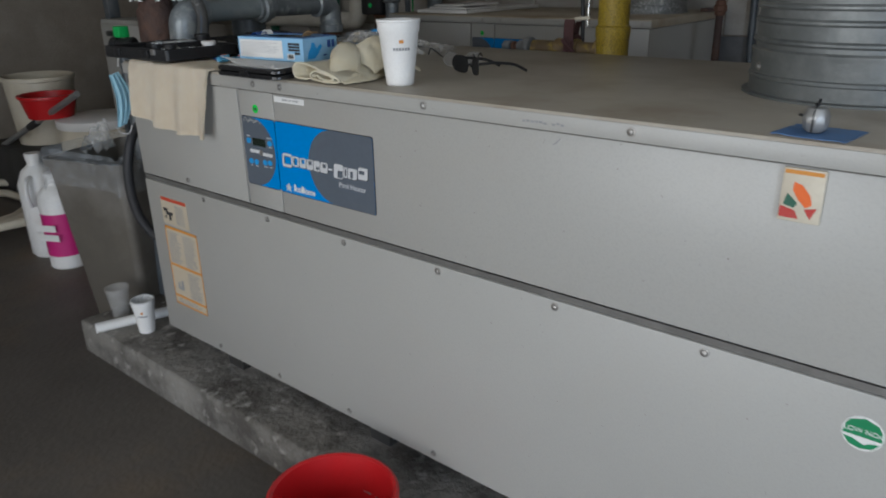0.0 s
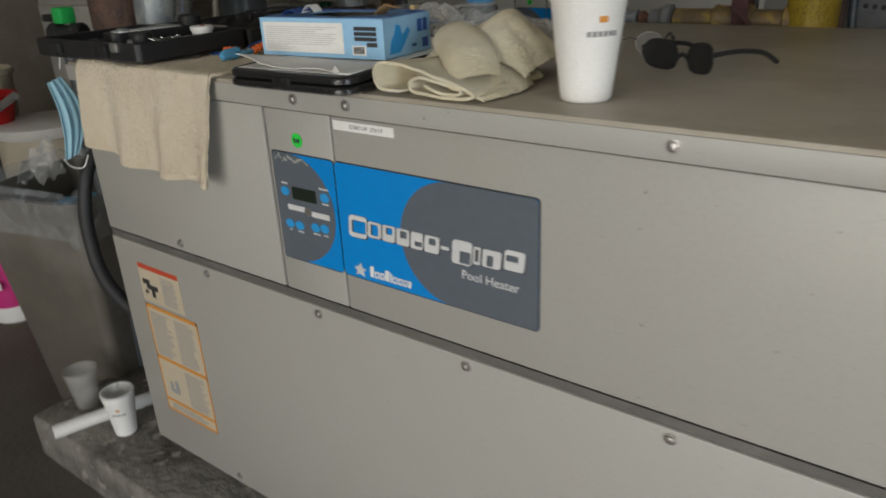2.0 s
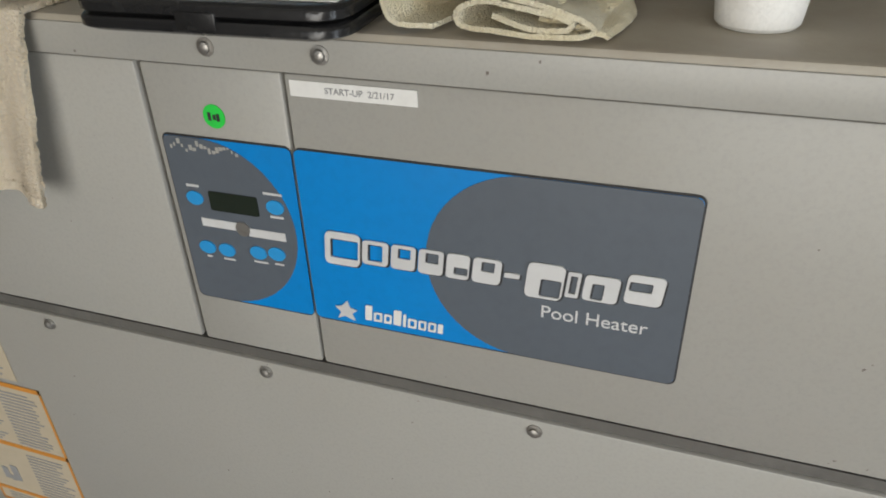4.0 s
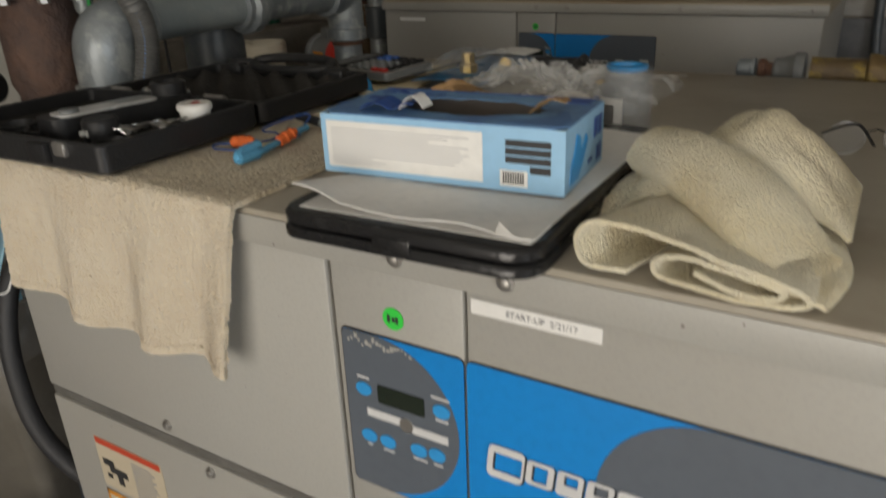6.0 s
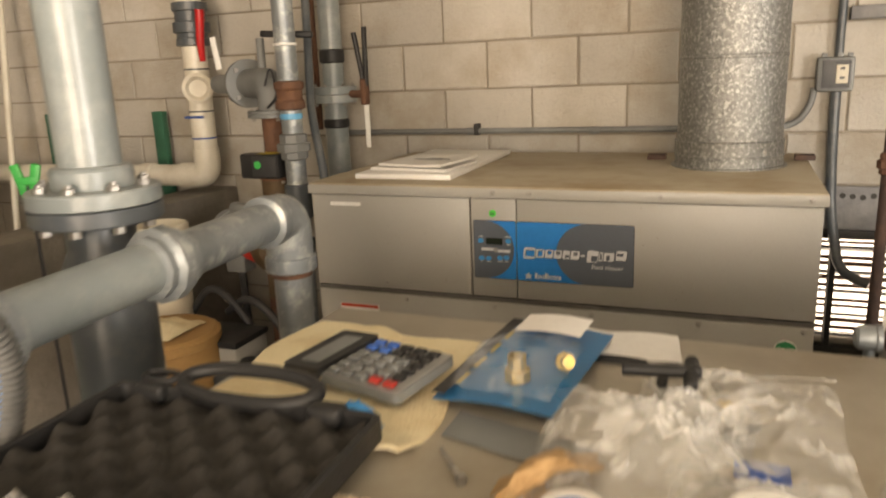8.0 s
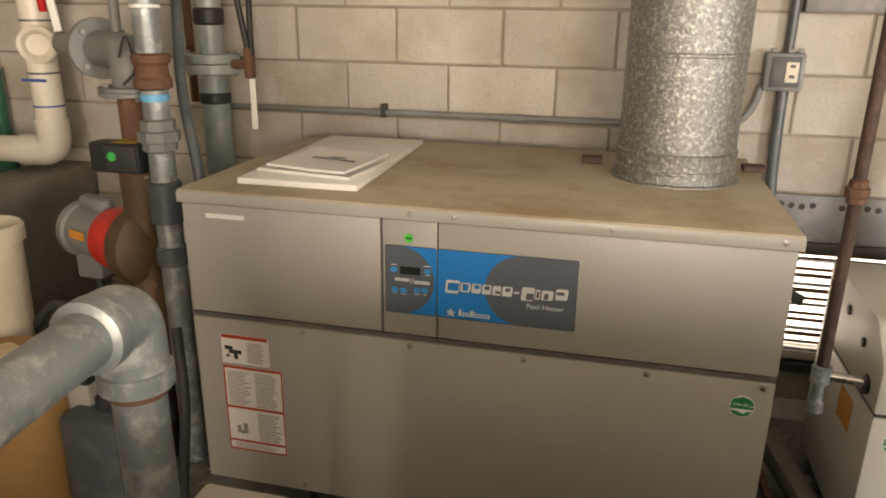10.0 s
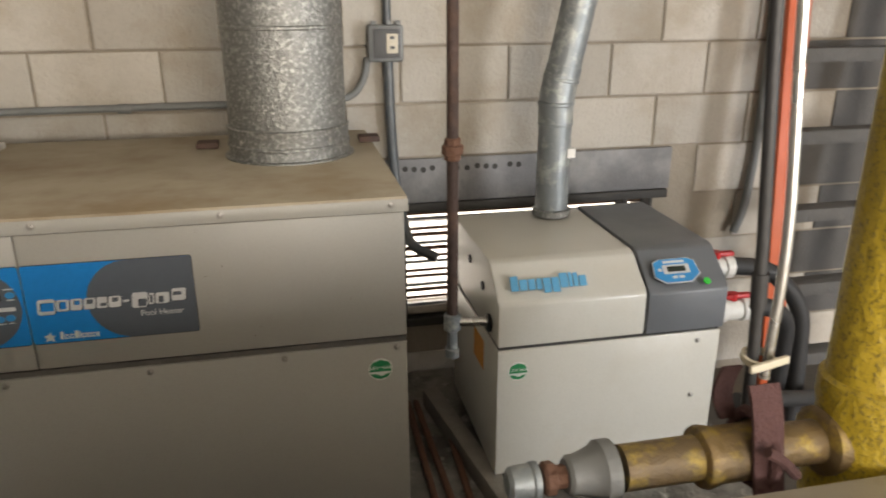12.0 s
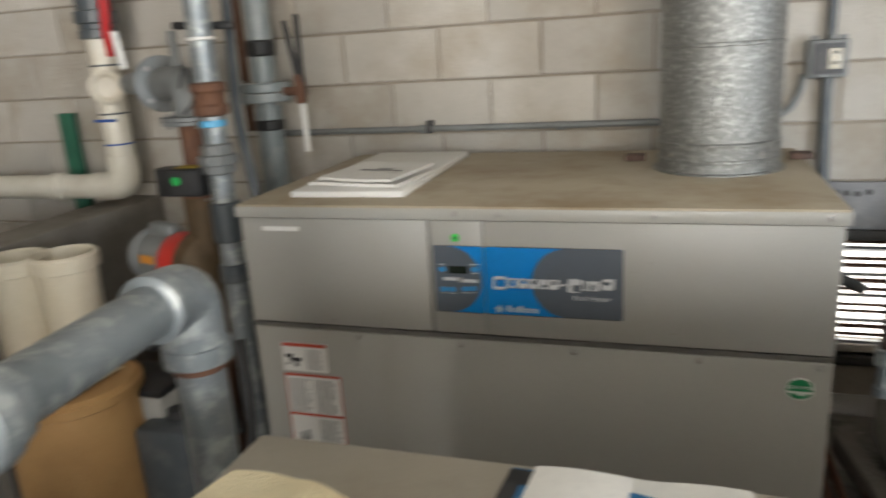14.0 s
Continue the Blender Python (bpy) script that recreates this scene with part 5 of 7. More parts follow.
# things at the near end of the top and on the front
ft = thing("tile_magnet", pose(0.366, 1.2765, 1.045), "small cream ceramic tile magnet painted in orange", "tile")
part("tile", box(0, 0.060, -0.007, 0, 0, 0.083, 0.0025), CREAMP, ft)
TF = pose(0, -0.0073, 0, 90)
part("painted_patch", slab([(0.018, 0.062), (0.030, 0.058), (0.042, 0.044), (0.046, 0.030), (0.038, 0.024), (0.026, 0.036), (0.017, 0.050)], 0, 0.0006, m=TF), ORANGEP, ft)
part("painted_patch", slab([(0.036, 0.022), (0.054, 0.026), (0.046, 0.008)], 0, 0.0005, m=TF), REDENAMEL, ft)
part("painted_patch", slab([(0.002, 0.006), (0.030, 0.006), (0.024, 0.018), (0.002, 0.024)], 0, 0.0005, m=TF), REDENAMEL, ft)
part("painted_patch", slab([(0.006, 0.026), (0.022, 0.022), (0.026, 0.030), (0.010, 0.044)], 0, 0.0004, m=TF), DGREEN, ft)
part("painted_border", bars([(0.003, 0.057, 0.074, 0.006)], m=TF), ORANGE, ft)
single("blister_card", sheet(10, 10, lambda u, v: (0.335 + 0.105 * u + 0.012 * v, 1.285 + 0.095 * v - 0.01 * u, TOP + 0.002 + 0.003 * wob(u * 4, v * 4, 3)), thick=0.001), BOXMID, "blue printed card in clear film", "card")
bl = thing("taped_weight", pose(0.388, 1.318, TOP + 0.004), "silver tape-wrapped weight with a black cord", "weight")
part("body", lathe([(0.011, 0), (0.017, 0.006), (0.019, 0.018), (0.019, 0.026), (0.014, 0.036), (0.006, 0.038)], 9), ALU, bl)
part("cord", sweep([(0, 0, 0.034), (0.001, 0.004, 0.05), (-0.02, 0.05, 0.012), (-0.05, 0.11, 0.004)], 0.0022, 6, bend=0.02), BLACKP, bl)
part("cord", sweep([(0.0, -0.019, 0.002), (0.0, -0.0195, 0.03), (0, -0.006, 0.040)], 0.0014, 6), BLACKP, bl)
mk = thing("pen_marks", pose(0, 1.2695, 0), "faded grey pen writing on the heater's lip", "writing")
rng = random.Random(3)
for i in range(10):
    x = -0.102 + 0.0092 * i
    if i != 6:
        part("stroke", bars([(x, x + 0.0065, 1.143 + rng.random() * 0.003, 0.004)], m=FRONT), GREYINK, mk)
part("tick", slab([(-0.040, 1.108), (-0.036, 1.106), (-0.022, 1.119), (-0.024, 1.120), (-0.036, 1.109)], 0, 0.0005, m=pose(0, 0.0074, 0, 90)), GREYINK, mk)

# face mask hooked on the heater's corner
fm = thing("face_mask", pose(-1.70, 1.285, 0.945), "pale blue pleated face mask hung from the case", "face mask")
part("mask", sheet(12, 16, lambda u, v: (-0.012 - 0.006 * math.sin(20 * u), -0.005 + 0.055 * u * (0.6 + 0.4 * math.sin(3.1 * v)) + 0.012 * math.sin(3 * v), 0.17 * v + 0.01 * u), thick=0.002), MASKBLUE, fm)
part("ear_loop", sweep([(-0.012, 0.03, 0.195), (0.03, 0.02, 0.245), (0.085, 0.01, 0.252)], 0.0016, 6, bend=0.012), WHITE, fm)
part("ear_loop", sweep([(-0.012, -0.01, 0.005), (-0.02, 0.005, -0.02), (-0.012, 0.03, -0.028), (-0.012, 0.045, 0.0)], 0.0016, 6, bend=0.012), WHITE, fm)

# ---- on the far heater's top ----
FT = 1.2005
single("grid_panel", box(-0.175, 0.175, 0, 0.72, 0, 0.018, 0.003, m=pose(-2.022, 3.335, FT, 0, 0, 1.0)), WHITE, "white louvred plastic light panel on the heater top", "panel")
mn = thing("manual_stack", pose(-2.18, 3.42, FT + 0.0185, 0, 0, -8), "stack of white printed manuals with curled covers", "manuals")
part("booklet", sheet(10, 10, lambda u, v: (0.30 * u, 0.24 * v, 0.010 + 0.004 * math.sin(3 * u) * v), thick=0.009), PAPER, mn)
part("booklet", sheet(10, 10, lambda u, v: (0.02 + 0.27 * u, 0.02 + 0.27 * v - 0.03 * u, 0.022 + 0.012 * max(0, u - 0.6) + 0.012 * max(0, v - 0.75)), thick=0.008), PAPER, mn)
part("cover_mark", bars([(0.10, 0.19, 0.13, 0.02), (0.15, 0.20, 0.15, 0.022)], m=pose(0, 0, 0.0245)), GREYINK, mn)
part("cover_mark", bars([(0.21, 0.26, 0.10, 0.012)], m=pose(0, 0, 0.030)), INK, mn)
for wx in (-1.258, -0.768):
    single("flue_flange_tab", box(wx - 0.032, wx + 0.032, 3.90, 3.96, FT, FT + 0.018, 0.003), RUSTDK, "brown metal tab beside the flue", "tab", group="flue tabs")


# ---- piping beside the near heater ----
def band(a, b, r, t=0.006, seg=28, bm=None):
    """A raised ring or socket round a pipe from a to b."""
    h = (Vector(b) - Vector(a)).length
    return lathe([(r, 0), (r + t, h * 0.12), (r + t, h * 0.88), (r, h)], seg, bm, along(a, b))


def flange(c, axis, r, h, bolts, mat, parent, bolt_r=0.78):
    """Two bolted flange plates at c across axis, bolts as parts."""
    m = along(c, Vector(c) + Vector(axis))
    part("flange", lathe([(r * 0.55, -h), (r * 0.97, -h), (r, -h * 0.9), (r, -h * 0.06), (r * 0.97, 0)], 36, m=m), mat[0], parent)
    part("flange", lathe([(r * 0.97, h * 0.04), (r, h * 0.1), (r, h * 0.9), (r * 0.97, h), (r * 0.55, h)], 36, m=m), mat[1], parent)
    for i in range(bolts):
        a = 6.28319 * (i + 0.5) / bolts
        o = m @ pose(r * bolt_r * math.cos(a), r * bolt_r * math.sin(a), 0)
        part("bolt", lathe([(0.0095, -h * 1.0 - 0.012), (0.0095, -h * 1.0), (0.005, -h * 1.0), (0.005, h), (0.0095, h), (0.0095, h + 0.008), (0.005, h + 0.009), (0.005, h + 0.013)], 6, m=o), SCREW, parent)


hp = thing("galvanised_pipe_run", pose(0, 0, 0), "dull galvanised pipe run with elbows and a union", "pipe")
PX, PZ = -1.738, 1.292
part("riser", rod((-1.722, 1.578, 0.0), (-1.722, 1.578, 1.20), 0.037, 28), CPVC, hp)
part("elbow", sweep([(-1.722, 1.578, 1.175), (-1.722, 1.580, 1.285), (-1.730, 1.665, PZ)], 0.050, 28, bend=0.09, steps=8), GALVD, hp)
part("elbow_socket", band((-1.722, 1.578, 1.165), (-1.722, 1.578, 1.205), 0.044, 0.012), GALVD, hp)
part("elbow_socket", band((-1.729, 1.632, PZ), (-1.731, 1.668, PZ), 0.042, 0.010), GALVD, hp)
part("rust_ring", band((-1.722, 1.578, 1.158), (-1.722, 1.578, 1.166), 0.038, 0.003), RUST, hp)
part("pipe", rod((-1.730, 1.655, PZ), (-1.742, 1.93, PZ + 0.004), 0.0370, 28), CPVC, hp)
part("union_nut", lathe([(0.038, 0), (0.046, 0.003), (0.046, 0.016), (0.049, 0.018), (0.056, 0.022), (0.056, 0.044), (0.049, 0.048), (0.046, 0.051), (0.046, 0.068), (0.038, 0.070)], 12, m=along((-1.740, 1.90, PZ + 0.003), (-1.745, 2.05, PZ + 0.004))), GALVD, hp)
part("pipe", rod((-1.742, 1.96, PZ + 0.004), (-1.778, 2.25, PZ), 0.0360, 28), GALVD, hp)
part("elbow", sweep([(-1.777, 2.235, PZ), (-1.784, 2.312, PZ), (-1.787, 2.318, 1.19)], 0.045, 28, bend=0.07, steps=8), GALVD, hp)
part("elbow_socket", band((-1.776, 2.222, PZ), (-1.779, 2.255, PZ), 0.039, 0.009), GALVD, hp)
part("elbow_socket", band((-1.787, 2.318, 1.178), (-1.787, 2.318, 1.212), 0.041, 0.009), GALVD, hp)
part("rust_ring", band((-1.787, 2.318, 1.168), (-1.787, 2.318, 1.178), 0.037, 0.003), RUST, hp)
part("down_pipe", rod((-1.787, 2.318, 0.0), (-1.787, 2.318, 1.19), 0.0360, 28), GALVD, hp)

vp = thing("flanged_riser", pose(-1.895, 1.975, 0), "grey plastic riser with a bolted flange over a dark pipe", "pipe")
part("upper_pipe", rod((0, 0, 1.40), (0, 0, CEIL_Z), 0.046, 32), CPVC, vp)
part("hub", lathe([(0.047, 1.39), (0.060, 1.392), (0.060, 1.425), (0.056, 1.43), (0.047, 1.432)], 32), CPVC, vp)
flange((0, 0, 1.372), (0, 0, 1), 0.097, 0.026, 8, (DARKPVC, CPVC), vp, 0.80)
part("lower_pipe", lathe([(0.058, 0.0), (0.058, 1.0), (0.066, 1.02), (0.066, 1.27), (0.052, 1.30), (0.052, 1.35)], 32), DARKPVC, vp)

vb = thing("flanged_riser", pose(-1.862, 1.565, 0), "grey flanged valve riser over a rusty pipe", "pipe")
part("upper_pipe", rod((0, 0, 1.40), (0, 0, CEIL_Z), 0.044, 28), CPVC, vb)
flange((0, 0, 1.365), (0, 0, 1), 0.098, 0.020, 8, (DARKPVC, PUMPGREY), vb, 0.8)
part("hub", lathe([(0.045, 1.385), (0.060, 1.387), (0.060, 1.43), (0.045, 1.435)], 28), CPVC, vb)
part("lower_pipe", lathe([(0.060, 0.0), (0.060, 1.18), (0.068, 1.20), (0.068, 1.30), (0.058, 1.315), (0.058, 1.345)], 28), RUSTDK, vb)
hs = thing("corrugated_hose", pose(0, 0, 0), "grey corrugated hose with a blue stripe", "hose")
HP = [(-1.86, 1.40, 1.70), (-1.74, 1.47, 1.53), (-1.672, 1.535, 1.435), (-1.655, 1.585, 1.365), (-1.652, 1.617, 1.29), (-1.66, 1.61, 1.22), (-1.675, 1.56, 1.10), (-1.68, 1.50, 0.85), (-1.70, 1.45, 0.3)]
HR = rounded(HP, 0.2, 60)
part("hose", sweep(HR, lambda t: 0.0195 + 0.0010 * math.sin(t * 440), 14), HOSEGREY, hs)
part("stripe", sweep([p + Vector((0.0125, -0.0135, 0.003)) for p in HR], 0.0012, 6), BOXMID, hs, "blue stripe along the hose")

# green valve handles and lines left of the case
for x, y, z, a in ((-3.0, 2.725, 1.25, 20),):
    gh = thing("green_valve_handle", pose(x, y, z, 0, 0, a), "bright green plastic valve handle on a thin line", "valve handle", "valve handles")
    for q in (-1, 1):
        part("handle", box(-0.015, 0.015, -0.007, 0.007, -0.055, 0.055, 0.005, m=pose(0.022 * q, 0, 0.02, 0, 14 * q)), GREENP, gh)
    part("handle_bridge", box(-0.035, 0.035, -0.009, 0.009, 0.01, 0.035, 0.005), GREENP, gh)
    part("stem", rod((0, 0, -0.05), (0, 0, 0.004), 0.008, 10), BLACKP, gh)
    part("line", rod((0, 0, -z), (0, 0, -0.045), 0.006, 8), RUBBER, gh)

gv = thing("green_ball_valve", pose(-2.13, 1.560, 1.17), "bright green valve handle on a black plastic body", "valve")
part("body", lathe([(0.024, -0.05), (0.030, -0.045), (0.030, -0.02), (0.024, -0.015), (0.024, 0.02), (0.030, 0.025), (0.030, 0.05), (0.024, 0.055)], 20, m=pose(0, 0, 0, 0, 90, 20)), BLACKP, gv)
part("handle", box(-0.026, 0.022, -0.022, 0.022, 0.028, 0.070, 0.006), GREENP, gv)
part("lever", box(-0.105, -0.026, -0.012, 0.012, 0.030, 0.050, 0.006), BLACKP, gv)
part("pipe", rod((0.0, 0.0, -1.17), (0, 0, -0.02), 0.024, 16), DARKPVC, gv)
gw = thing("steel_conduit", pose(-2.215, 1.90, 0), "upright galvanised conduit with a green wire", "conduit")
part("pipe", rod((0, 0, 0), (-0.03, 0, CEIL_Z), 0.022, 16), GALVD, gw)
part("coupling", band((-0.013, 0, 1.33), (-0.014, 0, 1.37), 0.022, 0.006), GALVD, gw)
part("green_wire", rod((0.028, -0.006, 0), (-0.002, -0.006, CEIL_Z), 0.004, 8), GREENP, gw)

# ---- pumps and pipes by the back wall ----
wp = thing("white_pvc_riser", pose(-3.44, 4.07, 0), "white plastic riser with a tee, black union and red lever", "pipe")
part("pipe", rod((0, 0, 1.18), (0, 0, 1.80), 0.058, 28), WPVC, wp)
part("pipe", rod((0, 0, 1.80), (0, 0, CEIL_Z), 0.058, 28), WPVC, wp)
part("union_nut", lathe([(0.060, 1.71), (0.080, 1.715), (0.080, 1.745), (0.074, 1.75), (0.074, 1.77), (0.088, 1.775), (0.088, 1.82), (0.074, 1.825), (0.074, 1.87), (0.084, 1.875), (0.084, 1.91), (0.060, 1.915)], 14), DARKPVC, wp, "dark grey union valve")
part("lever", sweep([(0.085, -0.05, 1.64), (0.095, -0.065, 1.72), (0.115, -0.07, 1.87)], lambda t: 0.014 + 0.008 * t, 12), REDP, wp, "red lever")
part("elbow", sweep([(0, 0, 1.22), (0, 0, 1.09), (-0.16, 0, 1.085)], 0.064, 24, bend=0.11, steps=8), WPVC, wp)
part("pipe", rod((-0.12, 0, 1.085), (-2.6, 0, 1.065), 0.055, 24), WPVC, wp)
part("coupling", band((-0.34, 0, 1.083), (-0.42, 0, 1.083), 0.056, 0.008), WPVC, wp)
part("tee_socket", lathe([(0.062, 0), (0.072, 0.004), (0.072, 0.04), (0.066, 0.044), (0.056, 0.046), (0.04, 0.03)], 24, m=along((0.03, -0.04, 1.515), (0.12, -0.16, 1.515))), WPVC, wp)
for z in (1.60, 1.40, 1.27):
    part("joint_ring", band((0, 0, z), (0, 0, z + 0.008), 0.058, 0.002), DARKPVC if z > 1.3 else BOXDEEP, wp)
part("tag", box(-0.0575, 0.0575, -0.059, -0.0575, 1.372, 1.384), BOXDEEP, wp)

pm = thing("circulation_pump", pose(0, 0, 0), "grey motor pump with a red bell and bronze volute", "pump")
PA, PB = Vector((-3.04, 3.68, 0.905)), Vector((-2.58, 3.52, 0.905))
d = (PB - PA).normalized()
part("motor", lathe([(0.03, 0), (0.085, 0.006), (0.098, 0.03), (0.098, 0.045), (0.090, 0.05), (0.090, 0.19), (0.080, 0.205)], 28, m=along(PA, PB)), PUMPGREY, pm)
part("motor_lid", band(PA + d * 0.012, PA + d * 0.05, 0.094, 0.006), PUMPGREY, pm)
part("terminal_box", box(-0.05, 0.05, -0.04, 0.04, -0.17, -0.05, 0.008, m=Matrix.Translation(PA + d * 0.07)), PUMPGREY, pm)
part("capacitor", box(-0.075, 0.075, -0.028, 0.028, 0.082, 0.135, 0.02, m=Matrix.Translation(PA + d * 0.13) @ pose(0, 0, 0, 0, 0, -19)), PUMPGREY, pm)
part("name_plate", box(0.0, 0.085, -0.0935, -0.091, 0.0, 0.03, m=Matrix.Translation(PA + d * 0.09) @ pose(0, 0, 0, 0, 0, -19)), ORANGE, pm, "yellow rating label")
part("bell", lathe([(0.084, 0.205), (0.106, 0.215), (0.112, 0.30), (0.100, 0.325)], 28, m=along(PA, PB)), REDENAMEL, pm, "red enamelled bell housing")
part("volute", lathe([(0.09, 0.325), (0.128, 0.34), (0.138, 0.37), (0.128, 0.405), (0.10, 0.425), (0.05, 0.435)], 28, m=along(PA, PB)), BRONZE, pm)
part("volute_neck", sweep([PA + d * 0.38 + Vector((0, 0, -0.22)), PA + d * 0.38, PA + d * 0.38 + Vector((0.02, 0, 0.26))], lambda t: 0.072 - 0.02 * math.sin(3.1 * t), 20), BRONZE, pm)
part("foot", box(-0.05, 0.05, -0.05, 0.05, -0.885, -0.10, 0.006, m=Matrix.Translation(PA + d * 0.38)), RUST, pm)
part("power_hose", sweep([PA + d * 0.07 + Vector((0, 0, -0.16)), PA + d * 0.08 + Vector((0, 0, -0.40)), PA + d * 0.1 + Vector((0.1, -0.1, -0.7))], 0.016, 10, bend=0.1), RUBBER, pm)
flange(PA + d * 0.385 + Vector((0.02, 0, 0.27)), (0, 0, 1), 0.078, 0.014, 4, (RUST, RUST), pm)
px, py = (PA + d * 0.385 + Vector((0.02, 0, 0)))[:2]
fs = thing("flow_switch", pose(px, py, 1.165), "black boxed flow switch on a rusty spool with a green dot", "switch")
part("spool", lathe([(0.05, 0.0), (0.05, 0.24)], 24), RUST, fs)
part("housing", box(-0.10, 0.075, -0.115, -0.045, 0.01, 0.105, 0.010), BLACKP, fs)
part("cover", box(-0.04, 0.07, -0.122, -0.116, 0.018, 0.098, 0.004), INK, fs)
part("green_dot", lathe([(0.015, 0), (0.015, 0.002)], 18, m=pose(-0.012, -0.1225, 0.065, 90)), GREENP, fs)
part("yellow_label", box(-0.02, 0.06, -0.11, -0.05, 0.1055, 0.107), YELLOW, fs)
el = thing("flanged_elbow", pose(px, py, 0), "grey cast iron flanged elbow to the white riser", "pipe")
part("elbow", sweep([(0, 0, 1.42), (0, 0, 1.53), (-0.22, 0.14, 1.53)], 0.058, 24, bend=0.12, steps=8), PUMPGREY, el)
flange((0, 0, 1.415), (0, 0, 1), 0.100, 0.014, 4, (PUMPGREY, PUMPGREY), el)
flange((-0.20, 0.127, 1.53), (-0.85, 0.54, 0), 0.098, 0.014, 4, (PUMPGREY, PUMPGREY), el)
part("stub", rod((-0.20, 0.127, 1.53), (-0.50, 0.32, 1.53), 0.042, 20), PUMPGREY, el)
part("valve_stem", rod((-0.07, 0.05, 1.58), (-0.07, 0.05, 1.70), 0.016, 12), PUMPGREY, el)
part("valve_handle", box(-0.10, 0.10, -0.016, 0.016, 1.70, 1.725, 0.006, m=pose(-0.05, 0.05, 0, 0, 3, 20)), BLACKP, el)
part("cord", sweep([(0.01, -0.06, 1.52), (0.05, -0.07, 1.60), (0.06, -0.05, 1.48), (0.02, -0.07, 1.44)], 0.004, 8, bend=0.05), RUBBER, el)
part("white_tag", box(0.02, 0.045, -0.06, -0.056, 1.60, 1.72, m=pose(0, 0, 0, 0, -8, 0)), WHITE, el)

gp = thing("galvanised_riser", pose(-2.53, 3.48, 0), "galvanised riser with a rusty coupling and union", "pipe")
part("pipe", rod((0, 0, 0.15), (0, 0, CEIL_Z), 0.039, 24), GALVD, gp)
part("coupling", lathe([(0.042, 0), (0.055, 0.006), (0.055, 0.03), (0.047, 0.04), (0.047, 0.07), (0.055, 0.08), (0.055, 0.10), (0.042, 0.106)], 20, m=pose(0, 0, 1.43)), RUST, gp)
part("tape_ring", band((0, 0, 1.397), (0, 0, 1.418), 0.040, 0.002), SKYBLUE, gp, "bright blue tape ring")
part("union_nut", lathe([(0.042, 0), (0.052, 0.006), (0.052, 0.03), (0.064, 0.034), (0.064, 0.062), (0.052, 0.066), (0.052, 0.095), (0.042, 0.10)], 8, m=pose(0, 0, 1.245)), PUMPGREY, gp)
part("lower_socket", lathe([(0.042, 0), (0.050, 0.004), (0.050, 0.13), (0.042, 0.135)], 20, m=pose(0, 0, 1.02)), DARKPVC, gp)
part("lower_socket", lathe([(0.042, 0), (0.048, 0.004), (0.048, 0.06), (0.042, 0.065)], 20, m=pose(0, 0, 0.88)), DARKPVC, gp)
part("strap", band((0, 0, 1.66), (0, 0, 1.67), 0.040, 0.003), WHITE, gp)

bv = thing("butterfly_valve_riser", pose(-2.66, 4.03, 0), "grey riser with a bolted butterfly valve and lever", "pipe")
part("pipe", rod((0, 0, 0.2), (0, 0, 1.43), 0.052, 24), CPVC, bv)
part("pipe", rod((0, 0, 1.50), (0, 0, CEIL_Z), 0.048, 24), CPVC, bv)
part("collar", band((0, 0, 1.60), (0, 0, 1.66), 0.049, 0.006), BLACKP, bv)
part("collar", band((0, 0, 1.32), (0, 0, 1.36), 0.053, 0.004), BLACKP, bv)
flange((0, 0, 1.465), (0, 0, 1), 0.100, 0.036, 6, (CPVC, CPVC), bv, 0.82)
part("valve_body", lathe([(0.094, 1.455), (0.094, 1.478)], 28), RUST, bv)
part("neck", rod((0.09, -0.02, 1.466), (0.19, -0.05, 1.466), 0.016, 12), RUST, bv)
part("lever_plate", box(0.165, 0.195, -0.075, -0.03, 1.42, 1.53, 0.010), RUST, bv)
part("lever", rod((0.18, -0.055, 1.50), (0.155, -0.075, 1.72), 0.011, 10), BLACKP, bv)
part("lever", rod((0.19, -0.055, 1.50), (0.205, -0.075, 1.74), 0.011, 10), BLACKP, bv)
part("tag", box(0.178, 0.200, -0.062, -0.060, 1.24, 1.42), WHITE, bv, "white hanging tag")
cv = thing("grey_conduit", pose(0, 0, 0), "bent grey conduit running down to the heater's side", "conduit")
part("pipe", sweep([(-2.62, 3.80, CEIL_Z), (-2.60, 3.75, 1.75), (-2.52, 3.60, 1.40), (-2.42, 3.50, 1.20), (-2.40, 3.50, 0.4)], 0.017, 12, bend=0.15), DARKPVC, cv)
part("pipe", rod((-2.561, 3.70, 0.9), (-2.561, 3.70, 1.28), 0.0055, 8), GREENP, cv, "green earth wire")
rp = thing("rusty_riser", pose(-2.84, 4.18, 0), "thin rusty pipe riser at the block wall", "pipe")
part("pipe", rod((0, 0, 1.3), (0, 0, CEIL_Z), 0.016, 12), RUST, rp)

# concrete ledge, posts and pole in the back corner
single("ledge", box(-3.66, -3.44, 2.35, 4.285, 0, 1.0, 0.012), CONCRETE, "rough low concrete pit wall", "ledge", "structure")
for x in (-4.634, -3.849):
    pg = thing("green_post", pose(x, 4.22, 0), "dark green metal fence post by the wall", "post", "green posts")
    part("post", box(-0.035, 0.035, -0.02, 0.02, 0.0, 1.40, 0.004), DGREEN, pg)
wl = thing("white_pole", pose(-4.70, 4.10, 0), "thin white plastic pole leaning at the wall", "pole")
part("pole", rod((0.05, -0.3, 0.0), (-0.10, 0.12, 2.6), 0.018, 10), WPVC, wl)
gb = thing("control_box", pose(-4.55, 3.3, 0.55), "grey metal control cabinet on a strut", "cabinet")
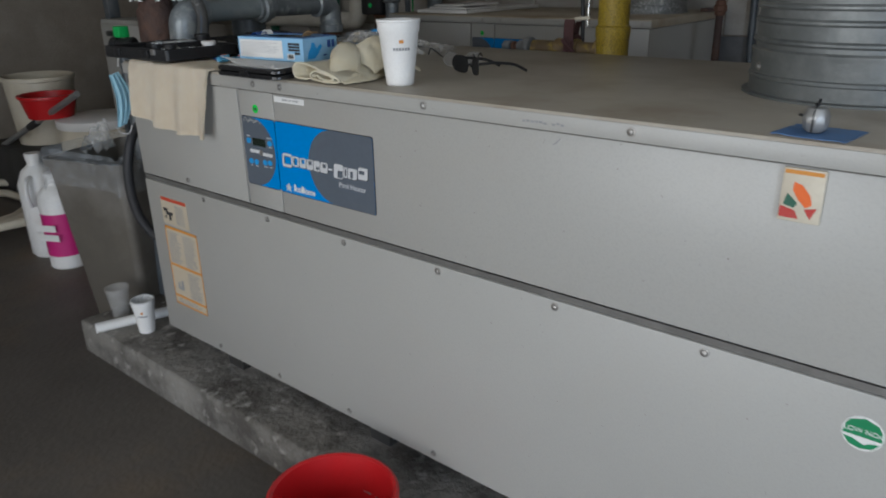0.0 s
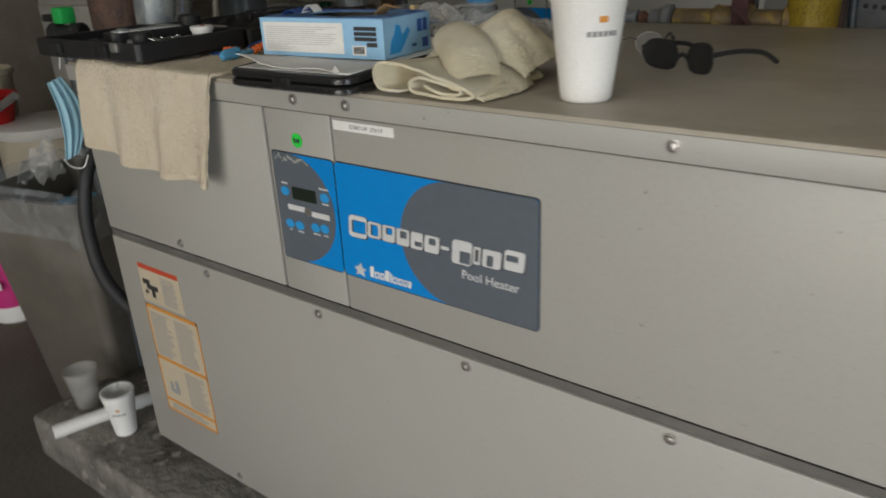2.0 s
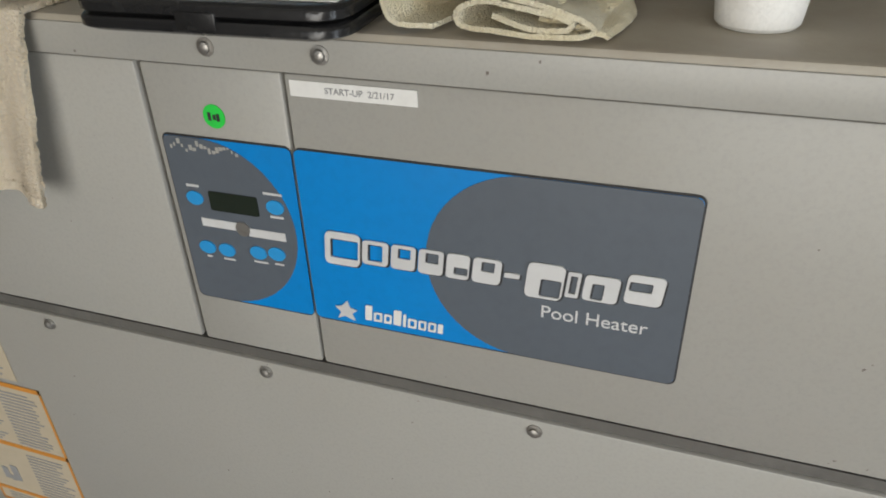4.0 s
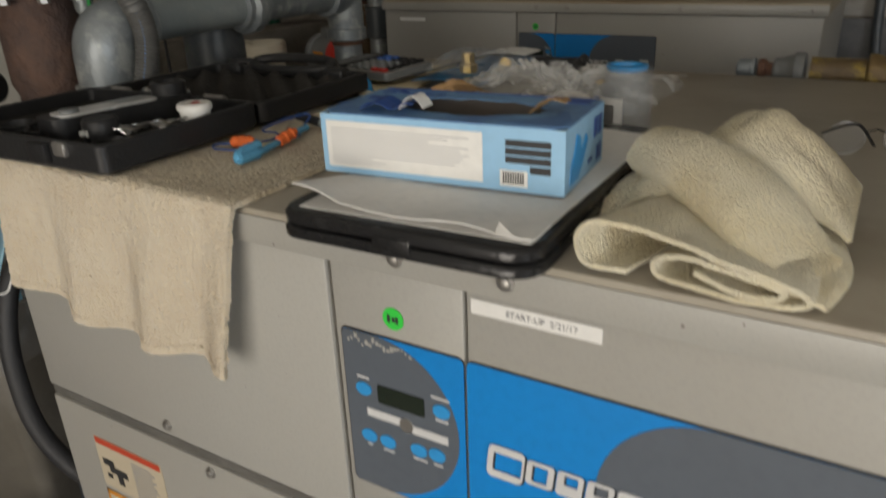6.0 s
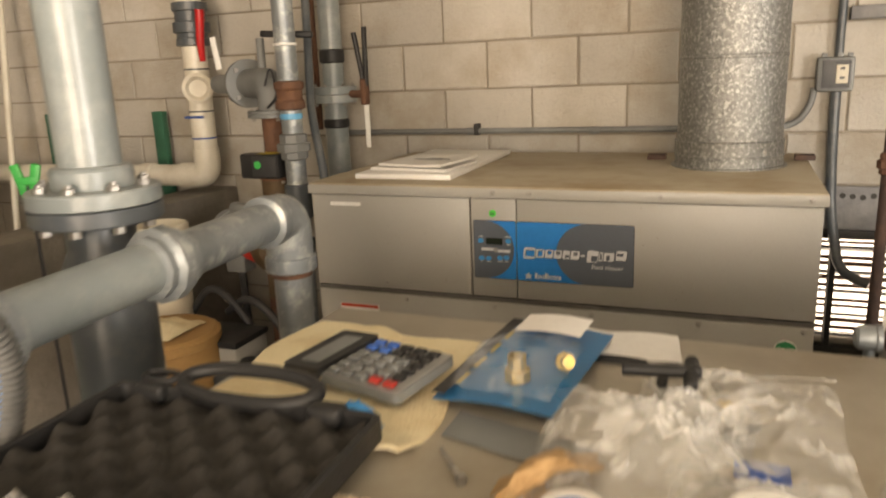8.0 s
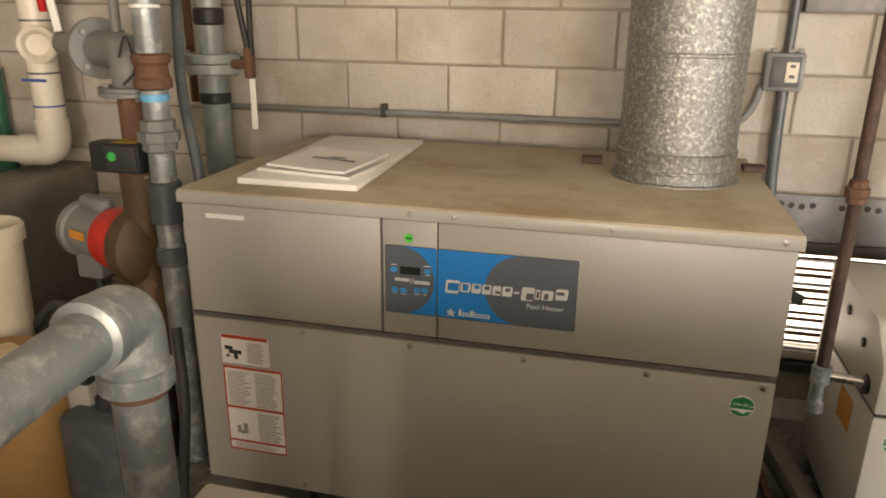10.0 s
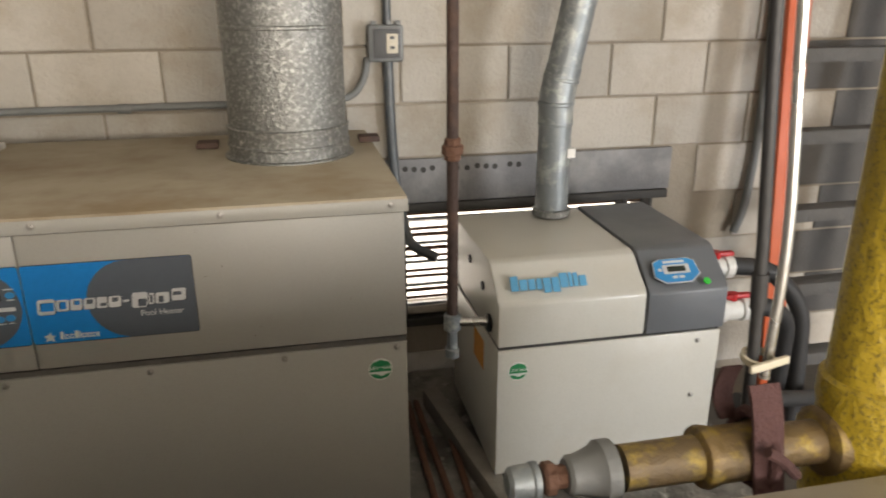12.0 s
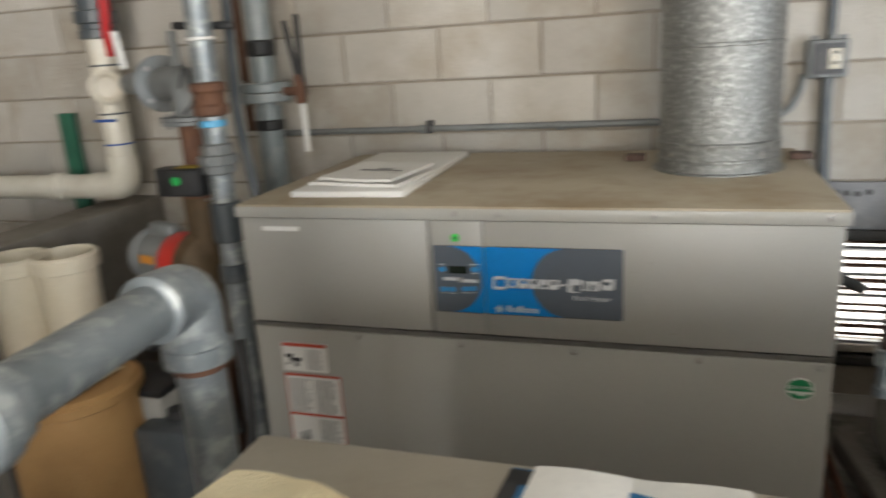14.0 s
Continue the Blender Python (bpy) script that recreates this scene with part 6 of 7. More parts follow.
part("cabinet", box(-0.30, 0.12, -0.11, 0.11, 0, 0.66, 0.008), PUMPGREY, gb)
part("door", box(-0.27, 0.09, -0.125, -0.11, 0.03, 0.63, 0.006), PUMPGREY, gb)
part("strut", box(-0.36, -0.31, -0.03, 0.03, -0.55, 2.4, 0.003), DARKPVC, gb, "dark steel strut")

# drum, pails and boxes by the pump
dr = thing("fibre_drum", pose(-2.95, 3.13, 0), "brown fibre drum with a clutter-topped lid", "drum")
part("body", lathe([(0.20, 0), (0.205, 0.01), (0.205, 0.62), (0.20, 0.63)], 36), DRUM, dr)
part("rim", band((0, 0, 0.60), (0, 0, 0.635), 0.205, 0.006), DRUM, dr)
part("lid", lathe([(0.20, 0.634), (0.19, 0.645), (0.02, 0.648)], 36), DRUM, dr)
part("rag", sheet(16, 16, lambda u, v: (-0.10 + 0.22 * u, -0.10 + 0.20 * v, 0.655 + 0.03 * math.sin(3 * u) * math.sin(3 * v) + 0.012 * wob(u * 4, v * 4, 1)), thick=0.004), RAG, dr, "crumpled stained cloth on the lid")
for x, y in ((-3.28, 3.30), (-3.12, 3.36)):
    pl = thing("pail", pose(x, y, 0.30), "tall cream plastic pail without a lid", "pail", "cream pails")
    part("pail", lathe([(0.085, 0), (0.10, 0.64), (0.112, 0.645), (0.112, 0.69), (0.104, 0.70), (0.096, 0.69), (0.08, 0.02)], 28), CREAMP, pl)
single("crate", box(-3.42, -2.98, 3.20, 3.50, 0.0, 0.298, 0.006), DARKGAP, "dark plastic crate under the pails", "crate")
tx = thing("transformer_box", pose(-2.78, 3.30, 0.15), "grey metal equipment box with a dark top", "box")
part("body", box(-0.12, 0.10, -0.10, 0.10, -0.15, 0.42, 0.010), TXGREY, tx)
part("top", box(-0.125, 0.105, -0.105, 0.105, 0.42, 0.445, 0.006), BLACKP, tx)
bj = thing("battery_jug", pose(-2.64, 3.22, 0), "dark plastic container behind the pipes", "container")
part("body", box(-0.10, 0.10, -0.10, 0.10, 0.0, 0.50, 0.02), DARKPVC, bj)
part("cap", rod((0, 0, 0.50), (0, 0, 0.53), 0.03, 14), INK, bj)
for k, pts in enumerate((((-2.9, 3.45, 0.62), (-2.75, 3.40, 0.72), (-2.62, 3.42, 0.60), (-2.55, 3.40, 0.35)), ((-3.1, 3.4, 0.55), (-2.95, 3.42, 0.75), (-2.80, 3.40, 0.66), (-2.70, 3.45, 0.4)), ((-2.42, 3.30, 0.75), (-2.36, 3.22, 0.55), (-2.40, 3.20, 0.176)))):
    single("black_hose", sweep(list(pts), 0.016, 10, bend=0.08), RUBBER, "looped black rubber hose", "hose", group="black hoses")
rg = thing("rubber_ring", pose(-2.36, 3.05, 0.002), "black rubber pipe ring lying on the floor", "ring")
part("ring", lathe([(0.062, 0), (0.068, 0.004), (0.068, 0.05), (0.062, 0.054), (0.058, 0.05), (0.058, 0.004)], 28, caps=False), RUBBER, rg)

# ---- at the foot of the near heater, by the plinth's end ----
foam_cup(-1.845, 1.318, 0.1325, 0.029, 0.043, 0.135, "white foam cup with a clear lid on the plinth", lid=True)
foam_cup(-2.06, 1.325, 0.1325, 0.033, 0.046, 0.125, "clear plastic cup on the plinth", mat=CLEARCUP)
single("plastic_tube", rod((-1.985, 1.185, 0.153), (-1.895, 1.46, 0.153), 0.020, 20, bevel=0.002), WHITE, "short length of white plastic pipe on the plinth", "tube")


def bin_liner():
    b = thing("waste_bin", pose(-2.31, 1.56, 0.0, 0, 0, 17), "tall grey plastic waste bin with a clear liner", "bin")

    def ring(h, s, r):
        return [(x, y, h) for x, y in round_rect(-s, s, -s, s, r, 6)]
    bm = bmesh.new()
    rs = [[bm.verts.new(p) for p in ring(h, s, r)] for h, s, r in ((0.0, 0.150, 0.03), (0.70, 0.205, 0.035), (0.70, 0.218, 0.04), (0.735, 0.220, 0.04), (0.735, 0.205, 0.035), (0.02, 0.145, 0.03))]
    k = len(rs[0])
    for p, q in zip(rs, rs[1:]):
        for i in range(k):
            bm.faces.new((p[i], p[(i + 1) % k], q[(i + 1) % k], q[i]))
    bm.faces.new(rs[0])
    bm.faces.new(rs[-1])
    part("body", bm, TANKGREY, b)
    o = ring(0, 1, 0.2)
    n = len(o)

    def liner(u, v):
        i = u * n
        a, c = o[int(i) % n], o[(int(i) + 1) % n]
        f = i - int(i)
        x, y = a[0] + (c[0] - a[0]) * f, a[1] + (c[1] - a[1]) * f
        s = 0.226 if v < 0.5 else 0.226 - 0.06 * (v - 0.5)
        z = 0.62 + 0.26 * v if v < 0.5 else 0.75 + 0.10 * math.sin(3 * (v - 0.5)) - 0.22 * (v - 0.5)
        return (x * s + 0.012 * wob(u * 12, v * 3, 2), y * s + 0.012 * wob(u * 12, v * 3, 6), z + 0.03 * wob(u * 9, v * 2, 4))
    part("liner", sheet(72, 10, liner), CLEARBAG2, b, "clear plastic bin liner")
    part("liner_knot", sheet(12, 12, lambda u, v: (-0.12 + 0.10 * u, -0.10 + 0.10 * v, 0.74 + 0.12 * math.sin(3 * u) * (0.5 + v * 0.5) + 0.03 * wob(u * 5, v * 5, 7)), thick=0.001), CLEARBAG, b)
    part("rubbish", sheet(14, 14, lambda u, v: (-0.17 + 0.34 * u, -0.17 + 0.34 * v, 0.62 + 0.06 * wob(u * 5, v * 5, 3))), SKYBLUE, b, "blue and grey rubbish inside")


bin_liner()
hz = thing("black_hose", pose(0, 0, 0), "thick black rubber drain hose beside the heater", "hose", "black hoses")
part("hose", sweep([(-1.90, 1.48, 0.93), (-1.875, 1.40, 0.88), (-1.87, 1.36, 0.76), (-1.80, 1.33, 0.62), (-1.70, 1.34, 0.54), (-1.60, 1.38, 0.52)], 0.017, 12, bend=0.08), RUBBER, hz)
part("end_ring", band((-1.905, 1.495, 0.94), (-1.898, 1.475, 0.925), 0.020, 0.006), GALVD, hz)
part("tap", rod((-1.91, 1.56, 0.94), (-1.90, 1.49, 0.935), 0.022, 14), BRONZE, hz)

ch = thing("chlorine_bottle", pose(-3.16, 1.60, 0), "white plastic pool chemical bottle with a magenta label", "bottle")
part("body", lathe([(0.085, 0), (0.095, 0.01), (0.095, 0.36), (0.085, 0.40), (0.040, 0.44), (0.040, 0.46)], 28), WHITE, ch)
part("label", lathe([(0.0957, 0.075), (0.0957, 0.30)], 28, caps=False), MAGENTA, ch)
part("label_text", bars([(-0.07, 0.05, 0.215, 0.035), (-0.06, 0.06, 0.165, 0.035)], m=pose(0.045, -0.098, 0.0, 90, 0, 26)), WHITE, ch)
part("cap", lathe([(0.045, 0.46), (0.047, 0.463), (0.047, 0.50), (0.042, 0.503)], 20), WHITE, ch)
ju = thing("white_jug", pose(-3.42, 1.62, 0), "white plastic jug with a handle", "jug")
part("body", lathe([(0.085, 0), (0.10, 0.02), (0.10, 0.40), (0.07, 0.47), (0.035, 0.50), (0.035, 0.53)], 24), WHITE, ju)
part("handle", sweep([(0.06, -0.06, 0.45), (0.10, -0.10, 0.44), (0.11, -0.11, 0.36), (0.09, -0.09, 0.30)], 0.012, 10, bend=0.03), WHITE, ju)
part("cap", lathe([(0.04, 0.53), (0.04, 0.56)], 18), WHITE, ju)
w1 = thing("white_drum", pose(-3.95, 2.25, 0), "large white plastic chemical drum with a yellow label", "drum")
part("body", lathe([(0.22, 0), (0.24, 0.02), (0.24, 0.50), (0.22, 0.56)], 32), CREAMP, w1)
part("lid", lathe([(0.245, 0.55), (0.25, 0.56), (0.25, 0.60), (0.23, 0.61)], 32), WHITE, w1)
part("label", slab([(-0.06, 0), (0, -0.06), (0.06, 0), (0, 0.06)], 0, 0.003, m=Matrix.Translation((0.135, -0.20, 0.33)) @ pose(0, 0, 0, 90, 0, 34)), YELLOW, w1, "yellow diamond label")
w2 = thing("white_pail", pose(-4.75, 2.25, 0.35), "white plastic pail on a dark crate", "pail")
part("pail", lathe([(0.19, 0), (0.22, 0.42), (0.235, 0.425), (0.235, 0.45), (0.222, 0.455), (0.21, 0.44), (0.18, 0.01)], 32), CREAMP, w2)
single("dark_crate", box(-5.1, -4.45, 1.95, 2.55, 0, 0.348, 0.01), DARKGAP, "dark crate under the white pail", "crate")
rb = thing("red_tub", pose(-4.15, 2.05, 0.61), "red plastic tub lying on the drum", "tub")
part("tub", lathe([(0.13, 0), (0.16, 0.12), (0.175, 0.125), (0.175, 0.14), (0.155, 0.14), (0.12, 0.01)], 28), REDP, rb)
tp = thing("telescopic_pole", pose(0, 0, 0), "long aluminium telescopic pole", "pole")
part("pole", rod((-5.3, 2.0, 0.20), (-3.62, 2.0, 0.80), 0.018, 12), ALU, tp)
part("joint", rod((-4.4, 2.0, 0.521), (-4.25, 2.0, 0.575), 0.023, 12), INK, tp)
single("coiled_hose", sweep([((0.42 + 0.012 * k) * math.cos(k * 0.5) , (0.34 + 0.01 * k) * math.sin(k * 0.5), 0.03 + 0.0025 * k) for k in range(40)], 0.026, 10), CREAMP, "coil of cream vacuum hose on the floor", "hose", m=pose(-4.55, 1.55, 0))
# grey cabinet and strut in the dark corner
gc = thing("control_box", pose(-2.93, 2.08, 0.72), "grey metal control cabinet on a dark strut", "cabinet")
part("cabinet", box(-0.22, 0.22, -0.10, 0.10, 0, 0.50, 0.008), TXGREY, gc)
part("door", box(-0.20, 0.20, -0.113, -0.10, 0.02, 0.48, 0.005), TXGREY, gc)
part("latch", box(0.13, 0.16, -0.122, -0.113, 0.20, 0.28, 0.003), STEEL, gc)
part("strut", box(-0.30, -0.25, -0.03, 0.03, -0.72, 2.3, 0.003), DARKPVC, gc)
part("strut", box(0.25, 0.29, 0.0, 0.05, -0.72, 0.6, 0.003), DARKPVC, gc)
# red bucket in front of the plinth
rk = thing("red_bucket", pose(-0.425, 1.005, 0.0), "bright red plastic bucket on the floor", "bucket")
part("bucket", lathe([(0.105, 0), (0.112, 0.004), (0.142, 0.262), (0.152, 0.264), (0.153, 0.292), (0.146, 0.296), (0.139, 0.292), (0.134, 0.262), (0.104, 0.008)], 48), REDP, rk)
part("bail", sweep([(0.15 * math.cos(a), 0.15 * math.sin(a) - 0.02 * math.sin(a), 0.262 - 0.06 * math.sin(a)) for a in [k * 0.31416 for k in range(11)]], 0.003, 6), STEEL, rk)
part("bail_lug", box(0.140, 0.162, -0.016, 0.016, 0.246, 0.268, 0.003), REDP, rk)


# ---- the small square heater and what stands round it ----
def square_heater():
    x0, x1, xm, yf, yb, zb = -0.468, 0.247, -0.010, 3.45, 4.02, 0.235
    h = thing("square_heater", pose(0, 0, 0), "cream square pool heater with a grey control hood", "heater")
    part("lower_jacket", box(x0, x1, yf, yb, zb, 0.660, 0.006), ERWHITE, h)
    part("seam", box(x0 + 0.006, x1 - 0.006, yf + 0.006, yb - 0.006, 0.655, 0.675), DARKGAP, h)

    def hood(a, b, mat, name, grow):
        prof = [(yf - grow, 0.670), (yf - grow, 0.800), (yf + 0.012, 0.812 + grow), (3.555, 0.893 + grow), (3.58, 0.900 + grow), (yb + grow, 0.905 + grow), (yb + grow, 0.670)]
        bm = slab([(p, q) for p, q in prof], a, b, m=Matrix(((0, 0, 1, 0), (1, 0, 0, 0), (0, 1, 0, 0), (0, 0, 0, 1))))
        bmesh.ops.bevel(bm, geom=bm.edges[:], offset=0.006, segments=2, affect="EDGES", profile=0.5)
        return part(name, bm, mat, h)
    hood(x0, xm - 0.002, ERWHITE, "upper_jacket", 0.0)
    hd = hood(xm + 0.002, x1 + 0.004, ERGREY, "control_hood", 0.006)
    # the sloping control face
    m = Matrix.Translation((0.092, 3.487, 0.8545)) @ Matrix.Rotation(math.atan2(0.081, 0.093), 4, "X")
    out = [(-0.072, -0.020), (-0.040, -0.041), (0.040, -0.041), (0.072, -0.018), (0.066, 0.026), (0.045, 0.036), (-0.045, 0.036), (-0.066, 0.026)]
    part("keypad", slab(out, 0, 0.004, m=m), BUTTON, hd, "blue membrane keypad")
    part("keypad_rim", slab([(1.05 * a, 1.08 * b) for a, b in out], 0, 0.002, m=m), SILVER, hd)
    part("display", slab(round_rect(-0.028, 0.030, -0.008, 0.010, 0.002), 0.004, 0.006, m=m), LCD, hd)
    part("display_rim", slab(round_rect(-0.042, 0.044, -0.014, 0.016, 0.004), 0.004, 0.005, m=m), SILVER, hd)
    part("caption", bars([(-0.036, 0.034, 0.022, 0.008), (-0.018, -0.002, -0.030, 0.009), (0.004, 0.02, -0.030, 0.009), (-0.058, -0.046, -0.004, 0.01)], m=m @ pose(0, 0, 0.004)), SILVER, hd)
    part("green_dot", slab(disc(0.088, -0.046, 0.011), 0, 0.003, m=m), GREENDOT, hd, "round bright green sticker")
    # maker's mark as plain blue blocks with a white shadow
    xs = -0.425
    for i, (w, hh, lo) in enumerate(((0.022, 0.046, 0), (0.022, 0.034, 0), (0.021, 0.034, 0), (0.016, 0.034, 0), (0.022, 0.046, -0.012), (0.022, 0.046, -0.012), (0.024, 0.046, 0), (0.009, 0.046, 0), (0.014, 0.044, 0), (0.021, 0.034, 0))):
        mm = Matrix.Translation((xs, 3.452 + 0.010, 0.822 + 0.0)) @ Matrix.Rotation(math.atan2(0.081, 0.093), 4, "X")
        part("emblem_block", slab([(0, lo), (w, lo), (w + 0.003, lo + hh), (0.003, lo + hh)], 0.0025, 0.006, m=mm @ pose(0, 0.016, 0.002)), SKYBLUE, h)
        xs += w + 0.004
    gs = part("green_sticker", slab(disc(-0.405, 0.590, 0.030), 0, 0.0008, m=pose(0, yf - 0.0005, 0, 90)), WHITE, h, "round green and white sticker")
    part("sticker_band", slab([(-0.433, 0.584), (-0.377, 0.584), (-0.379, 0.600), (-0.385, 0.610), (-0.405, 0.617), (-0.425, 0.610), (-0.431, 0.600)], 0.0008, 0.0014, m=pose(0, yf - 0.0005, 0, 90)), GREEN, gs)
    part("sticker_ring", slab([(-0.431, 0.579), (-0.421, 0.567), (-0.405, 0.563), (-0.389, 0.567), (-0.379, 0.579), (-0.393, 0.576), (-0.401, 0.571), (-0.417, 0.578)], 0.0008, 0.0014, m=pose(0, yf - 0.0005, 0, 90)), GREEN, gs)
    lettering("sticker_text", "LOW NOx", 0.0115, WHITE, gs, pose(-0.405, yf - 0.0024, 0.591, 90), align="CENTER")
    for y, z in ((3.62, 0.80), (3.78, 0.83)):
        part("side_plug", lathe([(0.014, 0), (0.014, 0.005), (0.010, 0.006)], 14, m=pose(x0, y, z, 0, -90)), BLACKP, h)
    part("gas_grommet", lathe([(0.028, 0), (0.028, 0.008), (0.020, 0.010)], 20, m=pose(x0 - 0.001, 3.535, 0.715, 0, -90)), BLACKP, h)
    part("side_label", slab([(0, 0), (0.12, 0), (0.12, 0.10), (0, 0.10)], 0, 0.0008, m=pose(x0 - 0.0005, 3.72, 0.52, 90, 0, -90)), ORANGE, h, "yellow warning label on the side")
    for z in (0.63, 0.44):
        share("screw", SCREW_ME, h, pose(0.17, yf, z, 90))
    for fx in (x0 + 0.05, x1 - 0.11):
        part("skid", box(fx, fx + 0.06, yf + 0.02, yb - 0.02, 0.160, zb + 0.004), DARKGAP, h)
    part("flue_collar", lathe([(0.066, 0), (0.066, 0.02), (0.060, 0.024)], 28, m=pose(-0.135, 3.955, 0.910)), GALV, h)


square_heater()
fl = thing("small_flue", pose(-0.135, 3.955, 0.912), "narrow galvanised flue with an adjustable elbow", "flue pipe", "flues")
part("duct", lathe([(0.056, 0.0), (0.056, 0.31), (0.059, 0.312), (0.059, 0.32), (0.056, 0.322)], 32), GALVD, fl)
part("elbow", lathe([(0.0585, 0.32), (0.0585, 0.375), (0.0615, 0.378), (0.0615, 0.386), (0.0585, 0.389)], 32), GALVD, fl)
e1, e2, e3 = Vector((0, 0, 0.385)), Vector((0.012, 0, 0.455)), Vector((0.125, -0.02, 1.05))
part("elbow", rod(e1, e2 + Vector((0, 0, 0.02)), 0.0585, 32), GALVD, fl)
part("elbow", lathe([(0.0585, 0), (0.0615, 0.002), (0.0615, 0.010), (0.0585, 0.012), (0.0585, 0.05)], 32, m=along(e2, e3)), GALVD, fl)
part("duct", rod(e2, e3 + (e3 - e2) * 2, 0.056, 32), GALVD, fl)
part("tape_patch", box(0.03, 0.058, -0.052, -0.030, 0.205, 0.235), WHITE, fl, "small white tape patch")

# ---- the yellow gas main ----
gm = thing("gas_main", pose(-0.416, 2.224, 0) @ Matrix.Diagonal((0.93, 0.93, 1, 1)), "upright yellow-painted gas main with flaking black spots", "gas pipe")
part("pipe", sweep([(0, 0, 0), (0.0, 0, 0.9), (0.0, 0, 1.8), (0.0, 0, CEIL_Z)], 0.050, 32), YELLOW, gm)
part("tee", lathe([(0.050, 0), (0.056, 0.004), (0.056, 0.03), (0.053, 0.04), (0.053, 0.12), (0.056, 0.13), (0.056, 0.156), (0.050, 0.16)], 32, m=pose(0, 0, 1.09)), YELLOW, gm)
g2 = thing("gas_branch", pose(0, 2.228, 1.172) @ Matrix.Diagonal((1, 0.87, 0.87, 1)), "worn yellow and brass threaded gas branch with fittings", "gas pipe")
part("branch_socket", lathe([(0.036, 0), (0.044, 0.004), (0.044, 0.032), (0.036, 0.05), (0.036, 0.08)], 24, m=along((-0.470, 0, 0), (-0.38, 0.0, 0))), YELLOWW, g2)
part("pipe", rod((-0.70, 0, 0), (-0.42, 0, 0), 0.028, 24), YELLOWW, g2)
part("coupling", lathe([(0.030, 0), (0.037, 0.003), (0.039, 0.008), (0.037, 0.016), (0.035, 0.022), (0.035, 0.062), (0.037, 0.068), (0.039, 0.076), (0.037, 0.082), (0.030, 0.085)], 24, m=along((-0.615, 0, 0), (-0.5, 0, 0))), YELLOWW, g2)
part("reducer", lathe([(0.020, 0), (0.024, 0.004), (0.024, 0.012), (0.031, 0.030), (0.037, 0.036), (0.037, 0.050), (0.030, 0.052)], 24, m=along((-0.760, 0, 0), (-0.6, 0, 0))), PUMPGREY, g2, "grey malleable iron reducer")
part("nut", lathe([(0.017, 0), (0.020, 0.003), (0.020, 0.012), (0.014, 0.014), (0.014, 0.03)], 8, m=along((-0.785, 0, 0), (-0.7, 0, 0))), RUST, g2)
part("end_cap", lathe([(0.014, 0), (0.019, 0.004), (0.020, 0.012), (0.020, 0.024), (0.022, 0.026), (0.022, 0.032), (0.016, 0.033)], 20, m=along((-0.822, 0, 0), (-0.7, 0, 0))), GALVD, g2)
st = thing("pipe_strap", pose(-0.546, 2.228, 1.174), "dark rubber strap tied round the gas branch", "strap")
part("loop", sweep([(0, 0.040 * math.cos(k * 0.5236), 0.040 * math.sin(k * 0.5236)) for k in range(13)], 0.007, 8), STRAP, st)
part("band", sheet(6, 14, lambda u, v: (-0.018 + 0.034 * u - 0.012 * v, -0.043 + 0.028 * v * v + 0.004 * math.sin(5 * v), -0.045 + 0.135 * v), thick=0.005), STRAP, st)
part("loop_end", sheet(6, 12, lambda u, v: (-0.022 + 0.022 * u - 0.010 * math.sin(3.14159 * v), 0.030 + 0.006 * v, 0.020 + 0.060 * v), thick=0.005), STRAP, st)
part("hook", sweep([(0.02, -0.045, -0.005), (-0.004, -0.05, 0.02), (-0.02, -0.048, 0.03)], 0.006, 8, bend=0.01), STRAP, st)
zp = thing("cable_tie", pose(-0.535, 2.258, 1.262), "cream cable tie round the hanging lines", "cable tie")
part("loop", lathe([(0.015, 0), (0.0175, 0.001), (0.0175, 0.008), (0.015, 0.009)], 16, caps=False, m=pose(0, 0, 0, 8)), CREAMP, zp)
part("tail", box(-0.024, 0.026, -0.020, -0.015, 0.0, 0.009, 0.001, m=pose(0, 0, 0, 0, -5, 8)), CREAMP, zp)
hl = thing("hanging_lines", pose(-0.528, 2.258, 1.19), "black pipe and bright steel tube hanging together", "lines")
part("black_pipe", sweep([(-0.010, 0, 0), (-0.012, 0.0, 0.078), (-0.020, 0.0, 0.2), (-0.045, 0.0, 0.45), (-0.150, 0.0, 1.85)], 0.0064, 12), RUBBER, hl)
part("coupling", rod((-0.0155, 0, 0.135), (-0.018, 0, 0.175), 0.0085, 12), RUBBER, hl)
part("steel_tube", sweep([(0.006, 0, 0.05), (0.010, 0, 0.20), (-0.018, 0, 0.444), (-0.135, 0.0, 1.85)], 0.0056, 12, steps=12, bend=0.15), BRIGHT, hl, "bright steel tube")

# ---- rusty gas riser by the wall ----
rr = thing("rusty_riser", pose(-0.578, 3.56, 0), "thin rusty iron pipe riser with a union", "pipe")
part("pipe", rod((0, 0, 0.70), (0, 0, CEIL_Z), 0.0165, 16), RUSTDK, rr)
part("union", lathe([(0.020, 0), (0.024, 0.004), (0.024, 0.016), (0.031, 0.020), (0.031, 0.042), (0.024, 0.046), (0.024, 0.060), (0.020, 0.064)], 8, m=pose(0, 0, 1.205)), RUST, rr)
part("tee", lathe([(0.020, 0), (0.026, 0.004), (0.026, 0.05), (0.020, 0.054)], 14, m=pose(0, 0, 0.69)), GALVD, rr)
part("nipple", rod((0, 0, 0.716), (0.11, -0.02, 0.716), 0.014, 12), STEEL, rr)
part("drip_leg", lathe([(0.017, 0), (0.022, 0.003), (0.022, 0.03), (0.017, 0.034), (0.015, 0.09)], 14, m=pose(0, 0, 0.60)), GALVD, rr)

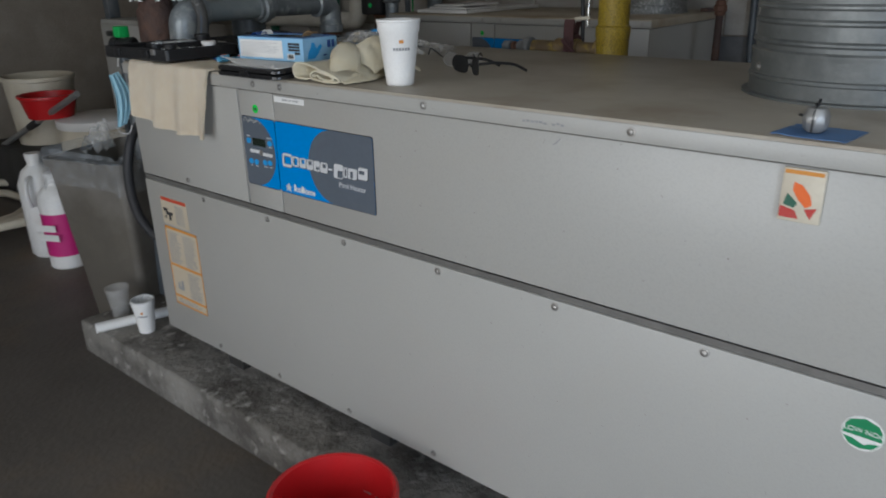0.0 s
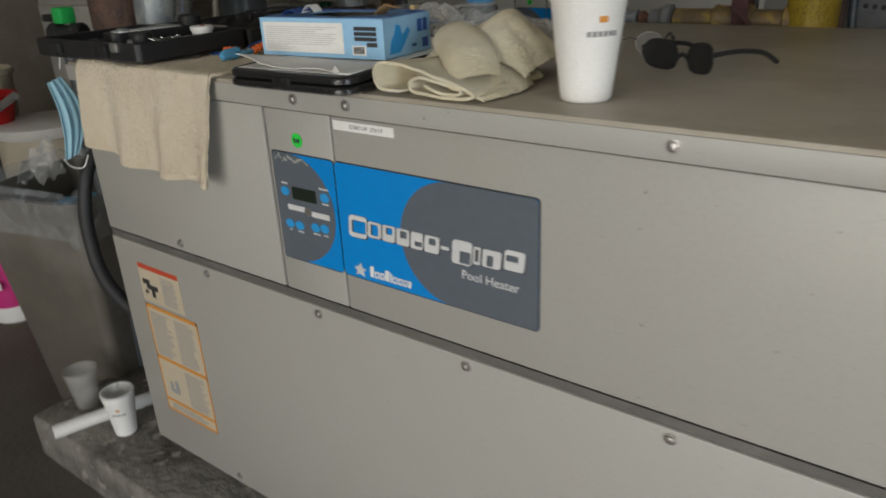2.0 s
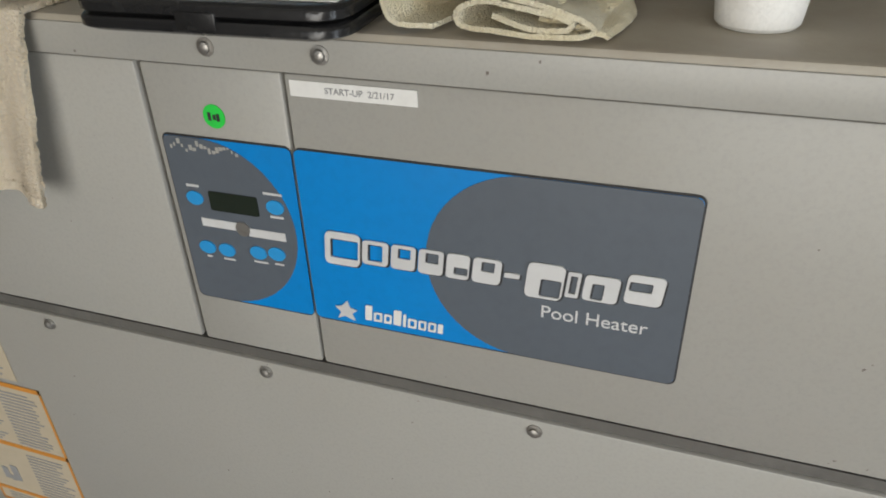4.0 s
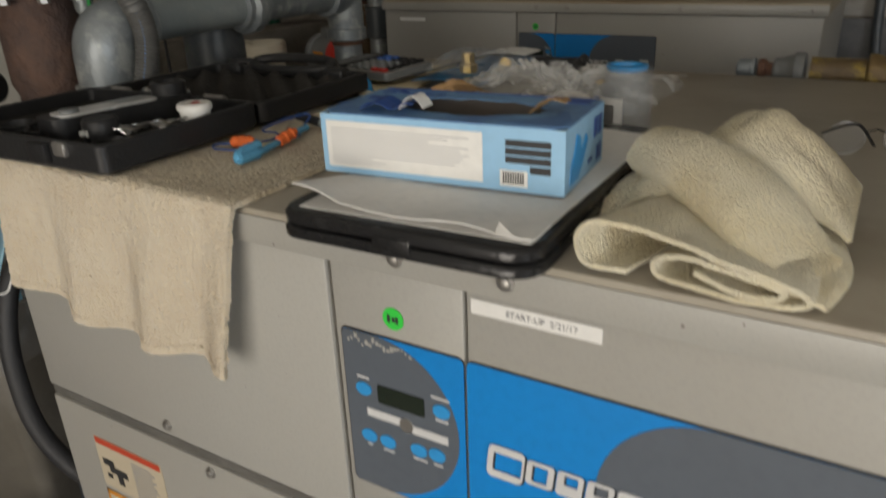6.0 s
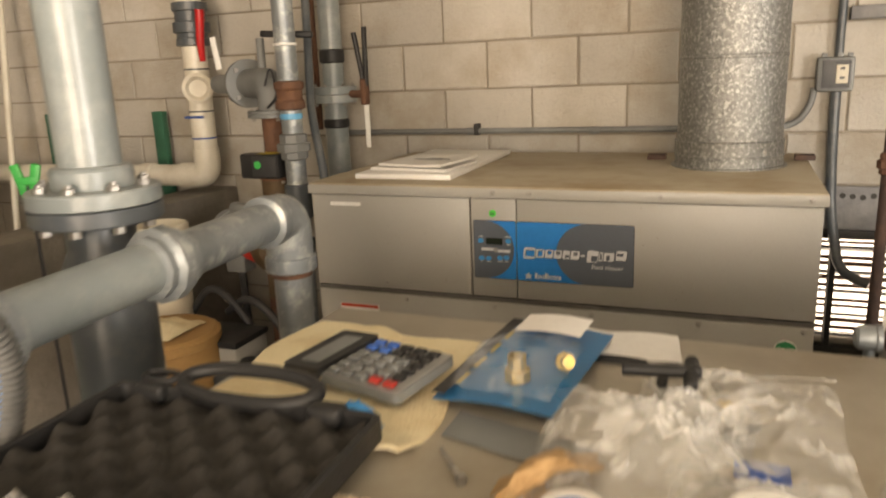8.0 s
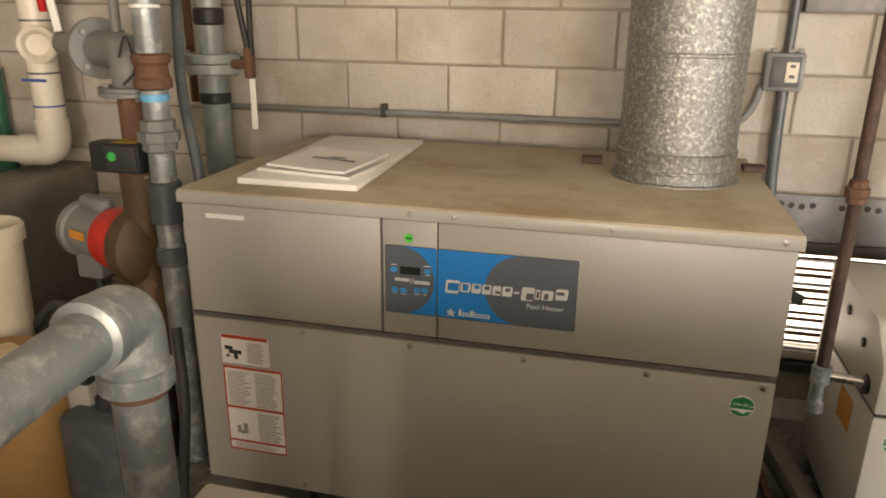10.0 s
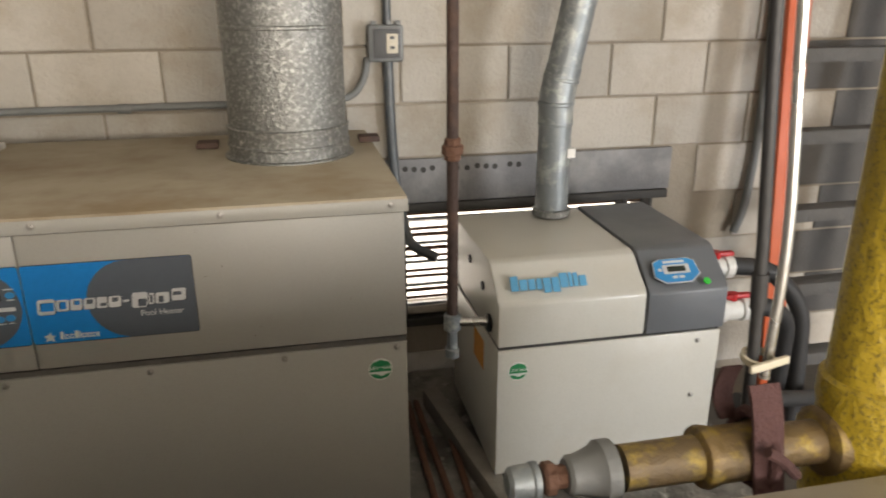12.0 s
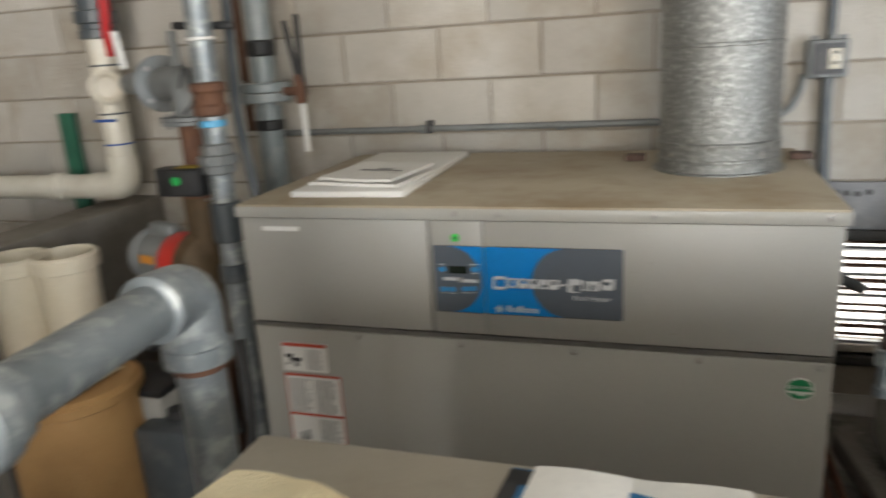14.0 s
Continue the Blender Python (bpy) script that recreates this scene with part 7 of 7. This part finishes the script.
# ---- louvre, lintel and wall fittings ----
lv = thing("louvre", pose(0, 0, 0), "low wall louvre of thin metal slats with daylight behind", "louvre", kind="structure")
for i in range(15):
    z = LV[2] + 0.02 + 0.030 * i
    rng = random.Random(40 + i)
    part("slat", box(LV[0] + 0.012, LV[1] - 0.012, -0.022, 0.022, -0.006, 0.006, m=pose(0, WALL_Y + 0.10, z + rng.uniform(-0.004, 0.004), -20 + rng.uniform(-9, 9), rng.uniform(-0.25, 0.25))), RUST if i % 3 else GALVD, lv)
part("frame", box(LV[0] - 0.02, LV[1] + 0.02, WALL_Y - 0.012, WALL_Y + 0.04, LV[2] - 0.035, LV[2], 0.002), DARKGAP, lv)
part("frame", box(LV[0] - 0.02, LV[1] + 0.05, WALL_Y - 0.03, WALL_Y + 0.04, LV[3] - 0.004, LV[3] + 0.030, 0.002), DARKGAP, lv)
for a in (LV[0], LV[1] - 0.012):
    part("frame", box(a, a + 0.012, WALL_Y - 0.002, WALL_Y + 0.14, LV[2], LV[3]), DARKGAP, lv)
for a in (-0.62, 0.30):
    part("mullion", box(a, a + 0.02, WALL_Y - 0.004, WALL_Y + 0.07, LV[2], LV[3]), DARKGAP, lv)
single("backdrop", box(-1.6, 0.8, WALL_Y + 0.42, WALL_Y + 0.44, 0.0, 1.3), SKYGLOW, "bright daylight beyond the louvre", "backdrop", "structure")
li = thing("lintel_plate", pose(0, 0, 0), "grey bare steel lintel plate with a row of dark holes", "lintel", kind="structure")
part("plate", box(-1.36, 0.492, WALL_Y - 0.014, WALL_Y + 0.002, 0.886, 1.056, 0.003), LINTEL, li)
for i, x in enumerate((-0.60, -0.565, -0.53, -0.495, -0.40, -0.36, -0.32, -0.285, -0.25, -0.19, -0.155, 0.02, 0.05)):
    part("hole", lathe([(0.011, 0), (0.011, 0.001)], 10, m=pose(x, WALL_Y - 0.0145, 1.02 - 0.003 * (i % 3), 90)), DARKGAP, li)
eb = thing("outlet_box", pose(-0.664, WALL_Y - 0.004, 1.415), "grey weatherproof outlet box with a clear cover", "outlet")
part("box", box(-0.062, 0.062, -0.06, 0, 0, 0.125, 0.010), PUMPGREY, eb)
part("cover", box(-0.052, 0.056, -0.088, -0.060, 0.008, 0.118, 0.014, seg=3), CLEARFILM, eb, "clear bubble cover")
part("plate", box(-0.044, 0.048, -0.066, -0.0605, 0.014, 0.112, 0.003), INK, eb)
part("socket", box(0.0, 0.040, -0.072, -0.066, 0.030, 0.096, 0.003), CREAMP, eb)
for z in (0.045, 0.078):
    part("socket_slot", box(0.012, 0.028, -0.0735, -0.072, z, z + 0.010), INK, eb)
for x in (-0.04, 0.012, 0.045):
    part("lug", box(x - 0.009, x + 0.009, -0.05, -0.03, 0.124, 0.138, 0.002), PUMPGREY, eb)
cd = thing("wall_conduit", pose(0, WALL_Y - 0.03, 0), "grey plastic conduit run along the block wall", "conduit")
part("pipe", sweep([(-2.75, 0, 1.278), (-0.85, 0, 1.283), (-0.775, 0, 1.30), (-0.735, 0, 1.37), (-0.728, 0, 1.43)], 0.0125, 12, bend=0.05), PUMPGREY, cd)
part("pipe", rod((-0.655, 0, 1.53), (-0.650, 0, CEIL_Z), 0.015, 12), DARKPVC, cd)
part("pipe", sweep([(-0.655, 0, 1.42), (-0.652, 0, 1.2), (-0.64, -0.02, 0.95), (-0.60, -0.06, 0.74), (-0.5, -0.1, 0.70)], 0.019, 12, bend=0.1), DARKPVC, cd)
for x in (-2.10, -1.55):
    part("coupling", rod((x - 0.02, 0, 1.279), (x + 0.02, 0, 1.279), 0.016, 12), PUMPGREY, cd)
part("clip", box(-2.085, -2.065, -0.016, 0.028, 1.262, 1.312, 0.002), INK, cd, "black conduit clip")
c2 = thing("wall_conduit", pose(0.862, WALL_Y - 0.025, 0), "upright grey conduit on the block wall", "conduit")
part("pipe", sweep([(0, 0, CEIL_Z), (0, 0, 1.0), (-0.02, -0.005, 0.78), (-0.06, -0.01, 0.68)], 0.017, 12, bend=0.08), PUMPGREY, c2)
sg = thing("metal_rail", pose(0, 0, 0), "dark mottled metal channel high on the block wall", "rail")
part("channel", box(-0.63, 0.55, WALL_Y - 0.055, WALL_Y + 0.001, 1.668, 1.715, 0.004), LINTEL, sg)

# ---- stepladder leaning by the wall ----
la = thing("stepladder", pose(0.775, 3.90, 0), "orange fibreglass stepladder with aluminium steps leaning at the wall", "ladder")
for dx in (0, 0.40):
    part("rail", box(-0.046, 0.046, -0.014, 0.014, 0, 2.3, 0.004, m=pose(dx + 0.045, 0, 0, -6, -0.3 if dx == 0 else 3.0)), LADDER, la)
for i in range(7):
    z = 0.22 + 0.295 * i
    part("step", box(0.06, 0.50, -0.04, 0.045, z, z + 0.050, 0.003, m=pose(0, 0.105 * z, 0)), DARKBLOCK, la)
part("tag", box(0.30, 0.40, -0.044, -0.041, 1.705, 1.725, m=pose(0, 0.17, 0)), WHITE, la)

# ---- water connections beside the square heater ----
wc = thing("water_connections", pose(0.285, 3.60, 0), "white pipe stubs with red valve levers and black hoses", "valves")
for z, y in ((0.775, 0.07), (0.675, -0.05)):
    part("valve_body", lathe([(0.030, -0.04), (0.034, 0), (0.041, 0.004), (0.041, 0.03), (0.034, 0.034), (0.038, 0.06), (0.034, 0.085), (0.041, 0.088), (0.041, 0.115), (0.034, 0.12)], 20, m=along((0, y, z), (1, y, z))), WHITE, wc)
    part("lever", box(0.03, 0.12, y - 0.014, y + 0.010, z + 0.038, z + 0.054, 0.005), REDP, wc, "red valve lever")
    part("lever_hub", rod((0.058, y, z + 0.028), (0.058, y, z + 0.056), 0.017, 14), REDP, wc)
part("hose", sweep([(0.12, 0.07, 0.775), (0.26, 0.06, 0.76), (0.40, 0.04, 0.62), (0.42, 0.03, 0.3), (0.42, 0.03, 0.0)], 0.030, 14, bend=0.12), RUBBER, wc)
part("hose", sweep([(0.12, -0.05, 0.675), (0.20, -0.05, 0.67), (0.30, -0.02, 0.60), (0.34, 0.03, 0.25), (0.34, 0.03, 0.0)], 0.030, 14, bend=0.10), RUBBER, wc)
part("hose", sweep([(0.05, -0.16, 0.40), (0.25, -0.12, 0.36), (0.42, -0.05, 0.30), (0.6, 0.0, 0.28)], 0.028, 14, bend=0.1), RUBBER, wc)

# ---- between the two heaters: rails and timber on the plinth ----
for x, a in ((-0.66, 2), (-0.60, -4), (-0.56, 6)):
    single("loose_rod", rod((x, 3.15, 0.175), (x + 0.02 * a / 4, 4.0, 0.185), 0.012, 10), RUST, "rusty rod lying on the plinth", "rod", group="loose rods")
single("timber", box(-0.03, 0.03, -0.40, 0.40, 0, 0.07, 0.004, m=pose(-0.50, 3.62, 0.163, 0, 0, 9)), CONCRETE, "weathered timber skid beside the square heater", "timber")
single("cinder_block", box(-0.40, -0.02, 2.78, 3.02, 0.0, 0.19, 0.006), PADCONC, "grey concrete block on the floor", "block")
single("grate", box(0.15, 0.75, 2.5, 3.0, 0.0, 0.02, 0.003), ALU, "aluminium grating lying on the floor", "grate")


# ---- the single blocks of the back wall ----
BW, BH, J = 0.4064, 0.2032, 0.0095


def block_mesh(w, seed, mat=BLOCK):
    rng = random.Random(seed)
    bm = bmesh.new()
    e = 0.004
    h = BH - J
    back = [bm.verts.new((x, 0.009, z)) for x, z in ((0, 0), (w, 0), (w, h), (0, h))]
    mid = [bm.verts.new((x + rng.uniform(-1, 1) * 0.0012, 0.003, z + rng.uniform(-1, 1) * 0.0012)) for x, z in ((0, 0), (w, 0), (w, h), (0, h))]
    fr = [bm.verts.new((x + rng.uniform(-1, 1) * 0.0012, rng.uniform(-1, 1) * 0.0008, z + rng.uniform(-1, 1) * 0.0012)) for x, z in ((e, e), (w - e, e), (w - e, h - e), (e, h - e))]
    for a, b in ((back, mid), (mid, fr)):
        for i in range(4):
            bm.faces.new((a[i], a[(i + 1) % 4], b[(i + 1) % 4], b[i]))
    bm.faces.new(fr)
    return mesh_of("block", bm, mat, False)


FULL = [block_mesh(BW - J, s) for s in range(6)]
DARKER = [block_mesh(BW - J, s, DARKBLOCK) for s in range(3)]  # darker grey stretch behind the stepladder
rest = bmesh.new()
course = 0
z = 1.464 - 7 * BH
while z < CEIL_Z - 0.02:
    k = round((z - 1.464) / BH)
    x = -2.031 + (BW / 2 if k % 2 else 0) - 10 * BW
    while x < X_RIGHT:
        a, b = x + J / 2, x + BW - J / 2
        inside = not (b > LV[0] - 0.02 and a < LV[1] + 0.02 and z + BH > LV[2] and z < LV[3] + 0.02)
        if inside and z + BH < CEIL_Z and b < X_RIGHT and a > X_LEFT:
            y = WALL_Y + random.Random(int(x * 100) + 31 * k).uniform(-0.0015, 0.0015)
            if -4.5 < a < 1.5 and 0.2 < z < 2.6:
                share("block", DARKER[(k + int(x * 10)) % 3] if a > 0.86 else FULL[(k * 7 + int(x * 10)) % 6], wall_back, pose(a, y, z + J / 2))
            else:
                box(a, b, y, y + 0.009, z + J / 2, z + BH - J / 2, bm=rest)
        x += BW
    z += BH
tagged(part("further_blocks", rest, BLOCK, wall_back, smooth=False), kind="stuff")
